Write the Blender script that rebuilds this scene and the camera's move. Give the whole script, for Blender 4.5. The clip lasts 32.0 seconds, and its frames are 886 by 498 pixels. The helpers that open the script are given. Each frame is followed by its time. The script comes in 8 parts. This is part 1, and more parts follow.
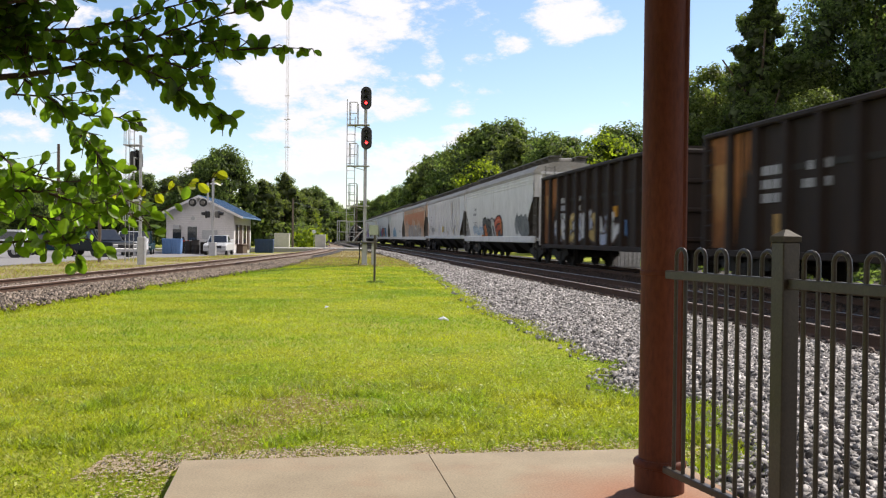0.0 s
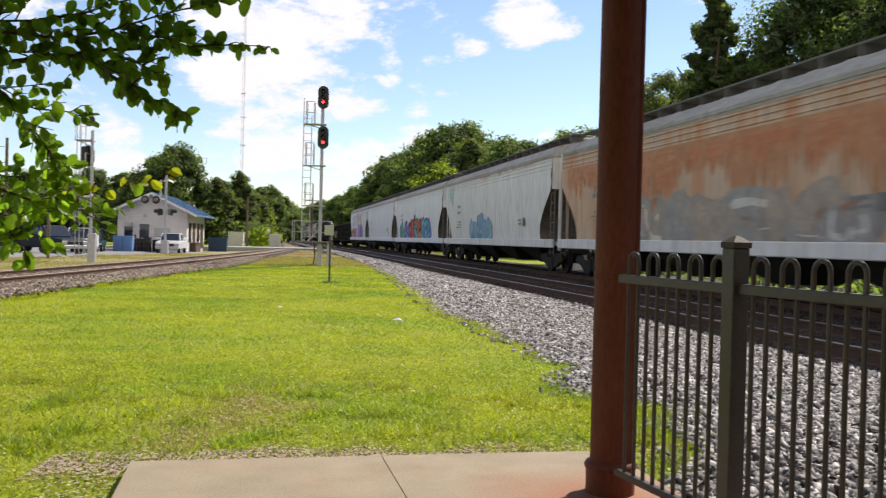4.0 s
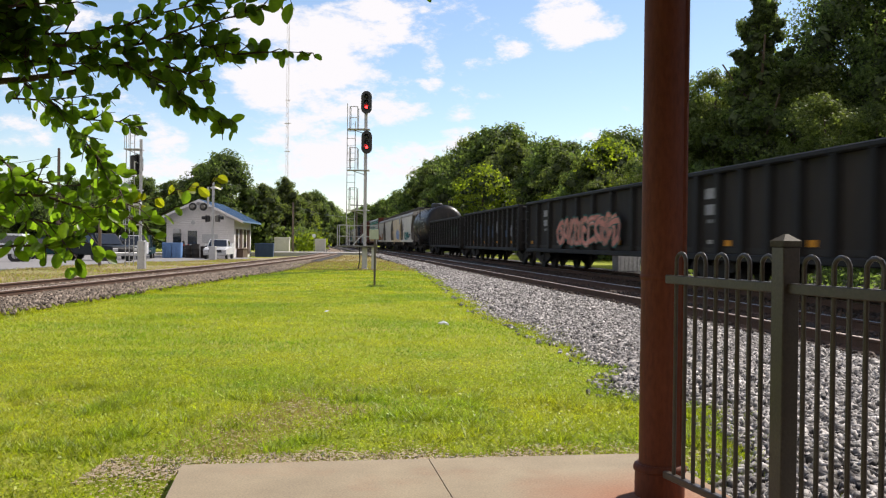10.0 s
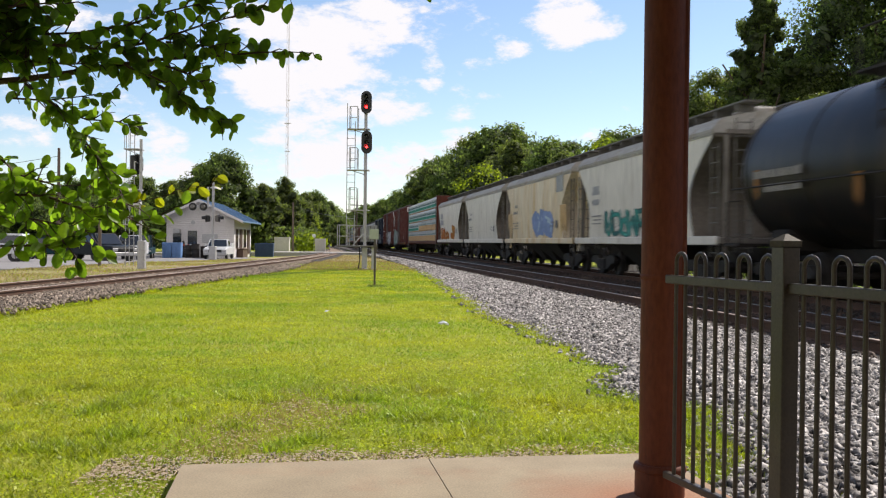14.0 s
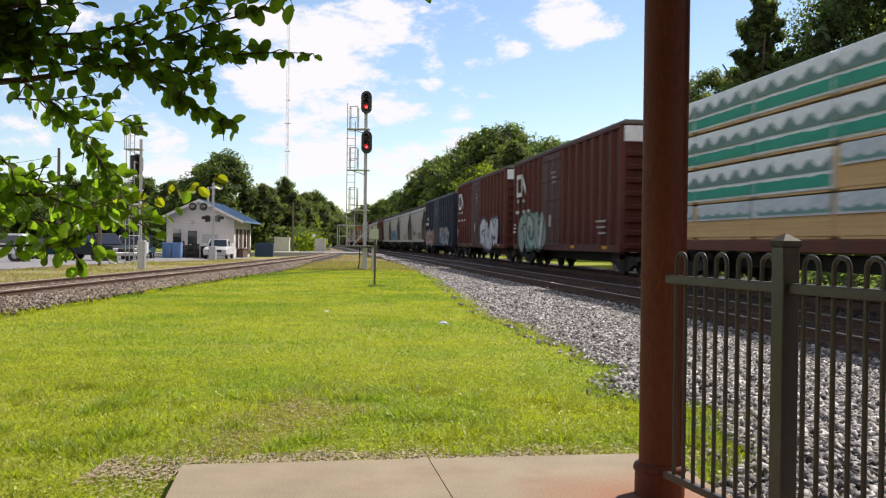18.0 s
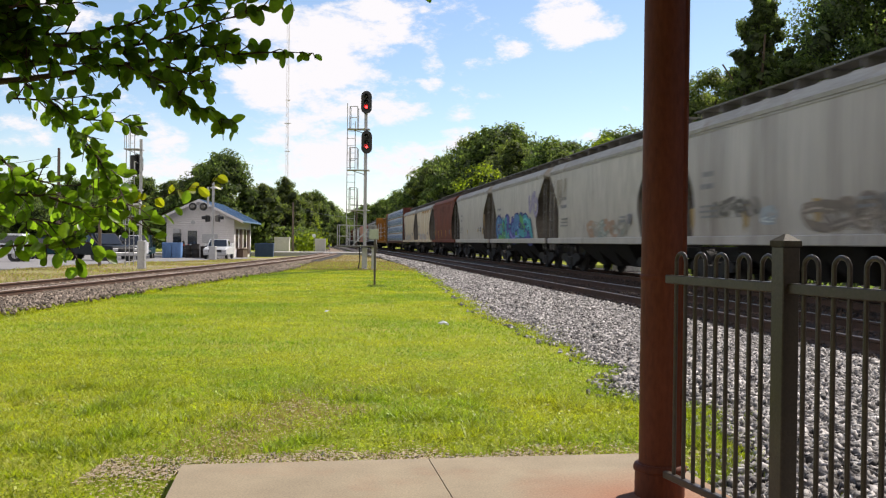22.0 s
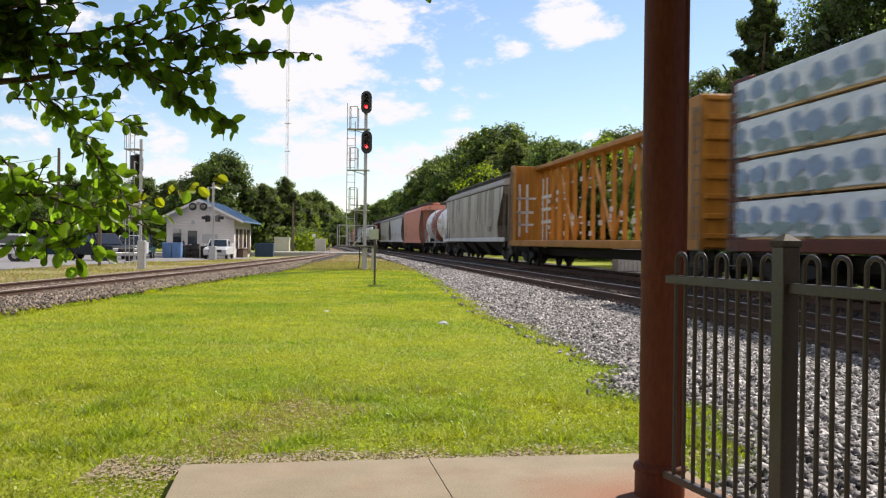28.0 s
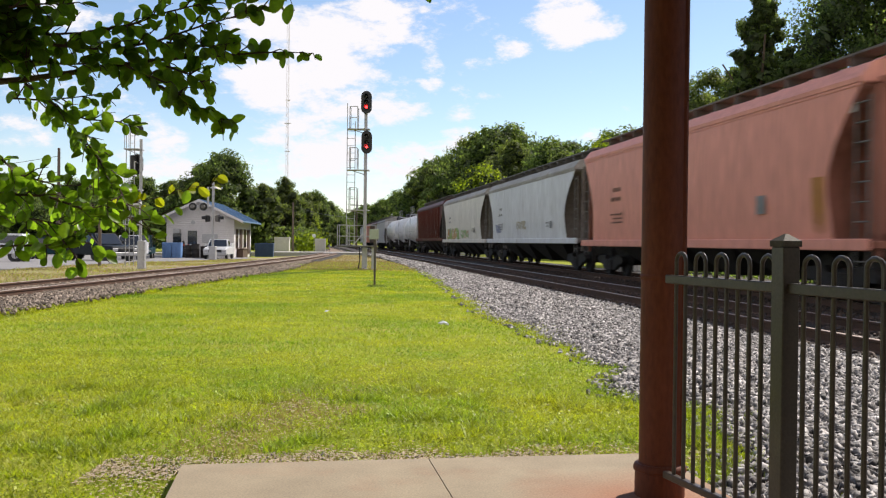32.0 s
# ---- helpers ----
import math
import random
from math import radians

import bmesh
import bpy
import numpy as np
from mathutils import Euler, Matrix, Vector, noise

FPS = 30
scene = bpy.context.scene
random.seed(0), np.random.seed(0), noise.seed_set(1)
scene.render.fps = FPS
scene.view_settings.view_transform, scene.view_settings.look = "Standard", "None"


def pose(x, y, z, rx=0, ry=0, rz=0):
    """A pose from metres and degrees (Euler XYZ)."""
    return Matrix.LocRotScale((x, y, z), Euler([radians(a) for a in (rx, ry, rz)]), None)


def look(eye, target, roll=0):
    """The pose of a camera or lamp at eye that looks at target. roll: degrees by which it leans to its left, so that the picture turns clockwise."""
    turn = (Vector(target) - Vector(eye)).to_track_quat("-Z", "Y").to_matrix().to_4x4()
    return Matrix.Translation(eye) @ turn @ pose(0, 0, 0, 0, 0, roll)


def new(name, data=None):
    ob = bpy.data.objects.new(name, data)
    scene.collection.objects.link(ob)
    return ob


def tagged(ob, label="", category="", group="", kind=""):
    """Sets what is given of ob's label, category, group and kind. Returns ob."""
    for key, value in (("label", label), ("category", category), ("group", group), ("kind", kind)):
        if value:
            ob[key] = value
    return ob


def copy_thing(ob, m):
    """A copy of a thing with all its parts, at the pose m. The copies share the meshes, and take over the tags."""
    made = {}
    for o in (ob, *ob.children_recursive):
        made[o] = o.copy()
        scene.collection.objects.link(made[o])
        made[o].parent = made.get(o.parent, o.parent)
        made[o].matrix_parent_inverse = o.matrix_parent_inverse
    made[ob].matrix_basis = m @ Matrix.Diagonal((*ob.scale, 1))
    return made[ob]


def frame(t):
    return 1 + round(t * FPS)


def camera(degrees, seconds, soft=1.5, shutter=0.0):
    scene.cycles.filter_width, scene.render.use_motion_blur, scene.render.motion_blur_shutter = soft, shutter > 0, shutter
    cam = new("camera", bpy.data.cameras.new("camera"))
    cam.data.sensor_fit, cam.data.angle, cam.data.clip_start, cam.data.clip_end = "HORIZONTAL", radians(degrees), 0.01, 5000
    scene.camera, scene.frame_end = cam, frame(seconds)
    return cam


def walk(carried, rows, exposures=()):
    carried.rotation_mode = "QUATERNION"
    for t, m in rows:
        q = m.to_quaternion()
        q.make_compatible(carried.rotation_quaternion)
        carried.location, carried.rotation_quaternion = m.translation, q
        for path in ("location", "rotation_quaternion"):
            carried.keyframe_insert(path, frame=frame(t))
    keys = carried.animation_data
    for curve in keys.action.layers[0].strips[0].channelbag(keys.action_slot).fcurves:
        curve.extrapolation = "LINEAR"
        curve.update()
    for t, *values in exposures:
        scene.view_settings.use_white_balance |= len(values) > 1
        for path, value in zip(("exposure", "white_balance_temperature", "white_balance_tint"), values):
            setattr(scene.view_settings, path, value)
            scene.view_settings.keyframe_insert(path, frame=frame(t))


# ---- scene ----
# A camera on a stand under a station canopy, jogged once between three and seven seconds
cam = camera(51.0, 32.0, soft=1.2, shutter=0.5)
EYE = (0.0, 0.0, 1.2)
ROWS = [
    (0.0, -0.007, -0.653, -0.639), (2.0, -0.004, -0.653, -0.639), (2.5, -0.008, -0.594, -0.612), (3.0, -0.015, -0.513, -0.973),
    (3.2, -0.3, -0.53, -1.25), (3.5, -0.829, -0.562, -1.543), (4.1, -3.2, -0.5, -1.4), (4.8, -5.8, -0.4, -1.15), (5.5, -6.485, -0.296, -1.018), (5.7, -6.75, -0.28, -1.03),
    (5.85, -6.0, -0.3, -1.1), (6.0, -4.493, -0.316, -1.121), (6.1, -4.3, -0.1, -1.08), (6.2, -3.1, 0.1, -1.03), (6.3, -2.7, 0.28, -0.98),
    (6.4, -0.6, 0.4, -0.94), (6.5, -0.36, 0.462, -0.924), (7.0, -0.234, 0.008, -0.689), (7.5, -0.061, -0.33, -0.64), (8.0, 0.0, -0.382, -0.68),
    (12.0, 0.0, -0.394, -0.68), (32.0, 0.0, -0.394, -0.68),
]
walk(cam, [(t, pose(*EYE, 90 + pitch, roll, yaw)) for t, yaw, pitch, roll in ROWS], [(0.0, 0.605, 6700, 14), (3.5, 0.605, 6700, 14), (5.5, 0.625, 6700, 14), (7.0, 0.675, 6700, 14), (8.5, 0.585, 6700, 14), (10.0, 0.555, 6700, 14), (32.0, 0.555, 6700, 14)])

# ---- light ----
SUN_AZ, SUN_EL = 45.0, 43.0  # degrees clockwise from straight ahead, and up
sun = new("sun", bpy.data.lights.new("sun", "SUN"))
sun.data.energy, sun.data.angle, sun.data.color = 4.6, radians(0.55), (1.0, 0.95, 0.86)
_s = Vector((math.sin(radians(SUN_AZ)) * math.cos(radians(SUN_EL)), math.cos(radians(SUN_AZ)) * math.cos(radians(SUN_EL)), math.sin(radians(SUN_EL))))
sun.matrix_world = look(_s * 300, (0, 0, 0))

world = bpy.data.worlds.new("sky")
scene.world = world
world.use_nodes = True
wt = world.node_tree
wt.nodes.clear()


def wn(kind, **props):
    node = wt.nodes.new(kind)
    for key, value in props.items():
        node.inputs[key].default_value = value
    return node


sky = wt.nodes.new("ShaderNodeTexSky")
sky.sky_type, sky.sun_disc = "NISHITA", False
sky.sun_elevation, sky.sun_rotation = radians(SUN_EL), radians(SUN_AZ)
sky.altitude, sky.air_density, sky.dust_density, sky.ozone_density = 200, 1.0, 0.15, 2.5
coord = wt.nodes.new("ShaderNodeTexCoord")
# cloud sheet: the direction is laid out on a plane overhead so that clouds flatten towards the horizon
split = wt.nodes.new("ShaderNodeSeparateXYZ")
wt.links.new(coord.outputs["Generated"], split.inputs[0])


def wmath(op, a, b=None):
    node = wt.nodes.new("ShaderNodeMath")
    node.operation = op
    for k, v in enumerate((a, b)):
        if v is None:
            continue
        if hasattr(v, "is_linked"):
            wt.links.new(v, node.inputs[k])
        else:
            node.inputs[k].default_value = v
    return node.outputs[0]


lift = wmath("ADD", wmath("MAXIMUM", split.outputs[2], 0.0), 0.16)
flat = wt.nodes.new("ShaderNodeCombineXYZ")
wt.links.new(wmath("DIVIDE", split.outputs[0], lift), flat.inputs[0])
wt.links.new(wmath("DIVIDE", split.outputs[1], lift), flat.inputs[1])


def cloud_noise(scale, detail, rough, shift):
    mp = wt.nodes.new("ShaderNodeMapping")
    mp.inputs["Location"].default_value = shift
    wt.links.new(flat.outputs[0], mp.inputs[0])
    n = wn("ShaderNodeTexNoise", Scale=scale, Detail=detail, Roughness=rough)
    wt.links.new(mp.outputs[0], n.inputs["Vector"])
    return n.outputs["Fac"]


def bank(x, z, sx, sz):
    """A soft cloud bank round the direction (x, 1, z), with half sizes sx and sz."""
    ax = wmath("DIVIDE", wmath("SUBTRACT", wmath("DIVIDE", split.outputs[0], wmath("MAXIMUM", split.outputs[1], 0.05)), x), sx)
    az = wmath("DIVIDE", wmath("SUBTRACT", wmath("DIVIDE", split.outputs[2], wmath("MAXIMUM", split.outputs[1], 0.05)), z), sz)
    r = wmath("ADD", wmath("MULTIPLY", ax, ax), wmath("MULTIPLY", az, az))
    return wmath("MAXIMUM", wmath("SUBTRACT", 1.0, r), 0.0)


cover = wmath("MULTIPLY", bank(-0.13, 0.235, 0.15, 0.06), 0.9)
for bx, bz, sx, sz, w in ((-0.145, 0.15, 0.095, 0.14, 1.0), (0.070, 0.209, 0.033, 0.019, 0.75), (0.137, 0.243, 0.066, 0.04, 0.85), (-0.015, 0.187, 0.018, 0.038, 0.5), (-0.055, 0.139, 0.05, 0.028, 0.6), (0.02, 0.137, 0.026, 0.014, 0.6),
                          (0.017, 0.112, 0.045, 0.02, 0.65), (0.166, 0.117, 0.055, 0.015, 0.85), (-0.05, 0.08, 0.11, 0.045, 0.6), (-0.33, 0.15, 0.14, 0.10, 0.3), (-0.40, 0.27, 0.16, 0.08, 0.4), (-0.25, 0.07, 0.2, 0.06, 0.5), (-0.5, 0.12, 0.16, 0.1, 0.34)):
    cover = wmath("MAXIMUM", cover, wmath("MULTIPLY", bank(bx, bz, sx, sz), w))
behind = wmath("MULTIPLY", wmath("MAXIMUM", wmath("SUBTRACT", 0.15, split.outputs[1]), 0.0), 1.8)  # unseen sky behind, made mostly cloudy to brighten faces turned to the camera
wisp = wt.nodes.new("ShaderNodeMapping")
wisp.inputs["Scale"].default_value = (0.8, 0.8, 1.7)
wisp.inputs["Rotation"].default_value = (0.0, 0.45, 0.0)
wt.links.new(coord.outputs["Generated"], wisp.inputs[0])
fluff = wn("ShaderNodeTexNoise", Scale=17.0, Detail=11.0, Roughness=0.66)
wt.links.new(wisp.outputs[0], fluff.inputs["Vector"])
billow = wmath("ADD", wmath("MULTIPLY", wmath("SUBTRACT", fluff.outputs["Fac"], 0.5), 3.4), wmath("MULTIPLY", wmath("SUBTRACT", cloud_noise(1.6, 6.0, 0.6, (3.1, 0.4, 0)), 0.5), 0.5))
density = wmath("ADD", wmath("ADD", cover, behind), billow)
ramp = wt.nodes.new("ShaderNodeMapRange")
ramp.interpolation_type = "SMOOTHSTEP"
ramp.inputs["From Min"].default_value, ramp.inputs["From Max"].default_value = 0.30, 0.86
wt.links.new(density, ramp.inputs["Value"])
mix = wt.nodes.new("ShaderNodeMix")
mix.data_type = "RGBA"
wt.links.new(ramp.outputs[0], mix.inputs[0])
wt.links.new(sky.outputs[0], mix.inputs[6])
mix.inputs[7].default_value = (6.5, 6.6, 6.85, 1)
bg = wn("ShaderNodeBackground", Strength=0.1)
wt.links.new(mix.outputs[2], bg.inputs["Color"])
wout = wt.nodes.new("ShaderNodeOutputWorld")
wt.links.new(bg.outputs[0], wout.inputs["Surface"])


# ---- materials ----
def material(name, colour, other=None, rough=0.6, metal=0.0, scale=6.0, stretch=(1, 1, 1), fine=60.0, bump=0.3, depth=0.01, mix_at=(0.35, 0.7), dirt=None, dirt_at=(0.55, 0.75),
             dirt_stretch=(1, 1, 1), dirt_scale=1.5, vary=0.0, glow=0.0, spec=0.4, through_light=None, island=0.0, thin=0.45, stain=None):
    """A surface of two tones at one scale, fine grain with relief at another, and dirt or rust in patches."""
    m = bpy.data.materials.new(name)
    m.use_nodes = True
    nt = m.node_tree
    b = nt.nodes["Principled BSDF"]

    def node(kind, **props):
        n = nt.nodes.new(kind)
        for key, value in props.items():
            n.inputs[key].default_value = value
        return n

    def blend(fac, a, c):
        n = nt.nodes.new("ShaderNodeMix")
        n.data_type = "RGBA"
        nt.links.new(fac, n.inputs[0])
        for slot, v in ((6, a), (7, c)):
            if isinstance(v, tuple):
                n.inputs[slot].default_value = (*v, 1)
            else:
                nt.links.new(v, n.inputs[slot])
        return n.outputs[2]

    def cloud(sc, st, lo, hi, detail=4.0, rg=0.6):
        mp = nt.nodes.new("ShaderNodeMapping")
        mp.inputs["Scale"].default_value = st
        nt.links.new(tc.outputs["Object"], mp.inputs[0])
        n = node("ShaderNodeTexNoise", Scale=sc, Detail=detail, Roughness=rg)
        nt.links.new(mp.outputs[0], n.inputs["Vector"])
        r = nt.nodes.new("ShaderNodeMapRange")
        r.inputs["From Min"].default_value, r.inputs["From Max"].default_value = lo, hi
        nt.links.new(n.outputs["Fac"], r.inputs["Value"])
        return r.outputs[0], n.outputs["Fac"]

    tc = nt.nodes.new("ShaderNodeTexCoord")
    other = other or tuple(c * 0.72 for c in colour)
    fac, _ = cloud(scale, stretch, *mix_at)
    col = blend(fac, colour, other)
    if dirt:
        dfac, _ = cloud(dirt_scale, dirt_stretch, *dirt_at, detail=6.0, rg=0.65)
        col = blend(dfac, col, dirt)
    if stain:
        # one stain of its own shape round a place
        sx, sy, reach, tint = stain
        far = nt.nodes.new("ShaderNodeVectorMath")
        far.operation = "DISTANCE"
        far.inputs[1].default_value = (sx, sy, 0)
        nt.links.new(tc.outputs["Object"], far.inputs[0])
        _, rag = cloud(3.0, (1, 1, 1), 0, 1, detail=5.0)
        ring = nt.nodes.new("ShaderNodeMath")
        ring.operation = "MULTIPLY"
        nt.links.new(far.outputs["Value"], ring.inputs[0])
        ring2 = nt.nodes.new("ShaderNodeMath")
        ring2.operation = "ADD"
        nt.links.new(rag, ring2.inputs[0])
        ring2.inputs[1].default_value = 0.5
        nt.links.new(ring2.outputs[0], ring.inputs[1])
        fade = nt.nodes.new("ShaderNodeMapRange")
        fade.inputs["From Min"].default_value, fade.inputs["From Max"].default_value = reach, reach * 0.25
        nt.links.new(ring.outputs[0], fade.inputs["Value"])
        col = blend(fade.outputs[0], col, tint)
    gfac, graw = cloud(fine, stretch, 0.3, 0.75, detail=3.0)
    dark = nt.nodes.new("ShaderNodeMix")
    dark.data_type, dark.blend_type = "RGBA", "MULTIPLY"
    dark.inputs[0].default_value = 0.35
    nt.links.new(col, dark.inputs[6])
    nt.links.new(gfac, dark.inputs[7])
    col = dark.outputs[2]
    if vary or island:
        info = nt.nodes.new("ShaderNodeNewGeometry" if island else "ShaderNodeObjectInfo")
        r = nt.nodes.new("ShaderNodeMapRange")
        k = vary or island
        r.inputs["To Min"].default_value, r.inputs["To Max"].default_value = 1 - k, 1 + k
        nt.links.new(info.outputs["Random Per Island" if island else "Random"], r.inputs["Value"])
        hsv = nt.nodes.new("ShaderNodeHueSaturation")
        nt.links.new(r.outputs[0], hsv.inputs["Value"])
        nt.links.new(col, hsv.inputs["Color"])
        col = hsv.outputs[0]
    nt.links.new(col, b.inputs["Base Color"])
    b.inputs["Roughness"].default_value, b.inputs["Metallic"].default_value = rough, metal
    b.inputs["Specular IOR Level"].default_value = spec
    if bump:
        bn = node("ShaderNodeBump", Strength=bump, Distance=depth)
        nt.links.new(graw, bn.inputs["Height"])
        nt.links.new(bn.outputs[0], b.inputs["Normal"])
    if glow:
        b.inputs["Emission Color"].default_value = (*colour, 1)
        b.inputs["Emission Strength"].default_value = glow
    if through_light:
        # thin leaves let sunlight through
        tl = nt.nodes.new("ShaderNodeBsdfTranslucent")
        lc = nt.nodes.new("ShaderNodeMix")
        lc.data_type, lc.blend_type = "RGBA", "MULTIPLY"
        lc.inputs[0].default_value = 1.0
        nt.links.new(col, lc.inputs[6])
        lc.inputs[7].default_value = (*through_light, 1)
        nt.links.new(lc.outputs[2], tl.inputs["Color"])
        mx = nt.nodes.new("ShaderNodeMixShader")
        mx.inputs[0].default_value = thin
        nt.links.new(b.outputs[0], mx.inputs[1])
        nt.links.new(tl.outputs[0], mx.inputs[2])
        nt.links.new(mx.outputs[0], nt.nodes["Material Output"].inputs["Surface"])
    return m


def paint(name, colour, grime=0.5, rust=(0.20, 0.11, 0.06), rust_at=(0.62, 0.8), rough=0.5):
    """Weathered rolling-stock paint, streaked downwards."""
    other = tuple(c * (1 - 0.35 * grime) + g * 0.35 * grime for c, g in zip(colour, (0.16, 0.13, 0.10))) if sum(colour) > 0.8 else tuple(c * 0.72 for c in colour)
    return material(name, colour, other, rough=rough, scale=1.1, stretch=(1, 1, 0.14), fine=9.0, bump=0.12, depth=0.02, dirt=rust, dirt_at=rust_at, dirt_stretch=(1, 1, 0.12), dirt_scale=1.6, mix_at=(0.4, 0.68), spec=0.22)


GRASS = material("grass_ground", (0.235, 0.285, 0.02), (0.31, 0.33, 0.03), rough=0.9, scale=0.35, fine=35, bump=0.3, depth=0.02, dirt=(0.36, 0.30, 0.08), dirt_at=(0.52, 0.8), dirt_scale=0.5, spec=0.1)
BLADE = material("grass_blade", (0.18, 0.30, 0.02), (0.35, 0.40, 0.034), rough=0.5, scale=0.4, fine=3, bump=0, through_light=(1.7, 1.6, 0.6), spec=0.35, island=0.42, mix_at=(0.38, 0.58))
CLOVER = material("weed_leaf", (0.24, 0.36, 0.03), (0.40, 0.43, 0.05), rough=0.5, scale=0.8, fine=3, bump=0, through_light=(1.6, 1.5, 0.6), spec=0.4, island=0.5)
STRAW = material("dry_blade", (0.36, 0.27, 0.13), (0.30, 0.24, 0.10), rough=0.6, scale=0.7, fine=3, bump=0, through_light=(1.2, 1.1, 0.8), island=0.3)
BARE = material("dry_soil", (0.54, 0.43, 0.30), (0.47, 0.37, 0.24), rough=0.95, scale=3, fine=70, bump=0.6, depth=0.02)
GRAVEL = material("ballast_bed", (0.075, 0.07, 0.068), (0.035, 0.033, 0.032), rough=0.95, scale=14, fine=42, bump=1.0, depth=0.05, dirt=(0.11, 0.075, 0.055), dirt_scale=0.8)
STONE = material("ballast_stone", (0.345, 0.325, 0.31), (0.09, 0.08, 0.076), mix_at=(0.42, 0.6), rough=0.75, scale=9, fine=50, bump=0.5, depth=0.01, island=0.85)
DIRTY = material("track_bed", (0.036, 0.026, 0.021), (0.024, 0.019, 0.016), rough=0.95, scale=5, fine=40, bump=1.0, depth=0.04)
STONE_DARK = material("stained_stone", (0.075, 0.05, 0.037), (0.04, 0.029, 0.024), rough=0.9, scale=9, fine=50, bump=0.5, island=0.4)
STONE_BROWN = material("brown_stone", (0.33, 0.265, 0.205), (0.10, 0.075, 0.06), rough=0.9, scale=9, fine=50, bump=0.5, island=0.7)
SIDE_BED = material("side_track_bed", (0.27, 0.205, 0.155), (0.17, 0.125, 0.09), rough=0.95, scale=5, fine=40, bump=1.0, depth=0.04)
TIE = material("tie_wood", (0.06, 0.042, 0.032), (0.035, 0.027, 0.022), rough=0.9, scale=4, stretch=(0.3, 3, 1), fine=40, bump=0.6, vary=0.3)
RAIL = material("rail_web", (0.12, 0.065, 0.04), (0.08, 0.045, 0.03), rough=0.8, metal=0.2, scale=3, fine=50, bump=0.3)
RAIL_DULL = material("rail_head_dull", (0.50, 0.40, 0.33), (0.34, 0.25, 0.20), rough=0.5, metal=0.35, scale=2, stretch=(3, 0.2, 1), fine=40, bump=0.05)
RAIL_TOP = material("rail_head", (0.62, 0.60, 0.58), (0.48, 0.46, 0.44), rough=0.28, metal=1.0, scale=2, stretch=(3, 0.2, 1), fine=40, bump=0.05)
CONCRETE = material("concrete", (0.39, 0.315, 0.205), (0.30, 0.24, 0.155), rough=0.85, scale=2.2, fine=90, bump=0.25, depth=0.006, dirt=(0.34, 0.19, 0.11), dirt_at=(0.54, 0.78), dirt_scale=0.8, stain=(1.0, 4.3, 0.75, (0.36, 0.165, 0.085)))
PILLAR = material("rust_red_paint", (0.185, 0.054, 0.024), (0.135, 0.038, 0.018), rough=0.62, spec=0.2, scale=4, stretch=(1, 1, 0.3), fine=60, bump=0.1, dirt=(0.10, 0.035, 0.018), dirt_at=(0.6, 0.8))
FENCE = material("olive_grey_paint", (0.08, 0.066, 0.048), (0.058, 0.047, 0.035), rough=0.36, spec=0.5, scale=6, fine=80, bump=0.08, dirt=(0.10, 0.055, 0.03), dirt_at=(0.66, 0.8))
FENCE_CAP = material("weathered_cap_paint", (0.105, 0.092, 0.066), (0.08, 0.07, 0.05), rough=0.7, spec=0.15, scale=6, fine=80, bump=0.08)
GALV = material("galvanised_steel", (0.50, 0.50, 0.50), (0.40, 0.40, 0.41), rough=0.5, metal=0.4, scale=8, fine=60, bump=0.08)
BLACK = material("black_enamel", (0.014, 0.014, 0.016), (0.022, 0.022, 0.024), rough=0.4, scale=8, fine=60, bump=0.05)
DARK = material("grimy_steel", (0.02, 0.017, 0.015), (0.033, 0.026, 0.021), rough=0.75, scale=3, fine=30, bump=0.25)
RED_LAMP = material("red_signal_lens", (1.0, 0.03, 0.03), rough=0.2, glow=5.0, bump=0)
BARK = material("bark", (0.12, 0.085, 0.06), (0.075, 0.055, 0.04), rough=0.95, scale=6, stretch=(1, 1, 0.25), fine=30, bump=0.8, depth=0.02)
WHITE_WALL = material("white_siding", (0.72, 0.69, 0.685), (0.62, 0.59, 0.585), rough=0.8, scale=0.8, fine=12, bump=0.15, dirt=(0.45, 0.40, 0.37), dirt_at=(0.58, 0.8), dirt_scale=0.7)
BLUE_ROOF = material("blue_metal_roof", (0.16, 0.28, 0.44), (0.11, 0.20, 0.33), rough=0.45, metal=0.2, scale=2, fine=20, bump=0.05)
GLASS_DARK = material("dark_window", (0.02, 0.024, 0.03), (0.03, 0.034, 0.04), rough=0.08, fine=10, bump=0.0, spec=0.8)
WOOD_POLE = material("weathered_pole", (0.17, 0.13, 0.10), (0.11, 0.085, 0.065), rough=0.9, scale=4, stretch=(1, 1, 0.1), fine=30, bump=0.5)


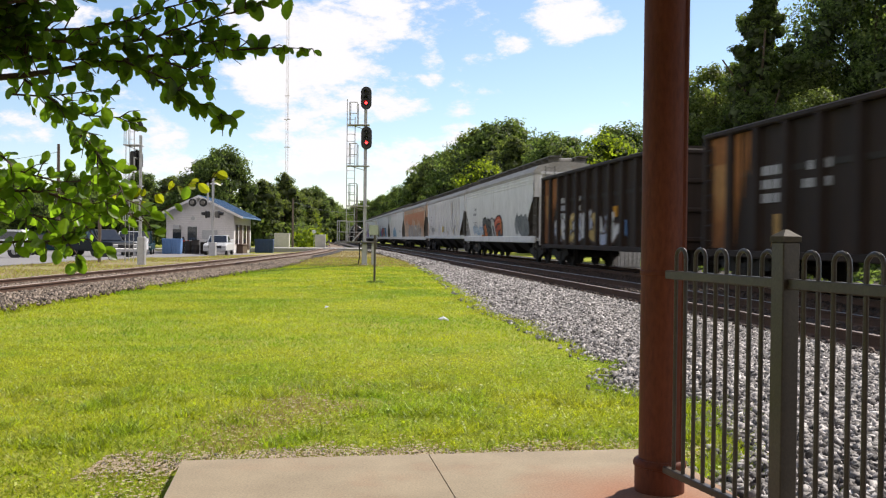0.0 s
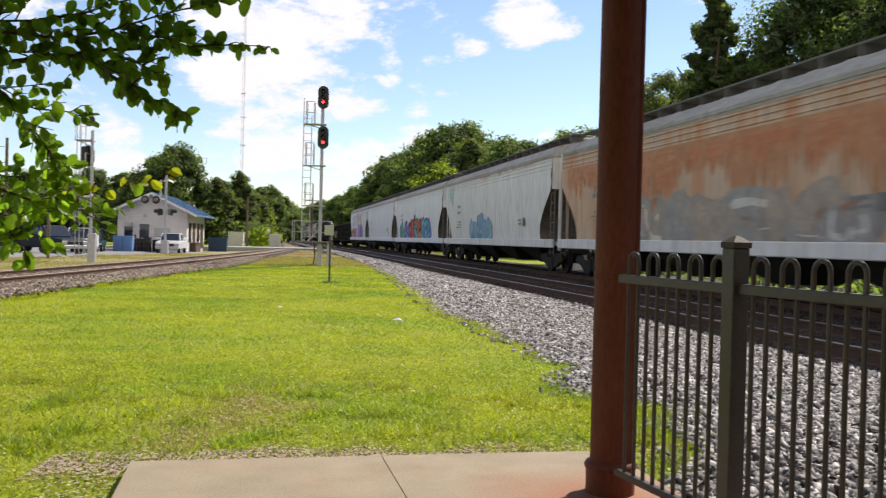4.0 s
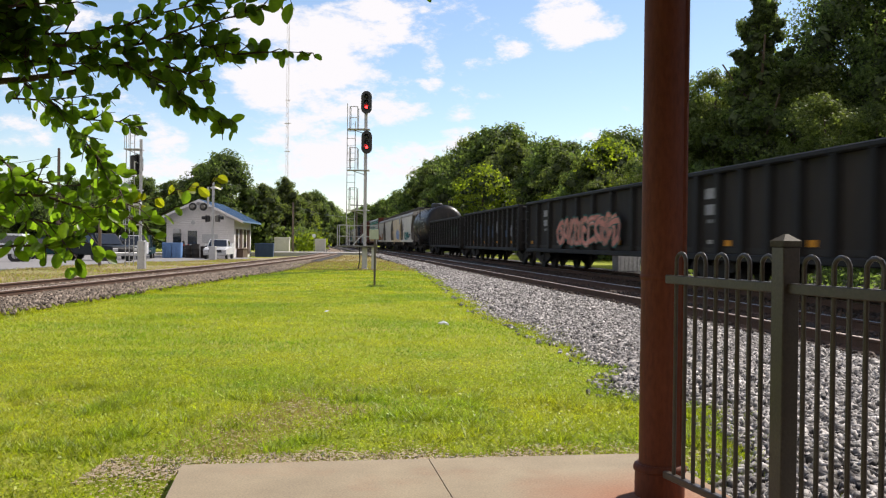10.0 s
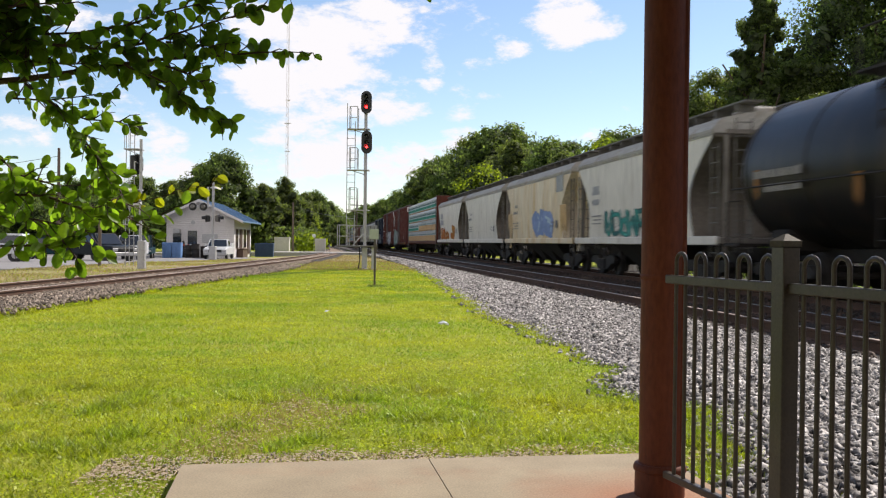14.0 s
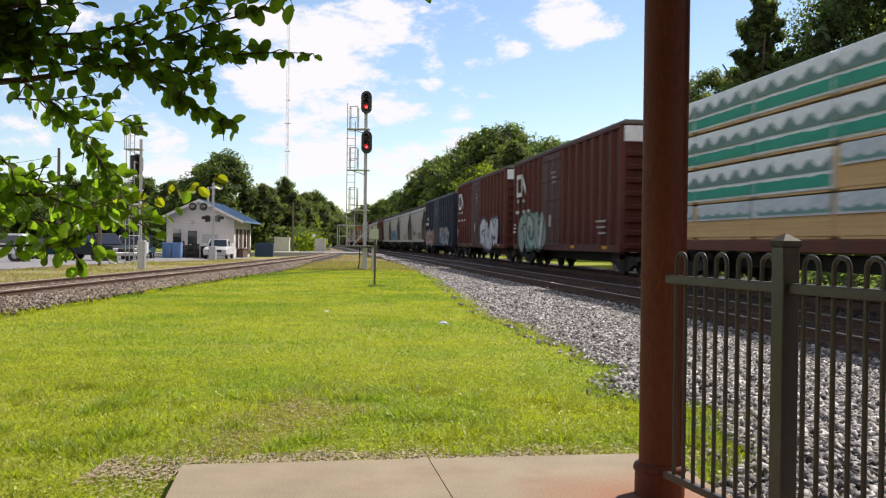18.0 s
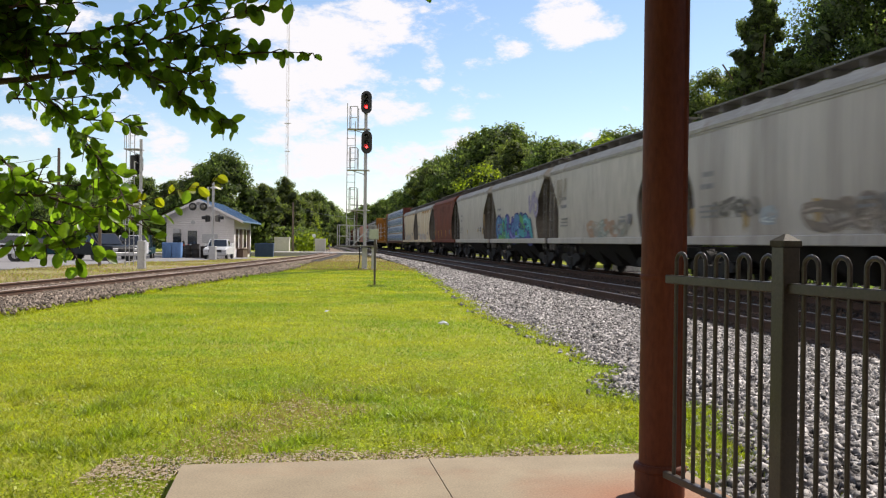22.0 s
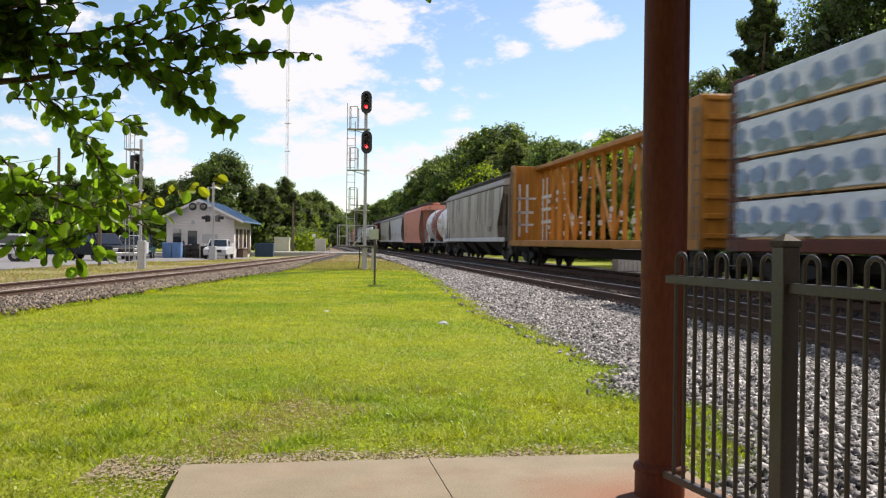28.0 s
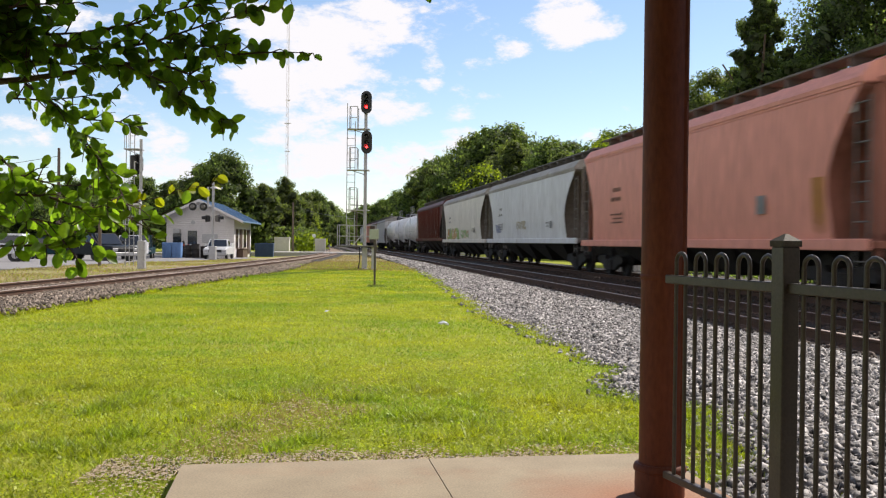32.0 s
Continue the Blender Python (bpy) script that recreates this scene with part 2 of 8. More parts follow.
# ---- mesh helpers ----
class Form:
    """Collects faces for one mesh."""

    def __init__(self):
        self.v, self.f = [], []

    def add(self, verts, faces):
        n = len(self.v)
        self.v += [tuple(p) for p in verts]
        self.f += [tuple(i + n for i in q) for q in faces]
        return self

    def run_on(self, verts, faces, hair=0.004):
        """Adds faces joined to the last ones by a hair's breadth of paint."""
        last = len(self.v) - 1
        self.add(verts, faces)
        if last >= 0:
            x, y, z = self.v[last]
            self.add([(x, y, z + hair)], [])
            self.f.append((last, last + 1, len(self.v) - 1))
        return self

    def box(self, c, s, chamfer=0.0, m=None):
        """A box round c of full sizes s, its edges cut by chamfer."""
        hx, hy, hz = s[0] / 2, s[1] / 2, s[2] / 2
        if chamfer <= 0:
            pts = [(x * hx, y * hy, z * hz) for x in (-1, 1) for y in (-1, 1) for z in (-1, 1)]
            faces = [(0, 1, 3, 2), (4, 6, 7, 5), (0, 4, 5, 1), (2, 3, 7, 6), (0, 2, 6, 4), (1, 5, 7, 3)]
        else:
            k = min(chamfer, hx * 0.9, hy * 0.9, hz * 0.9)
            pts, faces, at = [], [], {}
            for x in (-1, 1):
                for y in (-1, 1):
                    for z in (-1, 1):
                        for a in range(3):
                            at[x, y, z, a] = len(pts)
                            p = [x * (hx - k), y * (hy - k), z * (hz - k)]
                            p[a] = (x * hx, y * hy, z * hz)[a]
                            pts.append(tuple(p))
            for a in range(3):
                b, d = (a + 1) % 3, (a + 2) % 3
                for sg in (-1, 1):
                    ring = []
                    for u, w in ((-1, -1), (1, -1), (1, 1), (-1, 1)):
                        q = [0, 0, 0]
                        q[a], q[b], q[d] = sg, u, w
                        ring.append(at[(*q, a)])
                    faces.append(tuple(ring if sg > 0 else ring[::-1]))
                for u in (-1, 1):
                    for w in (-1, 1):
                        q0, q1 = [0, 0, 0], [0, 0, 0]
                        q0[a], q1[a] = -1, 1
                        q0[b] = q1[b] = u
                        q0[d] = q1[d] = w
                        ring = (at[(*q0, b)], at[(*q1, b)], at[(*q1, d)], at[(*q0, d)])
                        faces.append(ring if u * w > 0 else ring[::-1])
            for x in (-1, 1):
                for y in (-1, 1):
                    for z in (-1, 1):
                        ring = tuple(at[x, y, z, a] for a in range(3))
                        faces.append(ring if x * y * z > 0 else ring[::-1])
        if m is not None:
            pts = [m @ Vector(p) for p in pts]
        return self.add([(p[0] + c[0], p[1] + c[1], p[2] + c[2]) for p in pts], faces)

    def tube(self, pts, r, n=8, caps=True, r_end=None):
        """A round bar along the points, tapering to r_end."""
        pts = [Vector(p) for p in pts]
        rings = []
        up = None
        for i, p in enumerate(pts):
            d = (pts[min(i + 1, len(pts) - 1)] - pts[max(i - 1, 0)]).normalized()
            if up is None:
                up = Vector((0, 0, 1)) if abs(d.z) < 0.9 else Vector((1, 0, 0))
            a = d.cross(up).normalized()
            b = a.cross(d).normalized()
            up = b
            rr = r if r_end is None else r + (r_end - r) * i / (len(pts) - 1)
            rings.append([p + (a * math.cos(2 * math.pi * k / n) + b * math.sin(2 * math.pi * k / n)) * rr for k in range(n)])
        verts = [q for ring in rings for q in ring]
        faces = [(i * n + k, i * n + (k + 1) % n, (i + 1) * n + (k + 1) % n, (i + 1) * n + k) for i in range(len(pts) - 1) for k in range(n)]
        if caps:
            faces += [tuple(range(n))[::-1], tuple(range((len(pts) - 1) * n, len(pts) * n))]
        return self.add(verts, faces)

    def lathe(self, profile, n=20, c=(0, 0, 0), axis="z"):
        """Turns (radius, height) pairs round an axis through c."""
        verts, faces = [], []
        for r, h in profile:
            for k in range(n):
                u, w = r * math.cos(2 * math.pi * k / n), r * math.sin(2 * math.pi * k / n)
                p = {"z": (u, w, h), "y": (u, h, -w), "x": (h, u, w)}[axis]
                verts.append((p[0] + c[0], p[1] + c[1], p[2] + c[2]))
        for i in range(len(profile) - 1):
            faces += [(i * n + k, i * n + (k + 1) % n, (i + 1) * n + (k + 1) % n, (i + 1) * n + k) for k in range(n)]
        faces += [tuple(range(n))[::-1], tuple(range((len(profile) - 1) * n, len(profile) * n))]
        return self.add(verts, faces)

    def prism(self, outline, lo, hi, axis="y"):
        """An outline of (across, up) pairs drawn out along an axis."""
        n = len(outline)
        place = {"y": lambda a, b, t: (a, t, b), "x": lambda a, b, t: (t, a, b), "z": lambda a, b, t: (a, b, t)}[axis]
        verts = [place(a, b, t) for t in (lo, hi) for a, b in outline]
        faces = [(k, (k + 1) % n, n + (k + 1) % n, n + k) for k in range(n)] + [tuple(range(n))[::-1], tuple(range(n, 2 * n))]
        return self.add(verts, faces)

    def loft(self, rings, caps=True):
        n = len(rings[0])
        faces = [(i * n + k, i * n + (k + 1) % n, (i + 1) * n + (k + 1) % n, (i + 1) * n + k) for i in range(len(rings) - 1) for k in range(n)]
        if caps:
            faces += [tuple(range(n))[::-1], tuple(range((len(rings) - 1) * n, len(rings) * n))]
        return self.add([p for ring in rings for p in ring], faces)

    def mesh(self, name, mat, smooth=False):
        me = bpy.data.meshes.new(name)
        me.from_pydata(self.v, [], self.f)
        bm = bmesh.new()
        bm.from_mesh(me)
        if len(bm.faces) < 6000:
            bmesh.ops.recalc_face_normals(bm, faces=bm.faces)
        bm.to_mesh(me)
        bm.free()
        if mat:
            me.materials.append(mat)
        if smooth:
            me.shade_smooth()
            me.set_sharp_from_angle(angle=radians(38))
        return me


def part(name, form, mat, parent=None, label="", smooth=False, at=None):
    """Links one mesh as a part under a thing or part (or alone)."""
    ob = new(name, form if isinstance(form, bpy.types.Mesh) else form.mesh(name, mat, smooth))
    if parent is not None:
        ob.parent = parent
    if at is not None:
        ob.matrix_basis = at
    if label:
        ob["label"] = label
    return ob


def thing(name, label, category, at=None, group="", kind=""):
    ob = new(name)
    ob.empty_display_size = 0.2
    if at is not None:
        ob.matrix_basis = at
    return tagged(ob, label, category, group, kind)


def raw_mesh(name, verts, faces, mat, smooth=False):
    """A large mesh straight from arrays; faces is an (n, k) array."""
    me = bpy.data.meshes.new(name)
    verts, faces = np.asarray(verts, np.float32), np.asarray(faces, np.int32)
    k = faces.shape[1]
    me.vertices.add(len(verts))
    me.vertices.foreach_set("co", verts.ravel())
    me.loops.add(faces.size)
    me.loops.foreach_set("vertex_index", faces.ravel())
    me.polygons.add(len(faces))
    me.polygons.foreach_set("loop_start", np.arange(0, faces.size, k, dtype=np.int32))
    me.update(calc_edges=True)
    me.validate()
    if mat:
        me.materials.append(mat)
    if smooth:
        me.shade_smooth()
    return me


# ---- plan ----
# Straight double track that leaves at HEAD degrees to the left; rails 0.147 above the slab
HEAD, RAIL_Z = 7.76, 0.147
TAN = math.tan(radians(HEAD))
ALONG = Vector((-math.sin(radians(HEAD)), math.cos(radians(HEAD)), 0))


def near_x(y):
    return 7.22 - TAN * y


def train_x(y):
    return 11.21 - TAN * y


def curve_through(pts):
    """A smooth x(y) through a few plan points."""
    ys, xs = [p[1] for p in pts], [p[0] for p in pts]
    slopes = np.gradient(np.array(xs), np.array(ys))

    def at(y):
        y = float(y)
        if y <= ys[0]:
            return xs[0] + slopes[0] * (y - ys[0])
        if y >= ys[-1]:
            return xs[-1] + slopes[-1] * (y - ys[-1])
        i = int(np.searchsorted(ys, y)) - 1
        i = max(i, 0)
        h = ys[i + 1] - ys[i]
        u = (y - ys[i]) / h
        return ((2 * u ** 3 - 3 * u ** 2 + 1) * xs[i] + (u ** 3 - 2 * u ** 2 + u) * h * slopes[i] + (3 * u ** 2 - 2 * u ** 3) * xs[i + 1] + (u ** 3 - u ** 2) * h * slopes[i + 1])
    return at


side_x = curve_through([(-10.6, -30), (-9.45, 18), (-9.05, 40), (-9.75, 60), (-11.7, 90), (-14.6, 126), (-24.8, 200), (-93, 700)])
grass_right = curve_through([(1.25, 3.5), (1.35, 4.8), (1.72, 5.4), (1.82, 6.3), (1.95, 7.1), (1.58, 7.5), (1.47, 8.0), (1.58, 8.7), (1.82, 9.4), (1.63, 10.0), (1.62, 11.0), (1.36, 12.0), (1.22, 13.8), (0.92, 15.0), (0.66, 18), (0.1, 27), (-0.65, 37), (-1.9, 50), (-4.4, 70), (-8.7, 100)])
grass_left = curve_through([(-7.3, 4), (-7.1, 15), (-7.05, 22), (-6.9, 28), (-6.6, 36), (-7.6, 50), (-8.6, 60), (-10.2, 90), (-12, 110)])


def ground_z(x, y):
    fall = min(max((y - 45) / 45, 0), 1)
    dip = 0.22 * min(max((y - 45) / 25, 0), 1) * min(max((-14.5 - x) / 3, 0), 1)
    return -0.06 - 0.26 * fall * min(max((4 - x) / 12, 0), 1) - dip


def strip(name, left, right, y0, y1, step, z, mat, cols=4, label="", category="", kind="structure", wobble=0.0):
    """A sheet between two plan curves."""
    ys = np.arange(y0, y1 + step * 0.5, step)
    verts, faces = [], []
    for y in ys:
        a, b = left(y), right(y)
        for c in range(cols + 1):
            x = a + (b - a) * c / cols
            verts.append((x + (random.uniform(-wobble, wobble) if c in (0, cols) else 0), y, z(x, y, c / cols)))
    n = cols + 1
    for i in range(len(ys) - 1):
        for c in range(cols):
            faces.append((i * n + c, i * n + c + 1, (i + 1) * n + c + 1, (i + 1) * n + c))
    ob = new(name, raw_mesh(name, verts, faces, mat, True))
    return tagged(ob, label, category, kind=kind)


# ground to the horizon
g = Form()
gx = [-3000, -900, -300, -120, -60] + list(np.arange(-40, 21, 1)) + [40, 80, 200, 700, 3000]
gy = [-900, -200, -60, -20] + list(np.arange(-8, 100, 2)) + [100, 130, 180, 260, 400, 900, 4000]
gv = [(x, y, ground_z(x, y) - 0.012) for y in gy for x in gx]
gf = [(j * len(gx) + i, j * len(gx) + i + 1, (j + 1) * len(gx) + i + 1, (j + 1) * len(gx) + i) for j in range(len(gy) - 1) for i in range(len(gx) - 1)]
tagged(new("ground", raw_mesh("ground", gv, gf, GRASS, True)), "sunlit mown grass lawn between the tracks", "lawn", kind="structure")

# ballast beds
def ballast_edge(y):
    """The ragged edge between lawn and stones."""
    return grass_right(y) + 0.16 * noise.noise(Vector((0.0, y * 0.9, 1.0))) * min(1, y / 22) + 0.1 * noise.noise(Vector((4.0, y * 3.1, 1.0)))


strip("ballast_main", lambda y: ballast_edge(y) + 0.16, lambda y: train_x(y) + 3.6, -30, 420, 0.5, lambda x, y, u: -0.066 + 0.05 * min(u * 6, 1), GRAVEL, 10, "grey crushed-stone ballast under the double track", "ballast")
strip("ballast_side", lambda y: side_x(y) - 2.1, lambda y: max(grass_left(y), side_x(y) + 1.7), -30, 330, 1.5, lambda x, y, u: -0.04 + 0.05 * math.sin(math.pi * u) - (0.2 if y > 90 else 0.2 * max(0, (y - 45) / 45)), GRAVEL, 8,
      "brown-grey ballast under the curved single track", "ballast", wobble=0.15)
for nm, cx in (("track_bed_near", near_x), ("track_bed_far", train_x)):
    strip(nm, lambda y: cx(y) - 1.25, lambda y: cx(y) + 1.25, -30, 300, 3, lambda x, y, u: -0.008, DIRTY, 3, "dark oil-stained bed between the rails", "ballast")
strip("track_bed_side", lambda y: side_x(y) - 1.1, lambda y: side_x(y) + 1.1, -30, 300, 3, lambda x, y, u: 0.02 - 0.2 * min(max((y - 45) / 45, 0), 1), SIDE_BED, 3, "dirt-stained bed of the side track", "ballast")


def side_z(y):
    return RAIL_Z - 0.2 * min(max((y - 45) / 45, 0), 1)


# rails
def rail(name, at_x, offset, y0, y1, step, top, label, shine):
    prof = [(-0.075, -0.165), (0.075, -0.165), (0.07, -0.15), (0.012, -0.13), (0.012, -0.045), (0.036, -0.035), (0.036, -0.006), (-0.036, -0.006), (-0.036, -0.035), (-0.012, -0.045), (-0.012, -0.13), (-0.07, -0.15)]
    ys = np.arange(y0, y1 + 0.1, step)
    body, head = [], []
    for y in ys:
        s = (at_x(y + 0.5) - at_x(y - 0.5))
        c = 1 / math.sqrt(1 + s * s)
        cx, cy = at_x(y) + offset * c, y - offset * s * c
        body.append([(cx + a * c, cy - a * s * c, top(y) + b) for a, b in prof])
        head.append([(cx + a * c, cy - a * s * c, top(y) + b) for a, b in ((-0.034, -0.008), (0.034, -0.008), (0.017, 0.0), (-0.017, 0.0))])
    t = thing(name, label, "rail", kind="structure")
    part("rail_web", Form().loft(body), RAIL, t)
    part("rail_head", Form().loft(head), shine, t, "worn running surface")


for nm, cx, lab in (("near", near_x, "rusty rail with a shiny head on the empty near track"), ("far", train_x, "rusty rail with a shiny head under the passing train")):
    for sg in (-0.7525, 0.7525):
        rail("rail_" + nm, cx, sg, -60, 660, 40, lambda y: RAIL_Z, lab, RAIL_TOP if nm == "far" or sg > 0 else RAIL_DULL)
for sg in (-0.7525, 0.7525):
    rail("rail_side", side_x, sg, -30, 330, 3, side_z, "rusty rail of the gently curving side track", RAIL_DULL)


# ---- rolling stock ----
HALF = 1.585
TRUCK = {}


def truck_meshes():
    if TRUCK:
        return TRUCK
    side = [(-1.35, 0.52), (-1.2, 0.66), (-0.55, 0.70), (-0.42, 0.56), (0.42, 0.56), (0.55, 0.70), (1.2, 0.66), (1.35, 0.52), (1.2, 0.40), (0.95, 0.40), (0.5, 0.2), (-0.5, 0.2), (-0.95, 0.40), (-1.2, 0.40)]
    TRUCK["side_frame"] = Form().prism([(a, b) for a, b in side], -0.07, 0.07, "x").mesh("side_frame", DARK)
    TRUCK["wheel"] = Form().lathe([(0.12, -0.075), (0.2, -0.05), (0.36, -0.03), (0.36, -0.06), (0.455, -0.065), (0.462, 0.035), (0.50, 0.045), (0.50, 0.07), (0.36, 0.07), (0.34, 0.02), (0.14, 0.05), (0.12, 0.05)], 22, axis="x").mesh("wheel", DARK, True)
    TRUCK["axle"] = Form().tube([(-0.9, 0, 0), (0.9, 0, 0)], 0.085, 10).mesh("axle", DARK)
    TRUCK["bolster"] = Form().box((0, 0, 0.5), (2.0, 0.4, 0.3), 0.04).mesh("bolster", DARK)
    # spring nest, its row of coils drawn as one rippled block
    nest = [(-0.09 - 0.035 * abs(math.sin(math.pi * k / 4)), -0.3 + 0.05 * k) for k in range(13)] + [(0.05 + 0.035 * abs(math.sin(math.pi * k / 4)), -0.3 + 0.05 * k) for k in range(12, -1, -1)]
    TRUCK["spring_nest"] = Form().prism(nest, 0.22, 0.55, "z").mesh("spring_nest", DARK)
    cp = Form().box((0, -0.35, 0.78), (0.2, 1.4, 0.2), 0.03).box((0, 0.38, 0.78), (0.3, 0.22, 0.28), 0.05)
    TRUCK["coupler"] = cp.mesh("coupler", DARK)
    return TRUCK


def running_gear(car, L, inset=2.1):
    tm = truck_meshes()
    for sg in (-1, 1):
        tr = part("truck", tm["bolster"], None, car, "grimy two-axle wheel truck", at=pose(0, sg * (L / 2 - inset), 0))
        for sx in (-1, 1):
            part("side_frame", tm["side_frame"], None, tr, at=pose(sx * 1.0, 0, 0))
            part("spring_nest", tm["spring_nest"], None, tr, at=pose(sx * 1.02, 0, 0))
        for dy in (-0.89, 0.89):
            part("axle", tm["axle"], None, tr, at=pose(0, dy, 0.462))
            part("wheel", tm["wheel"], None, tr, at=pose(0.76, dy, 0.462, 0, 0, 180))
            part("wheel", tm["wheel"], None, tr, at=pose(-0.76, dy, 0.462))
        part("coupler", tm["coupler"], None, car, at=pose(0, sg * (L / 2 + 0.02), 0.08, 0, 0, 0 if sg > 0 else 180))


def ladder(car, x, y, z0, z1, mat, width=0.42, along_y=True):
    f = Form()
    for d in (-width / 2, width / 2):
        p = (x, y + d) if along_y else (x + d, y)
        f.tube([(*p, z0), (*p, z1)], 0.02, 6)
    n = int((z1 - z0) / 0.36)
    for k in range(n + 1):
        z = z0 + 0.1 + (z1 - z0 - 0.2) * k / max(n, 1)
        a = (x, y - width / 2, z) if along_y else (x - width / 2, y, z)
        b = (x, y + width / 2, z) if along_y else (x + width / 2, y, z)
        f.tube([a, b], 0.016, 6)
    part("ladder", f, mat, car)


PAINTS = {}


def spray(c):
    key = tuple(round(v, 2) for v in c)
    if key not in PAINTS:
        PAINTS[key] = material("spray_paint", c, tuple(v * 0.75 for v in c), rough=0.75, scale=3, fine=12, bump=0, spec=0.2)
    return PAINTS[key]


STROKES = (
    (((-.36, -.5), (-.42, .05), (-.3, .48), (.12, .5), (.4, .3), (.2, .02), (-.15, -.02)), ((-.05, .0), (.18, -.22), (.44, -.5))),
    (((.4, .4), (.05, .52), (-.36, .3), (-.1, .02), (.3, -.12), (.36, -.42), (-.02, -.52), (-.42, -.38)),),
    (((-.4, -.45), (-.3, .1), (-.02, .52), (.22, .1), (.42, -.5)), ((-.3, -.1), (.04, -.16), (.34, -.04))),
    (((-.36, .5), (-.42, .0), (-.34, -.5), (.1, -.5), (.42, -.3)), ((-.3, .05), (.05, .12), (.34, .02)), ((-.34, .46), (.05, .52), (.42, .36))),
    (((-.42, .46), (.0, .4), (.44, .5)), ((.05, .42), (-.06, .0), (.04, -.5))),
    (((-.4, .5), (-.34, -.1), (-.05, -.52), (.3, -.2), (.38, .5)),),
    (((-.4, -.5), (-.36, .5), (.0, -.1), (.36, .5), (.42, -.5)),),
    (((.36, .3), (.0, .52), (-.4, .2), (-.36, -.3), (.0, -.52), (.38, -.3), (.34, .0), (.1, -.04)),),
)


def curve_points(pts, n=5):
    """A smooth line through a few points."""
    p = [pts[0], *pts, pts[-1]]
    out = []
    for i in range(1, len(p) - 2):
        for k in range(n):
            t = k / n
            out.append(tuple(0.5 * (2 * b + (c - a) * t + (2 * a - 5 * b + 4 * c - d) * t * t + (3 * b - a - 3 * c + d) * t ** 3) for a, b, c, d in zip(p[i - 1], p[i], p[i + 1], p[i + 2])))
    return out + [tuple(pts[-1])]


def bowed(z):
    """The near face of a hopper with bellied sides."""
    return -(HALF - 0.10 * (abs(z - 2.9) / 1.9) ** 2) - 0.004


def flat_side(x):
    return lambda z: x


def graffiti(car, seed, y0, y1, z0, z1, fills, outline=(0.02, 0.02, 0.03), back=None, letters=None, surf=bowed, fat=0.30, edge=0.07):
    """Sprayed swollen strokes that spell nothing: a cloud of colour, dark outlines, fills in two tones and thin highlights."""
    rg = random.Random(seed)
    y0, y1 = max(y0, y1), min(y0, y1)
    n = letters or max(3, round((y0 - y1) / 1.0))
    w, h = (y0 - y1) / n, z1 - z0
    forms = {}

    def ribbon(colour, pts, half, proud):
        f = forms.setdefault(colour, Form())
        rows = []
        for i, (a, b) in enumerate(pts):
            p, q = pts[max(i - 1, 0)], pts[min(i + 1, len(pts) - 1)]
            d = math.hypot(q[0] - p[0], q[1] - p[1]) or 1.0
            u, v = -(q[1] - p[1]) / d, (q[0] - p[0]) / d
            r = half * (0.55 if i in (0, len(pts) - 1) else 1.0)
            for sgn in (-1, 1):
                zz = b + v * r * sgn
                rows.append((surf(zz) - proud, a + u * r * sgn, zz))
        f.run_on(rows, [(2 * i, 2 * i + 1, 2 * i + 3, 2 * i + 2) for i in range(len(pts) - 1)])

    def blob(colour, cy, cz, ry, rz, proud):
        ring = [(cy + ry * rg.uniform(0.8, 1.15) * math.cos(t), cz + rz * rg.uniform(0.8, 1.15) * math.sin(t)) for t in np.linspace(0, 2 * math.pi, 13)[:-1]]
        forms.setdefault(colour, Form()).run_on([(surf(b) - proud, a, b) for a, b in ring], [tuple(range(12))])

    if back:
        for i in range(2 * n + 1):
            blob(back, y0 - (y0 - y1) * (i + rg.uniform(-0.2, 0.2)) / (2 * n), z0 + h * rg.uniform(0.35, 0.6), w * rg.uniform(0.4, 0.62), h * rg.uniform(0.38, 0.56), 0.004 + 0.0004 * i)
    step = 0
    for i in range(n):
        cy, cz = y0 - w * (i + 0.5), z0 + h * (0.5 + rg.uniform(-0.06, 0.06))
        lean, size = rg.uniform(-0.25, 0.25), rg.uniform(0.85, 1.12)
        turn, flip = rg.choice((0.0, 0.5, 1.57, 2.2, 3.1, 4.4)), rg.choice((-1, 1))
        ct, st = math.cos(turn), math.sin(turn)
        for stroke in STROKES[rg.randrange(len(STROKES))] + STROKES[rg.randrange(len(STROKES))][:1]:
            spun = [((a * ct - b * st) * flip, a * st + b * ct) for a, b in stroke]
            pts = [(cy - (a + lean * b + rg.uniform(-0.1, 0.1)) * w * 1.15 * size, cz + max(-0.5, min(0.5, b + rg.uniform(-0.1, 0.1))) * h * 0.84) for a, b in spun]
            line = curve_points(pts)
            half = fat * 0.5 * min(w, h) * rg.uniform(0.8, 1.2)
            step += 1
            lift = 0.008 + 0.0009 * step
            if outline:
                ribbon(outline, line, half + edge * min(w, h), lift)
            m = len(line) // 2
            ca, cb = fills[i % len(fills)], fills[(i + 1) % len(fills)]
            ribbon(ca, line[:m + 1], half, lift + 0.0004)
            ribbon(cb if step % 2 else ca, line[m:], half, lift + 0.0004)
            if rg.random() < 0.5 and sum(ca) > 0.5:
                ribbon(tuple(min(0.8, c * 1.5 + 0.1) for c in ca), line[1:m], half * 0.25, lift + 0.0007)
    for colour, f in forms.items():
        part("graffiti", f, spray(colour), car, "sprayed graffiti strokes, unreadable")


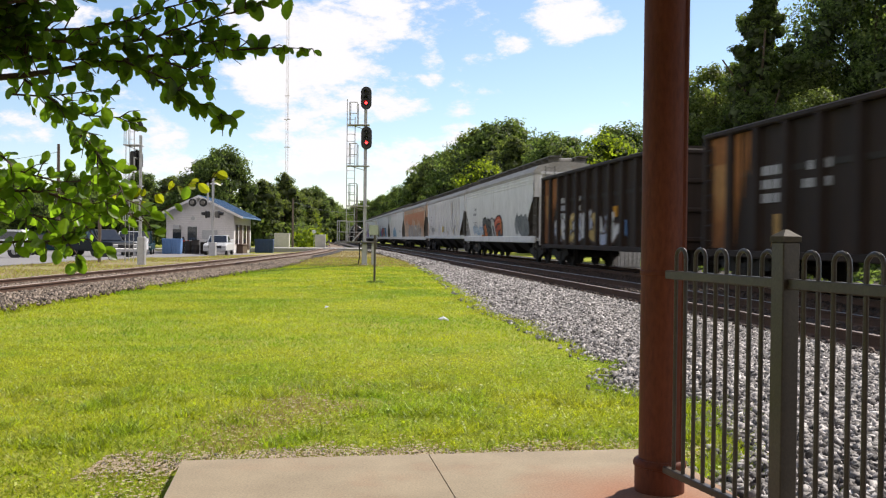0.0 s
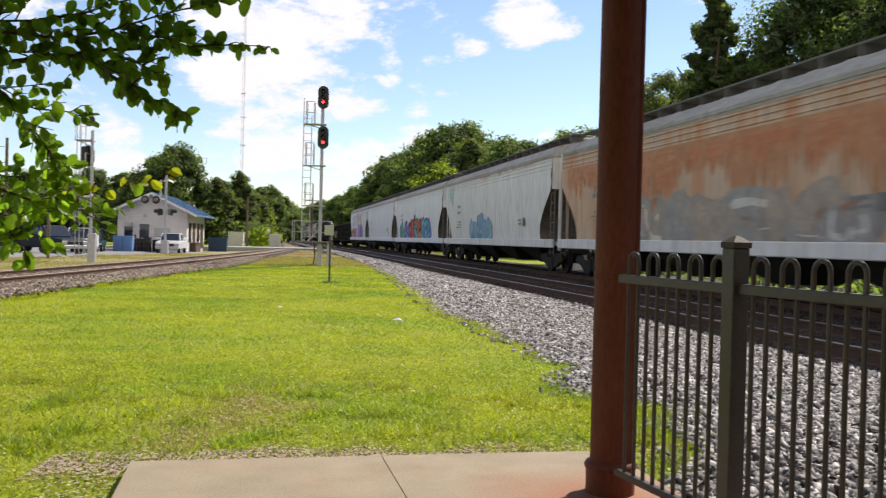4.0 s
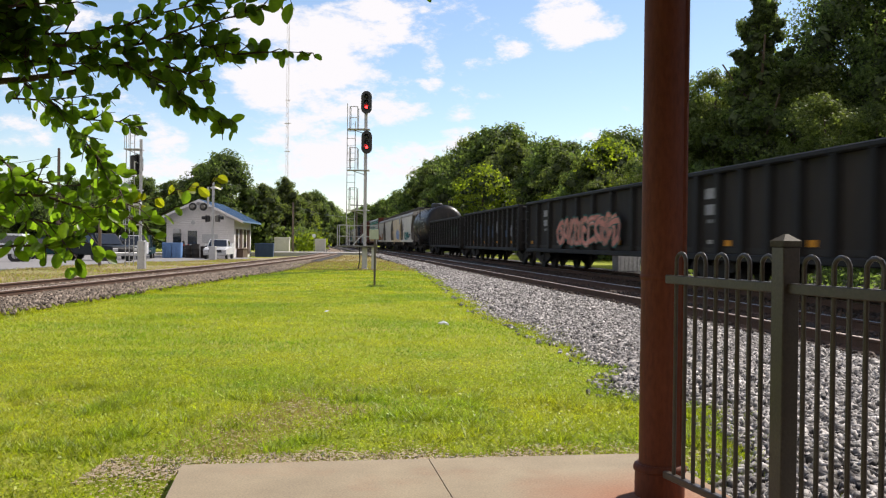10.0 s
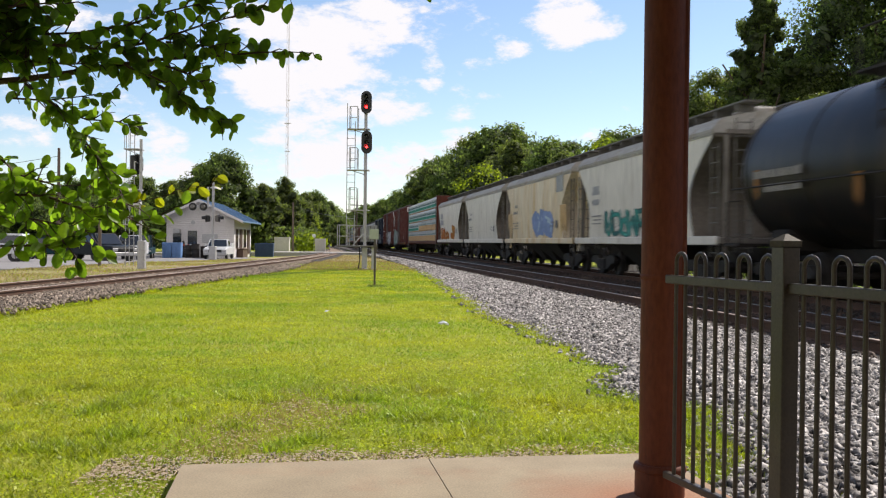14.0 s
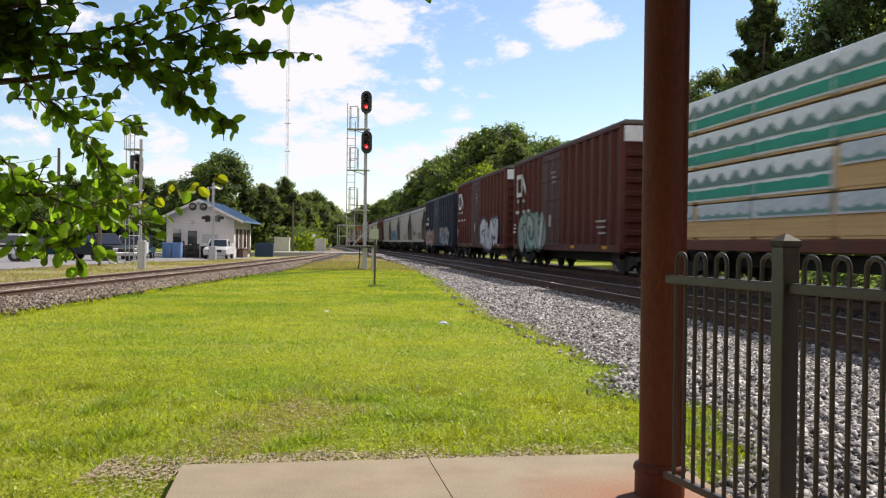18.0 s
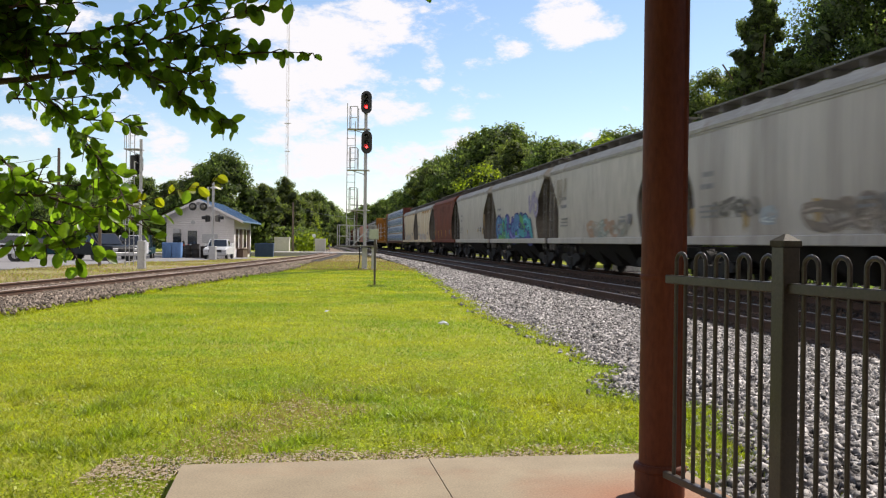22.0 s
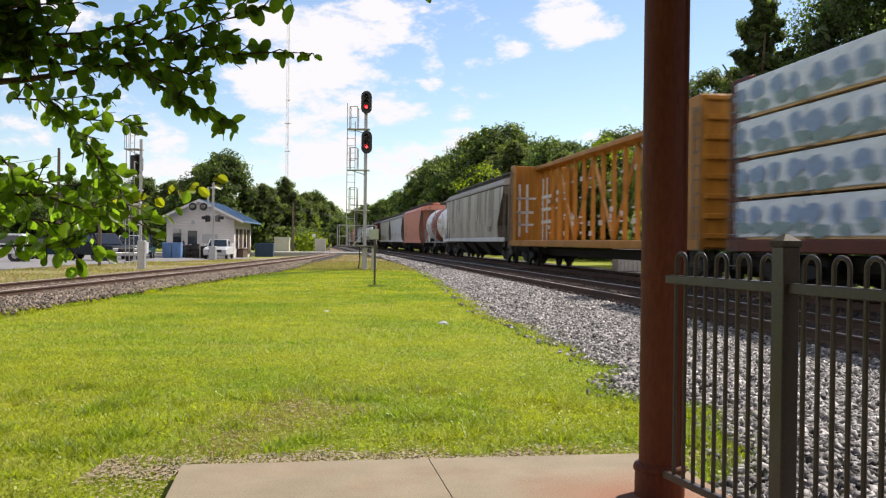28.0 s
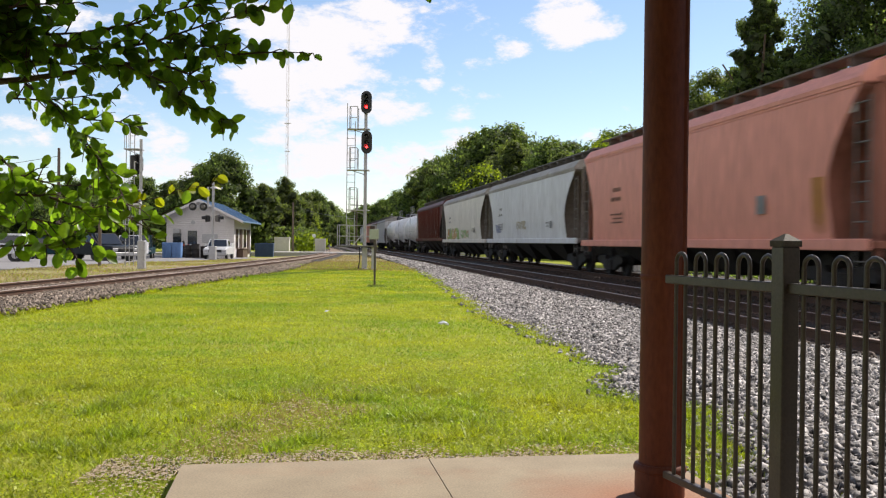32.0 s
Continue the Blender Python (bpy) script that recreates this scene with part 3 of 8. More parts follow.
def drips(car, seed, y0, y1, top, low, high, colour, surf=bowed, name="rust_streak", label="rust running down the paint", step=0.09, gaps=0.0):
    """Ragged streaks that run down from a line."""
    rg = random.Random(seed)
    f = Form()
    y, ln = y0, rg.uniform(low, high)
    while y < y1:
        w = step * rg.uniform(0.5, 1.6)
        ln = min(high, max(low, ln + rg.uniform(-0.35, 0.35) * (high - low)))
        if rg.random() >= gaps:
            zs = [top - ln * k / 4 for k in range(5)]
            wd = [1.0, 1.0, 0.95, 0.7, 0.15]
            rows = [(surf(z) - 0.004, y + w / 2 + e * w / 2 * q, z) for z, q in zip(zs, wd) for e in (-1.08, 1.08)]
            f.run_on(rows, [(2 * k, 2 * k + 1, 2 * k + 3, 2 * k + 2) for k in range(4)])
        y += w
    part(name, f, spray(colour), car, label)


def stencils(car, rng, y, z, colour, rows=3, wide=0.9, x=-HALF - 0.006, gap=0.17, tall=0.09):
    """Small reporting marks as plain bars."""
    f = Form()
    for k in range(rows):
        at = y
        while at < y + wide * rng.uniform(0.6, 1.0):
            ln = rng.uniform(0.1, 0.3)
            f.run_on([(x, at, z - k * gap), (x, at + ln, z - k * gap), (x, at + ln, z - k * gap + tall), (x, at, z - k * gap + tall)], [(0, 1, 2, 3)])
            at += ln + 0.05
    part("marking", f, spray(colour), car, "small painted reporting marks")


def plate(car, y, z, w, h, colour, name="marking", x=-HALF, label="painted panel"):
    part(name, Form().add([(x - 0.012, y - w / 2, z - h / 2), (x - 0.012, y + w / 2, z - h / 2), (x - 0.012, y + w / 2, z + h / 2), (x - 0.012, y - w / 2, z + h / 2)], [(0, 1, 2, 3)]), spray(colour), car, label)


def hopper(B, H, mat, label, style="round", roof=None, sill=None, low=None, ends=None, nip=1.0):
    """Covered hopper with sides B long at the eaves: cut away over slanted sheets at open ends, a long sill, bays below, a walkway on the roof."""
    car = thing("covered_hopper", label, "railcar", group="train cars")
    le = B / 2
    he = le + 0.33
    L = B + 1.4
    light = sum(mat.node_tree.nodes["Mix"].inputs[6].default_value[:3]) > 1.0
    roof = roof or (ROOF_PALE if light and mat is not P_PINK else mat)
    sill = sill or mat
    base = {"round": 1.05, "soft": 1.18, "ribbed": 1.15, "flat": 1.3, "steep": 1.25}[style] if low is None else low
    knee = {"round": 2.95, "ribbed": 2.85, "soft": H - 0.72, "flat": H - 0.95, "steep": H - 1.1}[style]
    n = 20
    rings = []
    for i in range(n + 1):
        z = base + 0.1 + (H - 0.62 - base - 0.1) * i / n
        w = 1 - min((z - base) / (knee - base), 1.0)
        cut = {"round": 1.42 * math.sin(math.pi * 0.6 * w) ** 1.15, "soft": 1.38 * math.sin(math.pi * 0.5 * min(1.0, w / 0.62)) ** 1.1 * (1 - 0.14 * max(0.0, (w - 0.66) / 0.34)), "ribbed": 1.85 * min(1.0, w * 1.18), "flat": 1.7 * min(1.0, w * 1.5) ** 0.85, "steep": 1.5 * min(1.0, w * 1.5) ** 0.9}[style] * nip
        wx = HALF - (0.10 * (abs(z - 2.9) / 1.9) ** 2 if style in ("round", "soft", "steep") else 0.09)
        ln = le - cut
        rings.append([(-wx, -ln, z), (wx, -ln, z), (wx, ln, z), (-wx, ln, z)])
    for a, b in ((3, 0), (1, 2)):
        part("body_side", Form().add([r[q] for r in rings for q in (a, b)], [(2 * i, 2 * i + 1, 2 * i + 3, 2 * i + 2) for i in range(n)]), mat, car, smooth=True)
    low_rings = [r for r in rings if r[0][2] <= knee + 0.16]
    # end sheets carry grime and, in the same dark colour, the recess's shade
    for a, b in ((0, 1), (2, 3)):
        part("slope_sheet", Form().add([(r[q][0] * 0.985, r[q][1] * 0.995, r[q][2]) for r in low_rings for q in (a, b)], [(2 * i, 2 * i + 1, 2 * i + 3, 2 * i + 2) for i in range(len(low_rings) - 1)]), ends or (GRIME_SHADE_PALE if light else GRIME_SHADE), car, "grimy slanted end sheet with shade in its colour")
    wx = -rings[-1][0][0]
    part("end_wall", Form().box((0, -le + 0.03, (knee + H - 0.5) / 2), (2 * wx - 0.04, 0.05, H - 0.5 - knee)).box((0, le - 0.03, (knee + H - 0.5) / 2), (2 * wx - 0.04, 0.05, H - 0.5 - knee)), ends or (mat if style in ("round", "ribbed") else GRIME_SHADE_MID if light else GRIME_SHADE), car)
    ro = [(wx + 0.03, H - 0.64), (wx + 0.035, H - 0.55), (wx - 0.18, H - 0.28), (0.7, H - 0.12), (0, H - 0.08), (-0.7, H - 0.12), (-wx + 0.18, H - 0.28), (-wx - 0.035, H - 0.55), (-wx - 0.03, H - 0.64)]
    part("roof", Form().prism(ro, -le - 0.06, le + 0.06), roof, car)
    # on flat and steep cars this dark strip paints the shadow line under the roof
    for sx in (-1, 1):
        part("eave_strip", Form().box((sx * (wx + 0.004), 0, H - 0.675), (0.03, 2 * le + 0.1, 0.05)), roof if style in ("round", "soft", "ribbed") else GRIME_SHADE, car)
    if style == "round":
        cr = Form()
        for dz in (0.76, 0.90, 1.04):
            for sx in (-1, 1):
                cr.box((sx * (wx + 0.012), 0, H - dz), (0.06, 2 * le + 0.04, 0.04), 0.01)
        part("side_rib", cr, mat, car)
    if style in ("ribbed", "flat"):
        m = int(2 * (le - 1.2) / 1.05)
        shared = Form().box((0, 0, 0), (0.15, 0.17, H - 0.72 - base), 0.03).mesh("side_post", mat)
        for i in range(m + 1):
            y = -(le - 2.0) + 2 * (le - 2.0) * i / m
            for sx in (-1, 1):
                part("side_post", shared, None, car, at=pose(sx * (HALF - 0.03), y, (H - 0.72 + base) / 2))
    for sx in (-1, 1):
        part("side_sill", Form().box((sx * (HALF - 0.03), 0, base), (0.09, 2 * he, 0.30 if style == "round" else 0.22), 0.02), sill, car)
    end_mat = ends or (mat if style in ("round", "ribbed") else GRIME_SHADE_MID if light else GRIME_SHADE)
    for sy in (-1, 1):
        ef = Form()
        ef.box((0, sy * (he - 0.18), base), (2.9, 0.3, 0.14), 0.02)
        for sx in (-1, 1):
            ef.box((sx * 1.3, sy * (he - 0.1), (H + 0.1) / 2), (0.09, 0.1, H - 1.5), 0.01)
            ef.box((sx * 0.5, sy * (he - 0.45), 1.7), (0.1, 0.12, 1.3), 0.01)
        ef.box((0, sy * (he - 0.1), H - 0.62), (2.6, 0.1, 0.12), 0.01)
        part("end_frame", ef, end_mat, car)
        for sx in (-1, 1):
            ladder(car, sx * (HALF - 0.09), sy * (he - 0.32), base - 0.4, (2.9 if style in ("round", "ribbed") else H - 0.9), GALV_DARK)
        ladder(car, -0.9, sy * (he - 0.02), 0.9, H - 0.3, GALV_DARK, along_y=False)
    for yb in np.linspace(-(le - 4.2), le - 4.2, 3 if L < 17 else 4):
        w = (le - 2.8) * (0.42 if L < 17 else 0.30)
        bay = [[(-1.48, yb - w, base + 0.1), (1.48, yb - w, base + 0.1), (1.48, yb + w, base + 0.1), (-1.48, yb + w, base + 0.1)], [(-0.55, yb - 0.35, 0.32), (0.55, yb - 0.35, 0.32), (0.55, yb + 0.35, 0.32), (-0.55, yb + 0.35, 0.32)]]
        part("outlet_bay", Form().loft(bay), DARK if style in ("round", "soft", "ribbed") else GRIME_SHADE, car)
    part("centre_sill", Form().box((0, 0, 0.85), (0.5, 2 * he, 0.35), 0.02), DARK, car)
    wk = Form()
    for sx in (-0.62, 0.62):
        wk.box((sx, 0, H + 0.14), (0.5, 2 * le + 0.5, 0.045))
        for y in np.arange(-le + 0.2, le, 1.25):
            wk.box((sx, y, H + 0.02), (0.5, 0.05, 0.22))
    part("roof_walkway", wk, GALV_DARK, car, "weathered steel grating walkway")
    part("hatch_cover", Form().box((0, 0, H + 0.02), (0.6, 2 * le - 0.8, 0.2), 0.05), roof, car)
    running_gear(car, L)
    return car


def gondola(B, H, mat, label, name="gondola", ribs=13, floor=0.95, wall=None):
    car = thing(name, label, "railcar", group="train cars")
    he, L = B / 2, B + 1.6
    for sx in (-1, 1):
        part("side_wall", Form().box((sx * (HALF - 0.20), 0, (H + 0.75) / 2), (0.06, 2 * he, H - 0.75)), wall or mat, car)
        part("top_chord", Form().box((sx * (HALF - 0.08), 0, H - 0.05), (0.16, 2 * he + 0.04, 0.13), 0.03), mat, car)
        part("side_sill", Form().box((sx * (HALF - 0.08), 0, 0.78), (0.13, 2 * he, 0.16), 0.02), mat, car)
    post = Form().loft([[(-0.11, -0.11, 0), (0.06, -0.14, 0), (0.06, 0.14, 0), (-0.11, 0.11, 0)], [(-0.11, -0.08, H - 0.95), (0.06, -0.11, H - 0.95), (0.06, 0.11, H - 0.95), (-0.11, 0.08, H - 0.95)]]).mesh("side_post", mat)
    for i in range(ribs + 1):
        y = -he + 0.08 + (2 * he - 0.16) * i / ribs
        part("side_post", post, None, car, at=pose(-(HALF - 0.12), y, 0.86))
        part("side_post", post, None, car, at=pose(HALF - 0.12, y, 0.86, 0, 0, 180))
    for sy in (-1, 1):
        part("end_wall", Form().box((0, sy * (he - 0.04), (H + 0.8) / 2), (2 * HALF - 0.3, 0.08, H - 0.8)), mat, car)
        er = Form()
        for z in np.linspace(1.1, H - 0.15, 4):
            er.box((0, sy * (he + 0.03), z), (2 * HALF - 0.35, 0.1, 0.14), 0.03)
        part("end_rib", er, mat, car)
        for sx in (-1, 1):
            ladder(car, sx * (HALF - 0.02), sy * (he - 0.35), 0.6, H - 0.3, mat)
    part("floor", Form().box((0, 0, floor), (2 * HALF - 0.3, 2 * he - 0.1, 0.12)), DARK, car)
    part("centre_sill", Form().box((0, 0, 0.8), (0.5, 2 * he, 0.3), 0.02), DARK, car)
    running_gear(car, L)
    return car


def boxcar(B, H, mat, label, top=None, rib=None):
    car = thing("boxcar", label, "railcar", group="train cars")
    he, L = B / 2, B + 2.3
    z0 = 0.82
    dy = 0.75
    part("body", Form().box((0, 0, (H - 0.12 + z0) / 2), (2 * HALF - 0.24, 2 * he, H - 0.12 - z0)), mat, car)
    ro = [(-HALF + 0.02, H - 0.2), (HALF - 0.02, H - 0.2), (HALF - 0.02, H - 0.12), (0, H), (-HALF + 0.02, H - 0.12)]
    part("roof", Form().prism(ro, -he - 0.05, he + 0.05), GALV_DARK, car, "galvanised ridged roof")
    rr = Form()
    for y in np.arange(-he + 0.6, he, 1.2):
        rr.box((0, y, H - 0.02), (2.6, 0.1, 0.06))
    part("roof_rib", rr, GALV_DARK, car)
    post = Form().loft([[(-0.09, -0.08, z), (0.06, -0.15, z), (0.06, 0.15, z), (-0.09, 0.08, z)] for z in (0, H - 1.1)]).mesh("side_post", rib or mat)
    d = 1.55
    ys = [y for y in np.linspace(-he + 0.12, he - 0.12, 17) if abs(y - dy) > d + 0.15]
    for y in ys:
        part("side_post", post, None, car, at=pose(-HALF + 0.07, y, 0.85))
        part("side_post", post, None, car, at=pose(HALF - 0.07, y, 0.85, 0, 0, 180))
    for sx in (-1, 1):
        part("side_sill", Form().box((sx * (HALF - 0.05), 0, z0 + 0.1), (0.12, 2 * he, 0.26), 0.02), mat, car)
        part("top_chord", Form().box((sx * (HALF - 0.05), 0, H - 0.25), (0.12, 2 * he, 0.14), 0.02), mat, car)
        dr = part("door", Form().box((sx * (HALF - 0.02), dy, (H - 0.35 + 0.95) / 2), (0.1, 2 * d, H - 1.3), 0.03), mat, car, "ribbed plug door")
        bars = Form()
        for z in np.linspace(1.2, H - 0.6, 5):
            bars.box((sx * (HALF + 0.04), dy, z), (0.05, 2 * d - 0.1, 0.1), 0.015)
        part("door_rib", bars, mat, dr)
        rods = Form()
        for y in (dy - 0.5, dy + 0.5):
            rods.tube([(sx * (HALF + 0.075), y, 1.0), (sx * (HALF + 0.075), y, H - 0.5)], 0.022, 6)
        part("locking_rod", rods, GALV_DARK, dr)
    for sy in (-1, 1):
        er = Form()
        for z in np.arange(1.0, H - 0.75, 0.42):
            er.box((0, sy * (he + 0.03), z), (2 * HALF - 0.35, 0.09, 0.2), 0.04)
        part("end_rib", er, mat, car)
        if top:
            part("end_panel", Form().box((0, sy * (he + 0.035), H - 0.52), (2 * HALF - 0.2, 0.08, 0.5), 0.01), top, car, "white-painted top of the end wall")
        for sx in (-1, 1):
            ladder(car, sx * (HALF - 0.0), sy * (he - 0.3), 0.5, 2.3, mat)
    part("centre_sill", Form().box((0, 0, 0.6), (0.6, 2 * he + 0.3, 0.35), 0.02), DARK, car)
    running_gear(car, L, 2.3)
    return car


def tank_car(B, H, mat, label, band=None, platform=None):
    car = thing("tank_car", label, "railcar", group="train cars")
    he, L = B / 2, B + 1.4
    r = (H - 0.95) / 2 * 0.98
    zc = H - r
    prof = [(0.02, -he), (0.5 * r, -he + 0.06), (0.8 * r, -he + 0.22), (0.95 * r, -he + 0.45), (r, -he + 0.75), (r, he - 0.75), (0.95 * r, he - 0.45), (0.8 * r, he - 0.22), (0.5 * r, he - 0.06), (0.02, he)]
    part("tank", Form().lathe(prof, 36, (0, 0, zc), "y"), mat, car, smooth=True)
    seam = Form().lathe([(r + 0.001, -0.03), (r + 0.012, -0.02), (r + 0.012, 0.02), (r + 0.001, 0.03)], 36, (0, 0, zc), "y").mesh("weld_band", mat)
    for y in np.linspace(-he + 0.75, he - 0.75, 5):
        part("weld_band", seam, None, car, at=pose(0, y, 0))
    if band:
        part("colour_band", Form().lathe([(r + 0.002, -1.85), (r + 0.014, -1.83), (r + 0.014, 1.83), (r + 0.002, 1.85)], 36, (0, 0.2, zc), "y"), band, car, "painted band round the middle", smooth=True)
    part("sill", Form().box((0, 0, 0.88), (0.55, 2 * he + 1.0, 0.3), 0.03), DARK, car)
    for sy in (-1, 1):
        part("saddle", Form().box((0, sy * (he - 1.5), 1.15), (2.5, 0.8, 0.55), 0.1), DARK, car)
        part("end_platform", Form().box((0, sy * (he + 0.35), 1.08), (2.9, 0.75, 0.07), 0.01), platform or DARK, car)
        for sx in (-1, 1):
            hr = Form().tube([(sx * 1.42, sy * (he + 0.62), 1.1), (sx * 1.42, sy * (he + 0.62), 2.1), (sx * 1.42, sy * (he - 0.1), 2.1), (sx * 1.42, sy * (he - 0.1), 1.1)], 0.022, 6)
            part("hand_rail", hr, platform or DARK, car)
    dm = Form().lathe([(0.55, H - 0.12), (0.55, H + 0.28), (0.42, H + 0.38), (0.02, H + 0.40)], 20)
    part("manway_dome", dm, BLACK, car, smooth=True)
    pl = Form()
    if band:
        # a raised grating on short legs over the manway, and a white sill with braces along each side
        part("valve_housing", Form().box((0, 0, H + 0.1), (0.8, 0.9, 0.4), 0.08), BLACK, car)
        pl.box((0, 0, H + 0.5), (1.2, 1.7, 0.03), 0.008)
        for sx in (-1, 1):
            for y in (-1.0, 1.0):
                pl.tube([(sx * 0.6, y * 0.9, H - 0.3), (sx * 0.6, y * 0.9, H + 0.5)], 0.022, 6)
            part("side_sill", Form().box((sx * 1.4, 0, 1.08), (0.1, 2 * he + 1.2, 0.09), 0.02), GALV, car)
            for y in (-he + 1.7, he - 1.7):
                part("sill_brace", Form().box((sx * 1.32, y, 1.4), (0.14, 0.26, 0.6), 0.03), mat, car)
            for y in (-0.5, 0.5):
                q = y * 2 * (he - 1.9)
                part("diagonal_brace", Form().tube([(sx * 1.42, q * 1.3, 1.12), (sx * 1.36, q * 1.12, 1.7)], 0.04, 6), mat, car)
    for sx in () if band else (-1, 1):
        pl.box((sx * 0.95, 0, H - 0.05), (0.6, 3.2, 0.05))
        for y in (-1.5, 0, 1.5):
            pl.tube([(sx * 1.2, y, H - 0.1), (sx * 1.2, y, H + 0.75)], 0.02, 6)
        pl.tube([(sx * 1.2, -1.5, H + 0.75), (sx * 1.2, 1.5, H + 0.75)], 0.022, 6)
    part("top_platform", pl, platform or DARK, car)
    ladder(car, -r * 0.96, 0.0, 0.7, H - 0.1, platform or DARK)
    wk = Form()
    for sx in (-1, 1):
        wk.tube([(sx * (r + 0.06), -he + 0.3, zc - 0.35), (sx * (r + 0.06), he - 0.3, zc - 0.35)], 0.02, 6)
    part("side_rail", wk, platform or DARK, car)
    running_gear(car, L)
    return car


def centerbeam(B, H, mat, label):
    car = thing("centerbeam_flatcar", label, "railcar", group="train cars")
    he, L = B / 2, B + 1.6
    part("deck", Form().box((0, 0, 1.12), (2 * HALF - 0.1, 2 * he, 0.16), 0.02), mat, car)
    for sx in (-1, 1):
        part("side_sill", Form().box((sx * (HALF - 0.08), 0, 1.06), (0.14, 2 * he, 0.26), 0.02), mat, car)
    for sy in (-1, 1):
        part("end_bulkhead", Form().box((0, sy * (he - 0.1), (H + 1.0) / 2), (2 * HALF - 0.1, 0.2, H - 1.0), 0.03), mat, car)
        rb = Form()
        for z in np.arange(1.3, H - 0.1, 0.5):
            rb.box((0, sy * (he + 0.04), z), (2 * HALF - 0.3, 0.1, 0.14), 0.02)
        part("bulkhead_rib", rb, mat, car)
        for sx in (-1, 1):
            part("bulkhead_flange", Form().box((sx * (HALF - 0.12), sy * (he - 0.5), (H + 1.0) / 2), (0.1, 0.8, H - 1.0), 0.02), mat, car)
            ladder(car, sx * (HALF - 0.02), sy * (he - 0.2), 0.5, H - 0.3, GALV_DARK)
    part("top_chord", Form().box((0, 0, H - 0.12), (0.75, 2 * he - 0.2, 0.2), 0.03), mat, car)
    m = 17
    post = Form().box((0, 0, (H - 0.2 + 1.05) / 2), (0.16, 0.13, H - 1.25), 0.02).mesh("beam_post", mat)
    ys = np.linspace(-he + 1.0, he - 1.0, m)
    for y in ys:
        part("beam_post", post, None, car, at=pose(0, y, 0))
    for i in range(0, m - 2, 2):
        a, b = (ys[i], ys[i + 2]) if i % 4 else (ys[i + 2], ys[i])
        lo, hi = 1.2, H - 0.3
        d = Form().loft([[(-0.05, y - 0.07, z), (0.05, y - 0.07, z), (0.05, y + 0.07, z), (-0.05, y + 0.07, z)] for y, z in ((b, lo), (a, hi))])
        part("diagonal_brace", d, mat, car)
    part("centre_sill", Form().box((0, 0, 0.7), (0.6, 2 * he, 0.35), 0.02), DARK, car)
    running_gear(car, L, 2.6)
    return car


# grime tones, darkened further to paint the shade of the hopper ends
GRIME_SHADE = material("brake_dust_grime_and_shade", (0.05, 0.04, 0.032), (0.033, 0.026, 0.021), rough=0.9, scale=1.2, fine=12, bump=0.2)
GRIME_SHADE_MID = material("dirty_shaded_end_frame", (0.25, 0.225, 0.20), (0.15, 0.13, 0.115), rough=0.85, scale=1.2, fine=12, bump=0.2)
GRIME_SHADE_PALE = material("dusty_shaded_slope_sheet", (0.16, 0.137, 0.115), (0.10, 0.085, 0.07), rough=0.9, scale=1.2, fine=12, bump=0.2)
ROOF_PALE = material("dusty_roof_paint", (0.44, 0.425, 0.40), (0.33, 0.31, 0.28), rough=0.75, scale=1.5, stretch=(1, 0.3, 1), fine=12, bump=0.1, dirt=(0.27, 0.2, 0.14), dirt_at=(0.56, 0.75), dirt_scale=1.2)
GALV_DARK = material("weathered_grating", (0.17, 0.165, 0.155), (0.12, 0.11, 0.10), rough=0.75, scale=3, fine=20, bump=0.2)
P_WHITE = paint("white_car_paint", (0.78, 0.77, 0.77), 0.35)
P_GREY = paint("grey_car_paint", (0.73, 0.74, 0.77), 0.4)
P_SILVER = paint("bluish_white_car_paint", (0.80, 0.82, 0.87), 0.3)
P_CREAM = paint("cream_car_paint", (0.77, 0.73, 0.665), 0.5)
P_YCREAM = paint("yellowed_car_paint", (0.80, 0.70, 0.53), 0.35, (0.66, 0.47, 0.24), (0.44, 0.66))
P_BEIGE = paint("dusty_beige_paint", (0.55, 0.51, 0.45), 0.6)
P_RUSTY = paint("rust_streaked_paint", (0.62, 0.46, 0.34), 0.4, (0.60, 0.30, 0.16), (0.45, 0.62))
P_STREAK = material("streaked_grey_paint", (0.53, 0.49, 0.45), (0.38, 0.34, 0.305), rough=0.42, scale=0.75, stretch=(1, 1, 0.06), fine=9.0, bump=0.12, depth=0.02, dirt=(0.20, 0.165, 0.14), dirt_at=(0.56, 0.74), dirt_stretch=(1, 1, 0.08), dirt_scale=1.1, mix_at=(0.42, 0.62), spec=0.2)
P_PINK = paint("faded_salmon_paint", (0.80, 0.335, 0.25), 0.15, (0.55, 0.20, 0.13), (0.6, 0.8))
P_PINK_END = paint("darker_salmon_paint", (0.42, 0.16, 0.11), 0.5, (0.16, 0.075, 0.05), (0.45, 0.7))
P_BROWN = paint("oxide_red_paint", (0.13, 0.03, 0.016), 0.5, (0.075, 0.028, 0.017), (0.5, 0.75))
P_OXIDE = paint("rusty_oxide_paint", (0.21, 0.057, 0.025), 0.5, (0.115, 0.045, 0.023), (0.48, 0.7), 0.7)
P_MAROON = paint("maroon_boxcar_paint", (0.092, 0.025, 0.02), 0.3, (0.075, 0.019, 0.015), (0.5, 0.78), 0.6)
# lighter copy of the maroon that paints the light caught by the ribs
P_MAROON_LIT = paint("lit_maroon_rib_paint", (0.122, 0.034, 0.026), 0.3, (0.06, 0.016, 0.014), (0.45, 0.72), 0.6)
P_BLUE_RIB = paint("navy_rib_paint", (0.018, 0.026, 0.052), 0.35, (0.08, 0.06, 0.05), (0.6, 0.8))
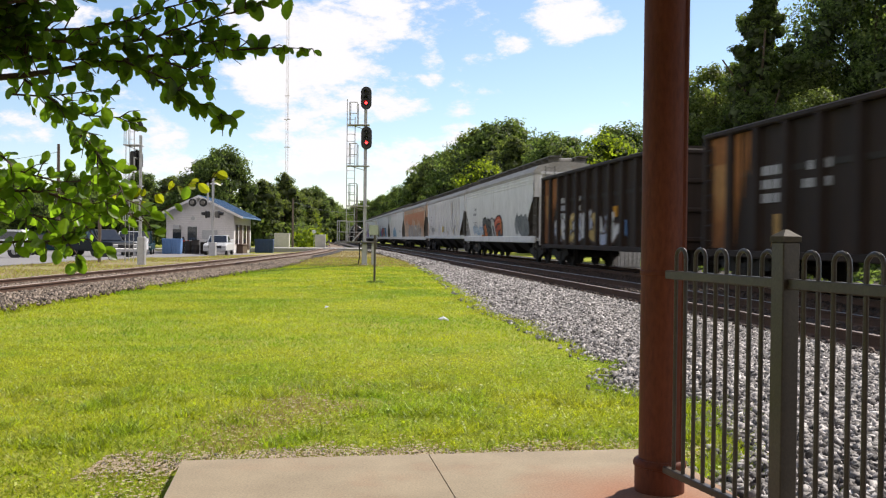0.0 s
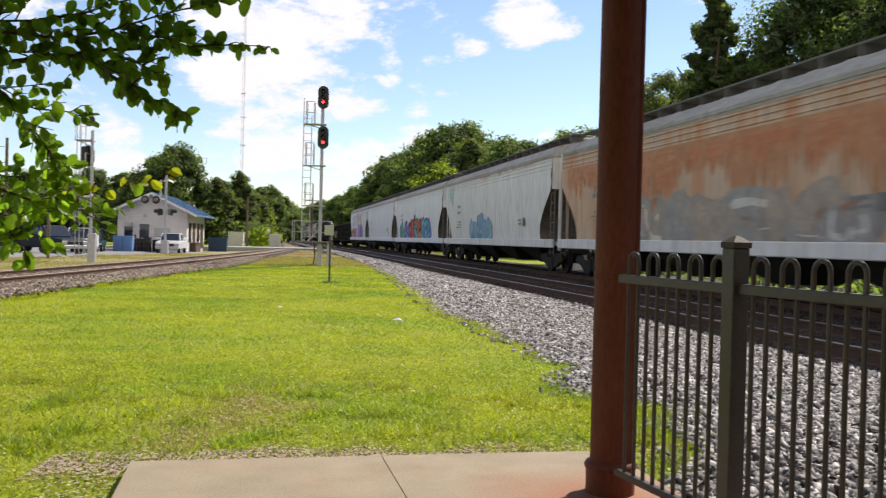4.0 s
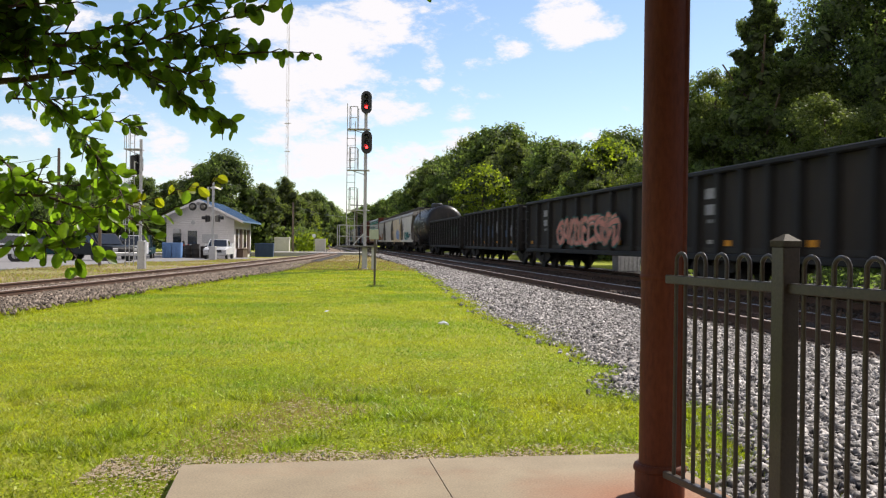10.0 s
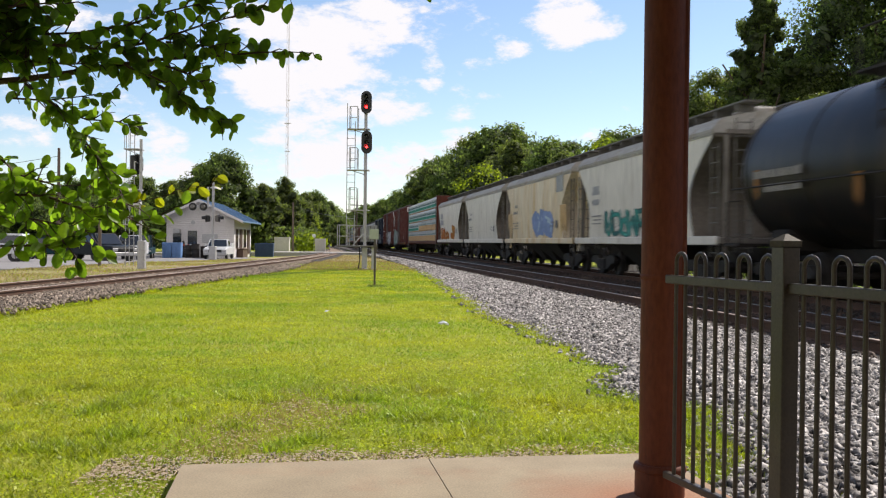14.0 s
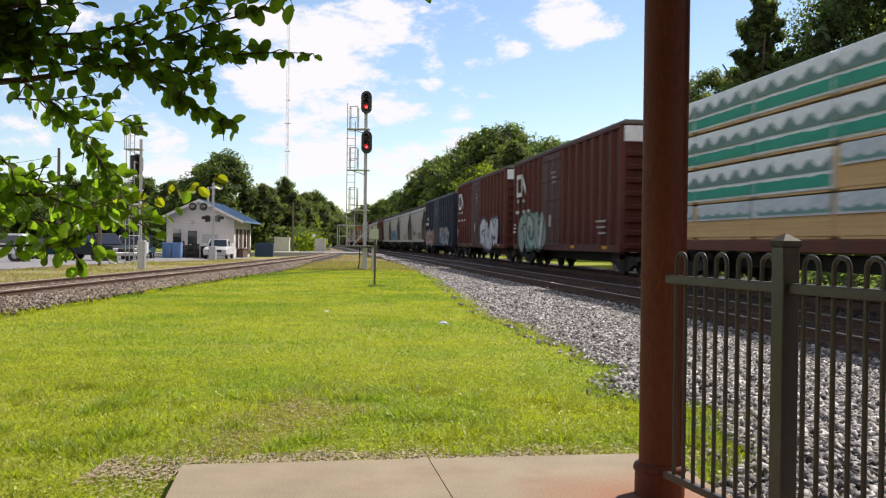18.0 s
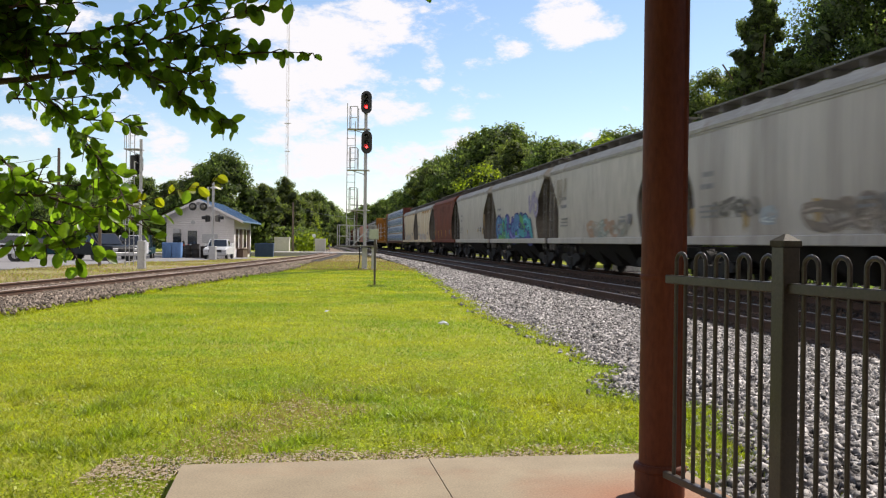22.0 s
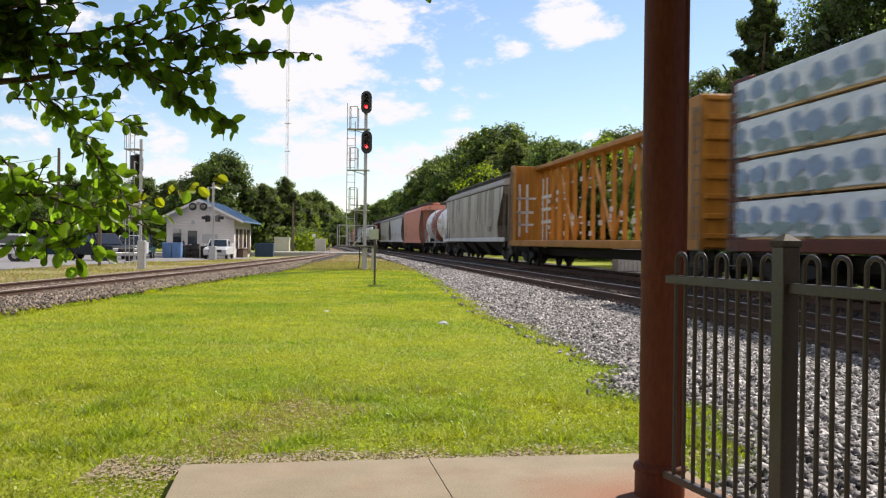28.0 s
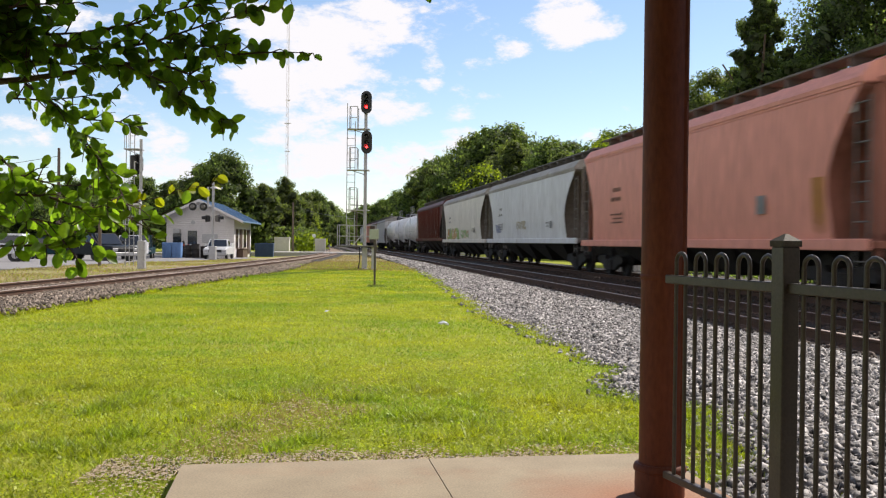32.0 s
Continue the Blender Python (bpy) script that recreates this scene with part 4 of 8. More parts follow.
P_BLUE = paint("navy_boxcar_paint", (0.018, 0.026, 0.05), 0.35, (0.10, 0.06, 0.04), (0.62, 0.8))
P_COAL = paint("sooty_brown_steel", (0.030, 0.020, 0.016), 0.3, (0.055, 0.03, 0.018), (0.5, 0.75), 0.7)
P_GON = paint("sooty_black_steel", (0.014, 0.013, 0.013), 0.2, (0.028, 0.022, 0.018), (0.5, 0.75), 0.65)
P_GONW = paint("dusty_black_steel", (0.030, 0.027, 0.025), 0.2, (0.055, 0.042, 0.032), (0.45, 0.75), 0.8)
P_BLACK = paint("black_tank_paint", (0.016, 0.014, 0.013), 0.2, (0.05, 0.035, 0.024), (0.5, 0.75), 0.4)
P_TANKW = paint("white_tank_paint", (0.82, 0.82, 0.83), 0.2, (0.45, 0.36, 0.26), (0.66, 0.85), 0.35)
P_BAND = paint("dark_red_band_paint", (0.33, 0.085, 0.05), 0.3, (0.22, 0.075, 0.035), (0.5, 0.75), 0.5)
P_YELLOW = paint("orange_yellow_paint", (0.47, 0.205, 0.03), 0.35, (0.30, 0.13, 0.04), (0.55, 0.8))
WRAP_W = material("white_wrap", (0.80, 0.83, 0.88), (0.69, 0.73, 0.79), rough=0.35, scale=3, fine=14, bump=0.4, depth=0.03)
WRAP_B = material("pale_blue_wrap", (0.68, 0.74, 0.85), (0.80, 0.84, 0.90), rough=0.35, scale=2.2, fine=14, bump=0.4, depth=0.03)
WRAP_S = material("silver_wrap", (0.42, 0.46, 0.55), (0.62, 0.66, 0.72), rough=0.3, scale=2.5, fine=12, bump=0.5, depth=0.04)
LUMBER = material("sawn_lumber", (0.66, 0.43, 0.21), (0.55, 0.34, 0.16), rough=0.8, scale=2, stretch=(1, 0.2, 14), fine=30, bump=0.3)


def lumber_load(car, B, H, rows, wrap, accents, rng, bare_from=99):
    """Banded packs of wrapped boards on both sides of the beam, four high; some ends unwrapped."""
    he = B / 2 - 0.22
    n = 7
    h = (H - 0.05 - 1.2) / rows
    for row in range(rows):
        for i in range(n):
            ln = 2 * he / n
            y = -he + ln * (i + 0.5)
            z = 1.2 + h * (row + 0.5)
            bare = (row == 0) or (row == 1 and i < bare_from)
            for sx in (-1, 1):
                f = Form().box((0, 0, 0), (1.2 + rng.uniform(-0.03, 0.03), ln - 0.04, h - 0.10), 0.02)
                pk = part("lumber_pack", f, LUMBER if (bare and bare_from < 90) else wrap, car, at=pose(sx * 0.93, y, z, 0, 0, rng.uniform(-0.3, 0.3)))
                if bare and bare_from < 90:
                    part("torn_wrap", Form().loft([[(-0.64, y0, h * 0.02), (0.64, y0, h * 0.02), (0.64, y0, h / 2 - 0.035), (-0.64, y0, h / 2 - 0.035)] for y0 in (-ln / 2 + 0.03, ln / 2 - rng.uniform(0.03, 0.3))]), WRAP_S, pk, "silver-blue wrap folded over the upper boards")
                    if sx < 0:
                        wave = Form()
                        for t in range(20):
                            ya, yb = (-ln / 2 + 0.04 + (ln - 0.34) * (t + e) / 20 for e in (0, 1))
                            za, zb = (h * (0.13 + (0.09, 0.02, 0.0, 0.04)[(t + e) % 4]) for e in (0, 1))
                            wave.add([(-0.646, ya, h * 0.07), (-0.646, yb, h * 0.07), (-0.646, yb, zb), (-0.646, ya, za)], [(0, 1, 2, 3)])
                        part("wrap_print", wave, spray((0.2, 0.36, 0.35)), pk)
                part("dunnage", Form().box((0, 0, -h / 2 + 0.03), (1.15, ln * 0.9, 0.05)), LUMBER, pk)
                if not (bare and bare_from < 90) and sx < 0:
                    for c, (dz, hh, wav) in enumerate(accents):
                        g2 = Form()
                        q = 16
                        if hh > 0:
                            up = [wav * h * ((0.95, 0.5, 0.12, 0.45)[t % 4] * rng.uniform(0.8, 1.1) if c else rng.uniform(0.2, 1.0)) for t in range(q + 1)]
                            for s in range(q):
                                y0, y1 = -ln / 2 + 0.03 + (ln - 0.06) * s / q, -ln / 2 + 0.03 + (ln - 0.06) * (s + 1) / q
                                zt = -0.628 - 0.003 * c
                                g2.add([(zt, y0, (dz - hh) * h), (zt, y1, (dz - hh) * h), (zt, y1, (dz + hh) * h + up[s + 1]), (zt, y0, (dz + hh) * h + up[s])], [(0, 1, 2, 3)])
                        else:
                            for s in range(4):
                                cy, cz = -ln / 2 + ln * (s + (0.3 if c else 0.62)) / 4 + rng.uniform(-0.06, 0.06), (dz + rng.uniform(-0.05, 0.05)) * h
                                wy = rng.uniform(0.2, 0.42) if not c else rng.uniform(0.25, 0.45)
                                pts = [(-0.628 - 0.003 * c, cy + wy * rng.uniform(0.75, 1.2) * math.cos(t), cz + wav * h * rng.uniform(0.75, 1.15) * math.sin(t)) for t in np.linspace(0, 2 * math.pi, 11)[:-1]]
                                part("wrap_print", Form().add(pts, [tuple(range(10))]), spray(((0.34, 0.45, 0.66), (0.30, 0.40, 0.42))[c]), pk)
                            continue
                        part("wrap_print", g2, spray(((0.05, 0.36, 0.27), (0.19, 0.30, 0.29))[c] if wrap is WRAP_W else ((0.20, 0.28, 0.48), (0.22, 0.32, 0.30))[c % 2]), pk)


# near and far end of each car body along the track, in metres, front to back
SPANS = ((6.9, 21.41), (23.77, 38.26), (39.71, 58.49), (59.7, 79.93), (81.03, 101.1), (102.4, 122.0), (123.3, 143.23), (144.58, 164.39), (165.9, 184.74), (186.1, 202.69), (204.09, 220.6), (222.2, 238.5), (240.3, 257.2),
         (258.7, 270.5), (271.7, 283.3), (284.4, 296.3), (297.7, 309.5), (311.2, 323.0), (324.35, 347.35), (349.6, 365.65), (367.8, 383.8), (386.3, 402.4), (404.5, 416.1), (417.55, 429.45), (430.6, 442.3), (443.7, 455.2),
         (456.4, 468.3), (469.6, 481.2), (482.5, 494.3), (495.5, 518.5), (520.2, 543.35), (545.1, 566.1), (567.4, 580.3), (583.5, 600.5), (601.9, 619.4), (620.6, 638.0), (639.0, 657.2),
         (658.8, 670.6), (672.2, 684.0), (685.6, 697.4), (699.0, 716.4), (717.8, 735.2), (736.6, 755.0), (756.4, 773.8))
SPEED, SLOWING = 17.774, 0.00766
TRAIN = []
rng = random.Random(7)
WHITE, PALE = (0.75, 0.75, 0.74), (0.5, 0.5, 0.52)


def build_train():
    for k, (near, far) in enumerate(SPANS):
        B = far - near
        h = B / 2
        c = None
        if k in (0, 1):
            c = gondola(B, 3.68, P_COAL, "sooty brown ribbed open-top coal hopper, rusted at one end", "open_hopper", 11, 2.6)
            wall = flat_side(-HALF + 0.15)
            plate(c, h - 0.8, 2.25, 1.4, 2.7, (0.24, 0.10, 0.04), "rust_panel", -HALF + 0.155, "bare rusted end panel")
            drips(c, 3 + k, h - 2.6, h - 0.06, 3.55, 0.9, 2.6, (0.36, 0.15, 0.05), flat_side(-HALF + 0.14), gaps=0.3)
            drips(c, 13 + k, h - 1.5, h - 0.06, 2.9, 0.5, 1.9, (0.46, 0.24, 0.09), flat_side(-HALF + 0.138), gaps=0.4)
            stencils(c, rng, h - 3.6, 2.5, PALE, 3, 1.4, -HALF + 0.14, gap=0.3, tall=0.2)
            stencils(c, rng, h - 5.6, 2.5, PALE, 2, 1.0, -HALF + 0.14, gap=0.35, tall=0.18)
            if k:
                graffiti(c, 21, 5.2, -2.6, 1.0, 2.0, [(0.45, 0.5, 0.66), (0.66, 0.66, 0.68), (0.5, 0.36, 0.14)], (0.1, 0.07, 0.06), surf=wall, fat=0.34)
                plate(c, -3.2, 1.45, 0.7, 0.5, (0.14, 0.26, 0.5), x=-HALF + 0.14)
                plate(c, -2.4, 2.0, 0.45, 0.35, (0.6, 0.28, 0.03), x=-HALF + 0.14)
            else:
                plate(c, -0.9, 1.5, 0.45, 0.75, (0.6, 0.28, 0.03), x=-HALF + 0.14)
                plate(c, 3.6, 1.3, 0.5, 0.7, (0.5, 0.3, 0.1), x=-HALF + 0.14)
        elif k == 2:
            c = hopper(B, 4.62, P_WHITE, "white smooth-sided covered hopper with orange and black graffiti")
            graffiti(c, 31, 2.9, -2.1, 0.98, 2.15, [(0.66, 0.2, 0.06), (0.12, 0.12, 0.11), (0.62, 0.6, 0.58), (0.6, 0.12, 0.06)], (0.035, 0.032, 0.035), back=(0.13, 0.12, 0.13), letters=4, fat=0.26)
            graffiti(c, 32, 6.4, 3.3, 1.3, 1.85, [(0.42, 0.52, 0.68), (0.5, 0.6, 0.72)], None, letters=4, fat=0.3)
            graffiti(c, 33, -5.9, -8.2, 1.2, 2.2, [(0.2, 0.22, 0.23), (0.26, 0.27, 0.28)], (0.12, 0.13, 0.14), back=(0.3, 0.31, 0.32), letters=3)
            drips(c, 34, 3.0, 3.7, 1.25, 0.1, 0.3, (0.6, 0.2, 0.06), name="graffiti", label="sprayed patch of orange paint")
        elif k == 3:
            c = hopper(B, 4.6, P_GREY, "pale grey covered hopper with vertical side ribs", "ribbed")
            fl = flat_side(-HALF - 0.045)
            plate(c, -1.0, 1.75, 0.6, 0.42, (0.7, 0.5, 0.03), x=-HALF - 0.05)
            for yy in (-8.0, -6.5, -3.4, 0.6, 3.2, 5.0, 7.6):
                drips(c, 40 + int(yy * 10), yy, yy + rng.uniform(0.1, 0.3), rng.uniform(1.6, 1.9), 0.2, 0.5, (0.62, 0.5, 0.38), fl, step=0.05)
            drips(c, 55, -5.5, -5.2, 3.6, 1.0, 1.8, (0.62, 0.53, 0.45), fl, gaps=0.3, step=0.05)
            for yy in (5.6, 5.1, 4.4):
                plate(c, yy, 1.75, 0.35, 0.3, (0.36, 0.36, 0.37), x=-HALF - 0.04, label="small grey stencil")
        elif k == 4:
            c = hopper(B, 4.62, P_RUSTY, "tan covered hopper streaked orange with rust", sill=P_WHITE)
            drips(c, 61, -9.2, 9.3, 3.5, 0.7, 1.9, (0.60, 0.30, 0.17), label="orange paint washed down in streaks", step=0.3)
            drips(c, 62, -8.4, 8.6, 3.35, 0.3, 1.3, (0.62, 0.25, 0.13), label="orange paint washed down in streaks", step=0.22, gaps=0.3)
            graffiti(c, 63, 4.5, -6.0, 1.15, 2.2, [(0.43, 0.41, 0.40), (0.5, 0.42, 0.36)], None, back=(0.42, 0.39, 0.37), letters=7, fat=0.5)
            graffiti(c, 64, -1.0, -6.4, 1.2, 1.9, [(0.45, 0.25, 0.2), (0.40, 0.36, 0.35)], None, letters=5, fat=0.2)
        elif k == 5:
            c = hopper(B, 4.72, P_WHITE, "white covered hopper, rust along the roof, blue graffiti")
            graffiti(c, 71, 3.2, -0.6, 1.05, 2.1, [(0.28, 0.46, 0.62), (0.20, 0.36, 0.55)], (0.3, 0.45, 0.6), back=(0.36, 0.52, 0.66), letters=3, fat=0.4)
            drips(c, 72, -8.0, 4.0, 4.12, 0.1, 0.32, (0.50, 0.25, 0.10), flat_side(-1.56), step=0.5, gaps=0.45)
            drips(c, 73, h - 2.2, h - 1.1, 3.9, 0.8, 1.6, (0.5, 0.70, 0.69), label="pale teal sprayed streaks", step=0.3, name="graffiti")
        elif k == 6:
            c = hopper(B, 4.72, P_SILVER, "bluish white covered hopper with large multicoloured graffiti")
            graffiti(c, 81, 7.2, 2.8, 1.0, 2.2, [(0.26, 0.24, 0.62), (0.2, 0.5, 0.3), (0.16, 0.5, 0.56), (0.34, 0.26, 0.6)], (0.10, 0.09, 0.25), letters=4, fat=0.36)
            graffiti(c, 82, 2.5, -2.8, 0.98, 2.35, [(0.62, 0.09, 0.08), (0.55, 0.12, 0.12), (0.13, 0.36, 0.40), (0.64, 0.2, 0.1)], (0.05, 0.05, 0.07), back=(0.16, 0.12, 0.18), letters=4, fat=0.4)
            drips(c, 83, -0.2, 0.4, 2.75, 0.5, 0.9, (0.15, 0.17, 0.36), step=0.2, name="graffiti", label="sprayed peak")
            graffiti(c, 84, -2.8, -5.9, 1.0, 2.3, [(0.10, 0.46, 0.48), (0.2, 0.56, 0.54), (0.16, 0.3, 0.6)], (0.08, 0.12, 0.3), letters=3, fat=0.42)
        elif k == 7:
            c = hopper(B, 4.72, P_SILVER, "plain bluish white covered hopper with faint rust specks")
            for yy in (-6.8, -5.2, -2.0, 3.1, 5.5):
                drips(c, 90 + int(yy * 3), yy, yy + 0.35, rng.uniform(1.5, 2.1), 0.1, 0.3, (0.66, 0.55, 0.45))
        elif k == 8:
            c = hopper(B, 4.72, P_SILVER, "bluish white covered hopper with red, pink and purple graffiti")
            graffiti(c, 101, 7.0, 2.0, 1.45, 2.15, [(0.62, 0.10, 0.14), (0.66, 0.36, 0.34), (0.64, 0.6, 0.55)], (0.10, 0.05, 0.09), back=(0.6, 0.14, 0.2), letters=5, fat=0.36)
            graffiti(c, 102, 7.0, 2.0, 0.95, 1.5, [(0.70, 0.26, 0.56), (0.72, 0.4, 0.62)], None, back=(0.7, 0.3, 0.56), letters=5, fat=0.5)
            graffiti(c, 103, -0.1, -5.2, 0.95, 2.5, [(0.34, 0.24, 0.62), (0.6, 0.5, 0.72), (0.66, 0.4, 0.6), (0.28, 0.2, 0.56)], (0.3, 0.2, 0.5), back=(0.68, 0.56, 0.72), letters=5, fat=0.34)
            graffiti(c, 104, 6.6, 2.6, 2.6, 3.55, [(0.78, 0.79, 0.82)], (0.42, 0.44, 0.48), letters=4, fat=0.3, edge=0.05)
            graffiti(c, 105, 1.8, -4.2, 2.6, 3.75, [(0.76, 0.7, 0.72)], (0.66, 0.38, 0.38), letters=5, fat=0.26, edge=0.05)
        elif k in (9, 10, 11, 12):
            nb = 13 if k != 10 else 8
            c = gondola(B, 2.92 if k < 12 else 2.85, P_GON, ("black ribbed gondola with an orange reflector stripe", "black gondola with large salmon-pink graffiti", "black ribbed gondola, sides blotched with soot", "black ribbed gondola with faded green patches")[k - 9], ribs=nb, wall=P_GONW)
            bay = (B - 0.16) / nb
            wx = -HALF + 0.165
            mids = [-(B - 0.16) / 2 + bay * (i + 0.5) for i in range(nb)]
            for zz in (2.35, 1.95):
                plate(c, mids[-2], zz, 0.62, 0.26, (0.36, 0.36, 0.37), x=wx, label="faded white painted panel")
            stencils(c, rng, mids[-2] - 0.3, 1.62, (0.25, 0.25, 0.26), 1, 0.6, wx - 0.01)
            for i in range(1, nb, 3):
                plate(c, mids[i] + bay * 0.2, 1.12, 0.36, 0.14, (0.7, 0.3, 0.03), "reflector", x=wx, label="orange reflector stripe")
            for i in range(2, nb, 3):
                plate(c, mids[i], 1.15, 0.3, 0.1, (0.4, 0.39, 0.37), x=wx, label="small white stencil")
            ghost = {12: [(0.06, 0.13, 0.10), (0.08, 0.15, 0.12)], 11: [(0.06, 0.10, 0.18), (0.22, 0.23, 0.25), (0.06, 0.09, 0.15)]}.get(k)
            if ghost:
                for i in range(1, nb - 2):
                    if k == 11 and i % 4 == 3:
                        continue
                    graffiti(c, 110 + 20 * k + i, mids[i] + bay * 0.36, mids[i] - bay * 0.36, rng.uniform(1.35, 1.6), rng.uniform(1.9, 2.3), [ghost[i % len(ghost)], ghost[(i + 1) % len(ghost)]], None, letters=1, surf=flat_side(wx), fat=0.42)
            if k == 10:
                graffiti(c, 130, 2.3, -5.2, 0.98, 2.1, [(0.66, 0.27, 0.21), (0.60, 0.23, 0.18)], (0.04, 0.16, 0.14), letters=9, surf=flat_side(-HALF - 0.02), fat=0.24, edge=0.05)
        elif k == 13:
            c = tank_car(B, 4.35, P_BLACK, "dull black tank car with rows of small white stencils")
            for zz, y1, y0, th in ((3.15, -0.2, -4.2, 0.12), (2.9, -0.2, -3.4, 0.08), (2.65, -2.6, -4.4, 0.08), (2.45, -2.6, -4.4, 0.06), (2.28, -2.6, -4.4, 0.06)):
                stencils(c, rng, y0, zz, (0.45, 0.44, 0.42), 1, y1 - y0, -1.725 + 0.12 * abs(zz - 2.8), tall=th)
            stencils(c, rng, 2.6, 2.5, (0.35, 0.33, 0.3), 2, 2.0, -1.73, 0.3, 0.16)
            for yy, zz in ((-5.0, 2.4), (-1.2, 1.9), (0.6, 2.1), (4.4, 2.4)):
                drips(c, 140 + int(yy * 7), yy, yy + 0.2, zz + 0.3, 0.4, 0.7, (0.34, 0.16, 0.05), flat_side(-1.69))
        elif k in (14, 15, 16, 17):
            c = hopper(B, 4.45, (P_CREAM, P_YCREAM, P_CREAM, P_CREAM)[k - 14], ("cream covered hopper with teal graffiti", "yellowed cream covered hopper with a blue sprayed patch", "plain cream covered hopper", "cream covered hopper with orange graffiti")[k - 14], "soft", ends=P_YCREAM if k == 15 else None)
            if k == 14:
                graffiti(c, 158, 2.6, -2.0, 1.28, 2.2, [(0.07, 0.33, 0.31), (0.04, 0.16, 0.16), (0.06, 0.38, 0.34)], (0.04, 0.09, 0.09), letters=6, fat=0.16, edge=0.03)
                graffiti(c, 159, -1.9, -3.3, 1.6, 1.95, [(0.15, 0.15, 0.14), (0.2, 0.19, 0.17)], None, letters=3, fat=0.2)
                plate(c, 3.6, 2.9, 0.7, 0.3, (0.42, 0.42, 0.44))
                plate(c, 3.6, 2.5, 0.7, 0.2, (0.42, 0.42, 0.44))
            elif k == 15:
                graffiti(c, 151, -0.1, -2.9, 1.5, 2.35, [(0.28, 0.38, 0.66), (0.25, 0.35, 0.62)], None, back=(0.28, 0.38, 0.66), letters=3, fat=0.6)
                plate(c, -4.4, 3.45, 1.1, 0.65, (0.42, 0.44, 0.47))
                drips(c, 152, -5.4, -4.6, 2.6, 0.8, 1.4, (0.62, 0.42, 0.2), gaps=0.2)
                drips(c, 153, 4.5, 5.4, 2.5, 0.5, 1.0, (0.62, 0.45, 0.25), gaps=0.3)
            elif k == 17:
                graffiti(c, 154, 4.2, 2.0, 1.3, 2.1, [(0.49, 0.16, 0.015), (0.44, 0.13, 0.015)], None, letters=2, fat=0.4)
                graffiti(c, 156, 1.8, 0.2, 1.3, 1.85, [(0.46, 0.17, 0.02), (0.36, 0.13, 0.02)], None, letters=2, fat=0.36)
                graffiti(c, 155, -1.3, -2.6, 1.4, 2.2, [(0.45, 0.2, 0.03), (0.46, 0.16, 0.02)], (0.3, 0.14, 0.03), letters=1, fat=0.5)
                plate(c, 3.6, 3.05, 1.3, 0.36, (0.42, 0.42, 0.46))
                plate(c, 3.5, 2.55, 1.6, 0.36, (0.42, 0.42, 0.46))
        elif k == 18:
            c = centerbeam(B, 4.85, P_BROWN, "centerbeam flatcar loaded with green and white wrapped lumber")
            lumber_load(c, B, 4.85, 4, WRAP_W, [(-0.27, 0.11, 0.05), (-0.03, 0.02, 0.34)], rng, 4)
        elif k in (19, 20):
            c = boxcar(B, 5.1, P_MAROON, "maroon ribbed boxcar with white reporting letters and a sprayed patch", WRAP_W, rib=P_MAROON_LIT)
            fl = flat_side(-HALF - 0.06)
            if k == 19:
                graffiti(c, 167, 5.9, 1.9, 0.9, 2.4, [(0.34, 0.42, 0.40), (0.2, 0.36, 0.28), (0.44, 0.46, 0.46)], (0.05, 0.06, 0.06), back=(0.3, 0.38, 0.36), surf=fl, letters=3, fat=0.34)
            else:
                graffiti(c, 161, -1.4, -6.2, 0.9, 2.3, [(0.66, 0.68, 0.72), (0.6, 0.62, 0.68)], (0.08, 0.07, 0.10), surf=fl, letters=3, fat=0.44, edge=0.08)
            logo(c, h - 1.7, 3.75)
            for yy, ln in ((h - 1.1, 0.5), (h - 2.4, 0.4)):
                stencils(c, rng, yy - ln, 2.95, WHITE, 1, ln, -HALF - 0.1, tall=0.16)
            for yy, ln in ((h - 1.2, 0.45), (h - 2.3, 0.6), (h - 3.4, 0.4)):
                stencils(c, rng, yy - ln, 2.45, WHITE, 1, ln, -HALF - 0.1, tall=0.14)
            stencils(c, rng, h - 1.0, 1.9, WHITE, 3, 0.5, -HALF - 0.1, 0.17, 0.08)
            stencils(c, rng, -0.3, 3.9, (0.5, 0.45, 0.46), 3, 0.6, -HALF - 0.1, 0.2, 0.07)
            stencils(c, rng, -h + 1.2, 1.8, (0.5, 0.45, 0.46), 3, 0.9, -HALF - 0.1, 0.2, 0.07)
            plate(c, 0.6, 2.0, 0.28, 0.5, (0.55, 0.52, 0.52), x=-HALF - 0.08, label="small pale placard on the door")
            for yy in (-6.5, -2.6, 2.4, 4.9):
                plate(c, yy, 0.95, 0.5, 0.1, (0.75, 0.38, 0.02), "reflector", -HALF - 0.02, "yellow-orange reflector stripe")
        elif k == 21:
            c = boxcar(B, 4.75, P_BLUE, "dark blue ribbed boxcar with rusty sprayed lower sides", rib=P_BLUE_RIB)
            fl = flat_side(-HALF - 0.06)
            graffiti(c, 170, 7.2, 1.9, 0.85, 2.1, [(0.44, 0.4, 0.37), (0.45, 0.22, 0.12), (0.48, 0.44, 0.42)], (0.06, 0.05, 0.06), back=(0.36, 0.22, 0.15), surf=fl, letters=5, fat=0.34)
            graffiti(c, 171, -1.9, -6.6, 0.85, 2.2, [(0.26, 0.32, 0.4), (0.34, 0.39, 0.43), (0.4, 0.25, 0.13)], (0.06, 0.07, 0.12), surf=fl, letters=5, fat=0.3)
            stencils(c, rng, 5.0, 2.9, PALE, 2, 1.9, -HALF - 0.1, 0.4, 0.24)
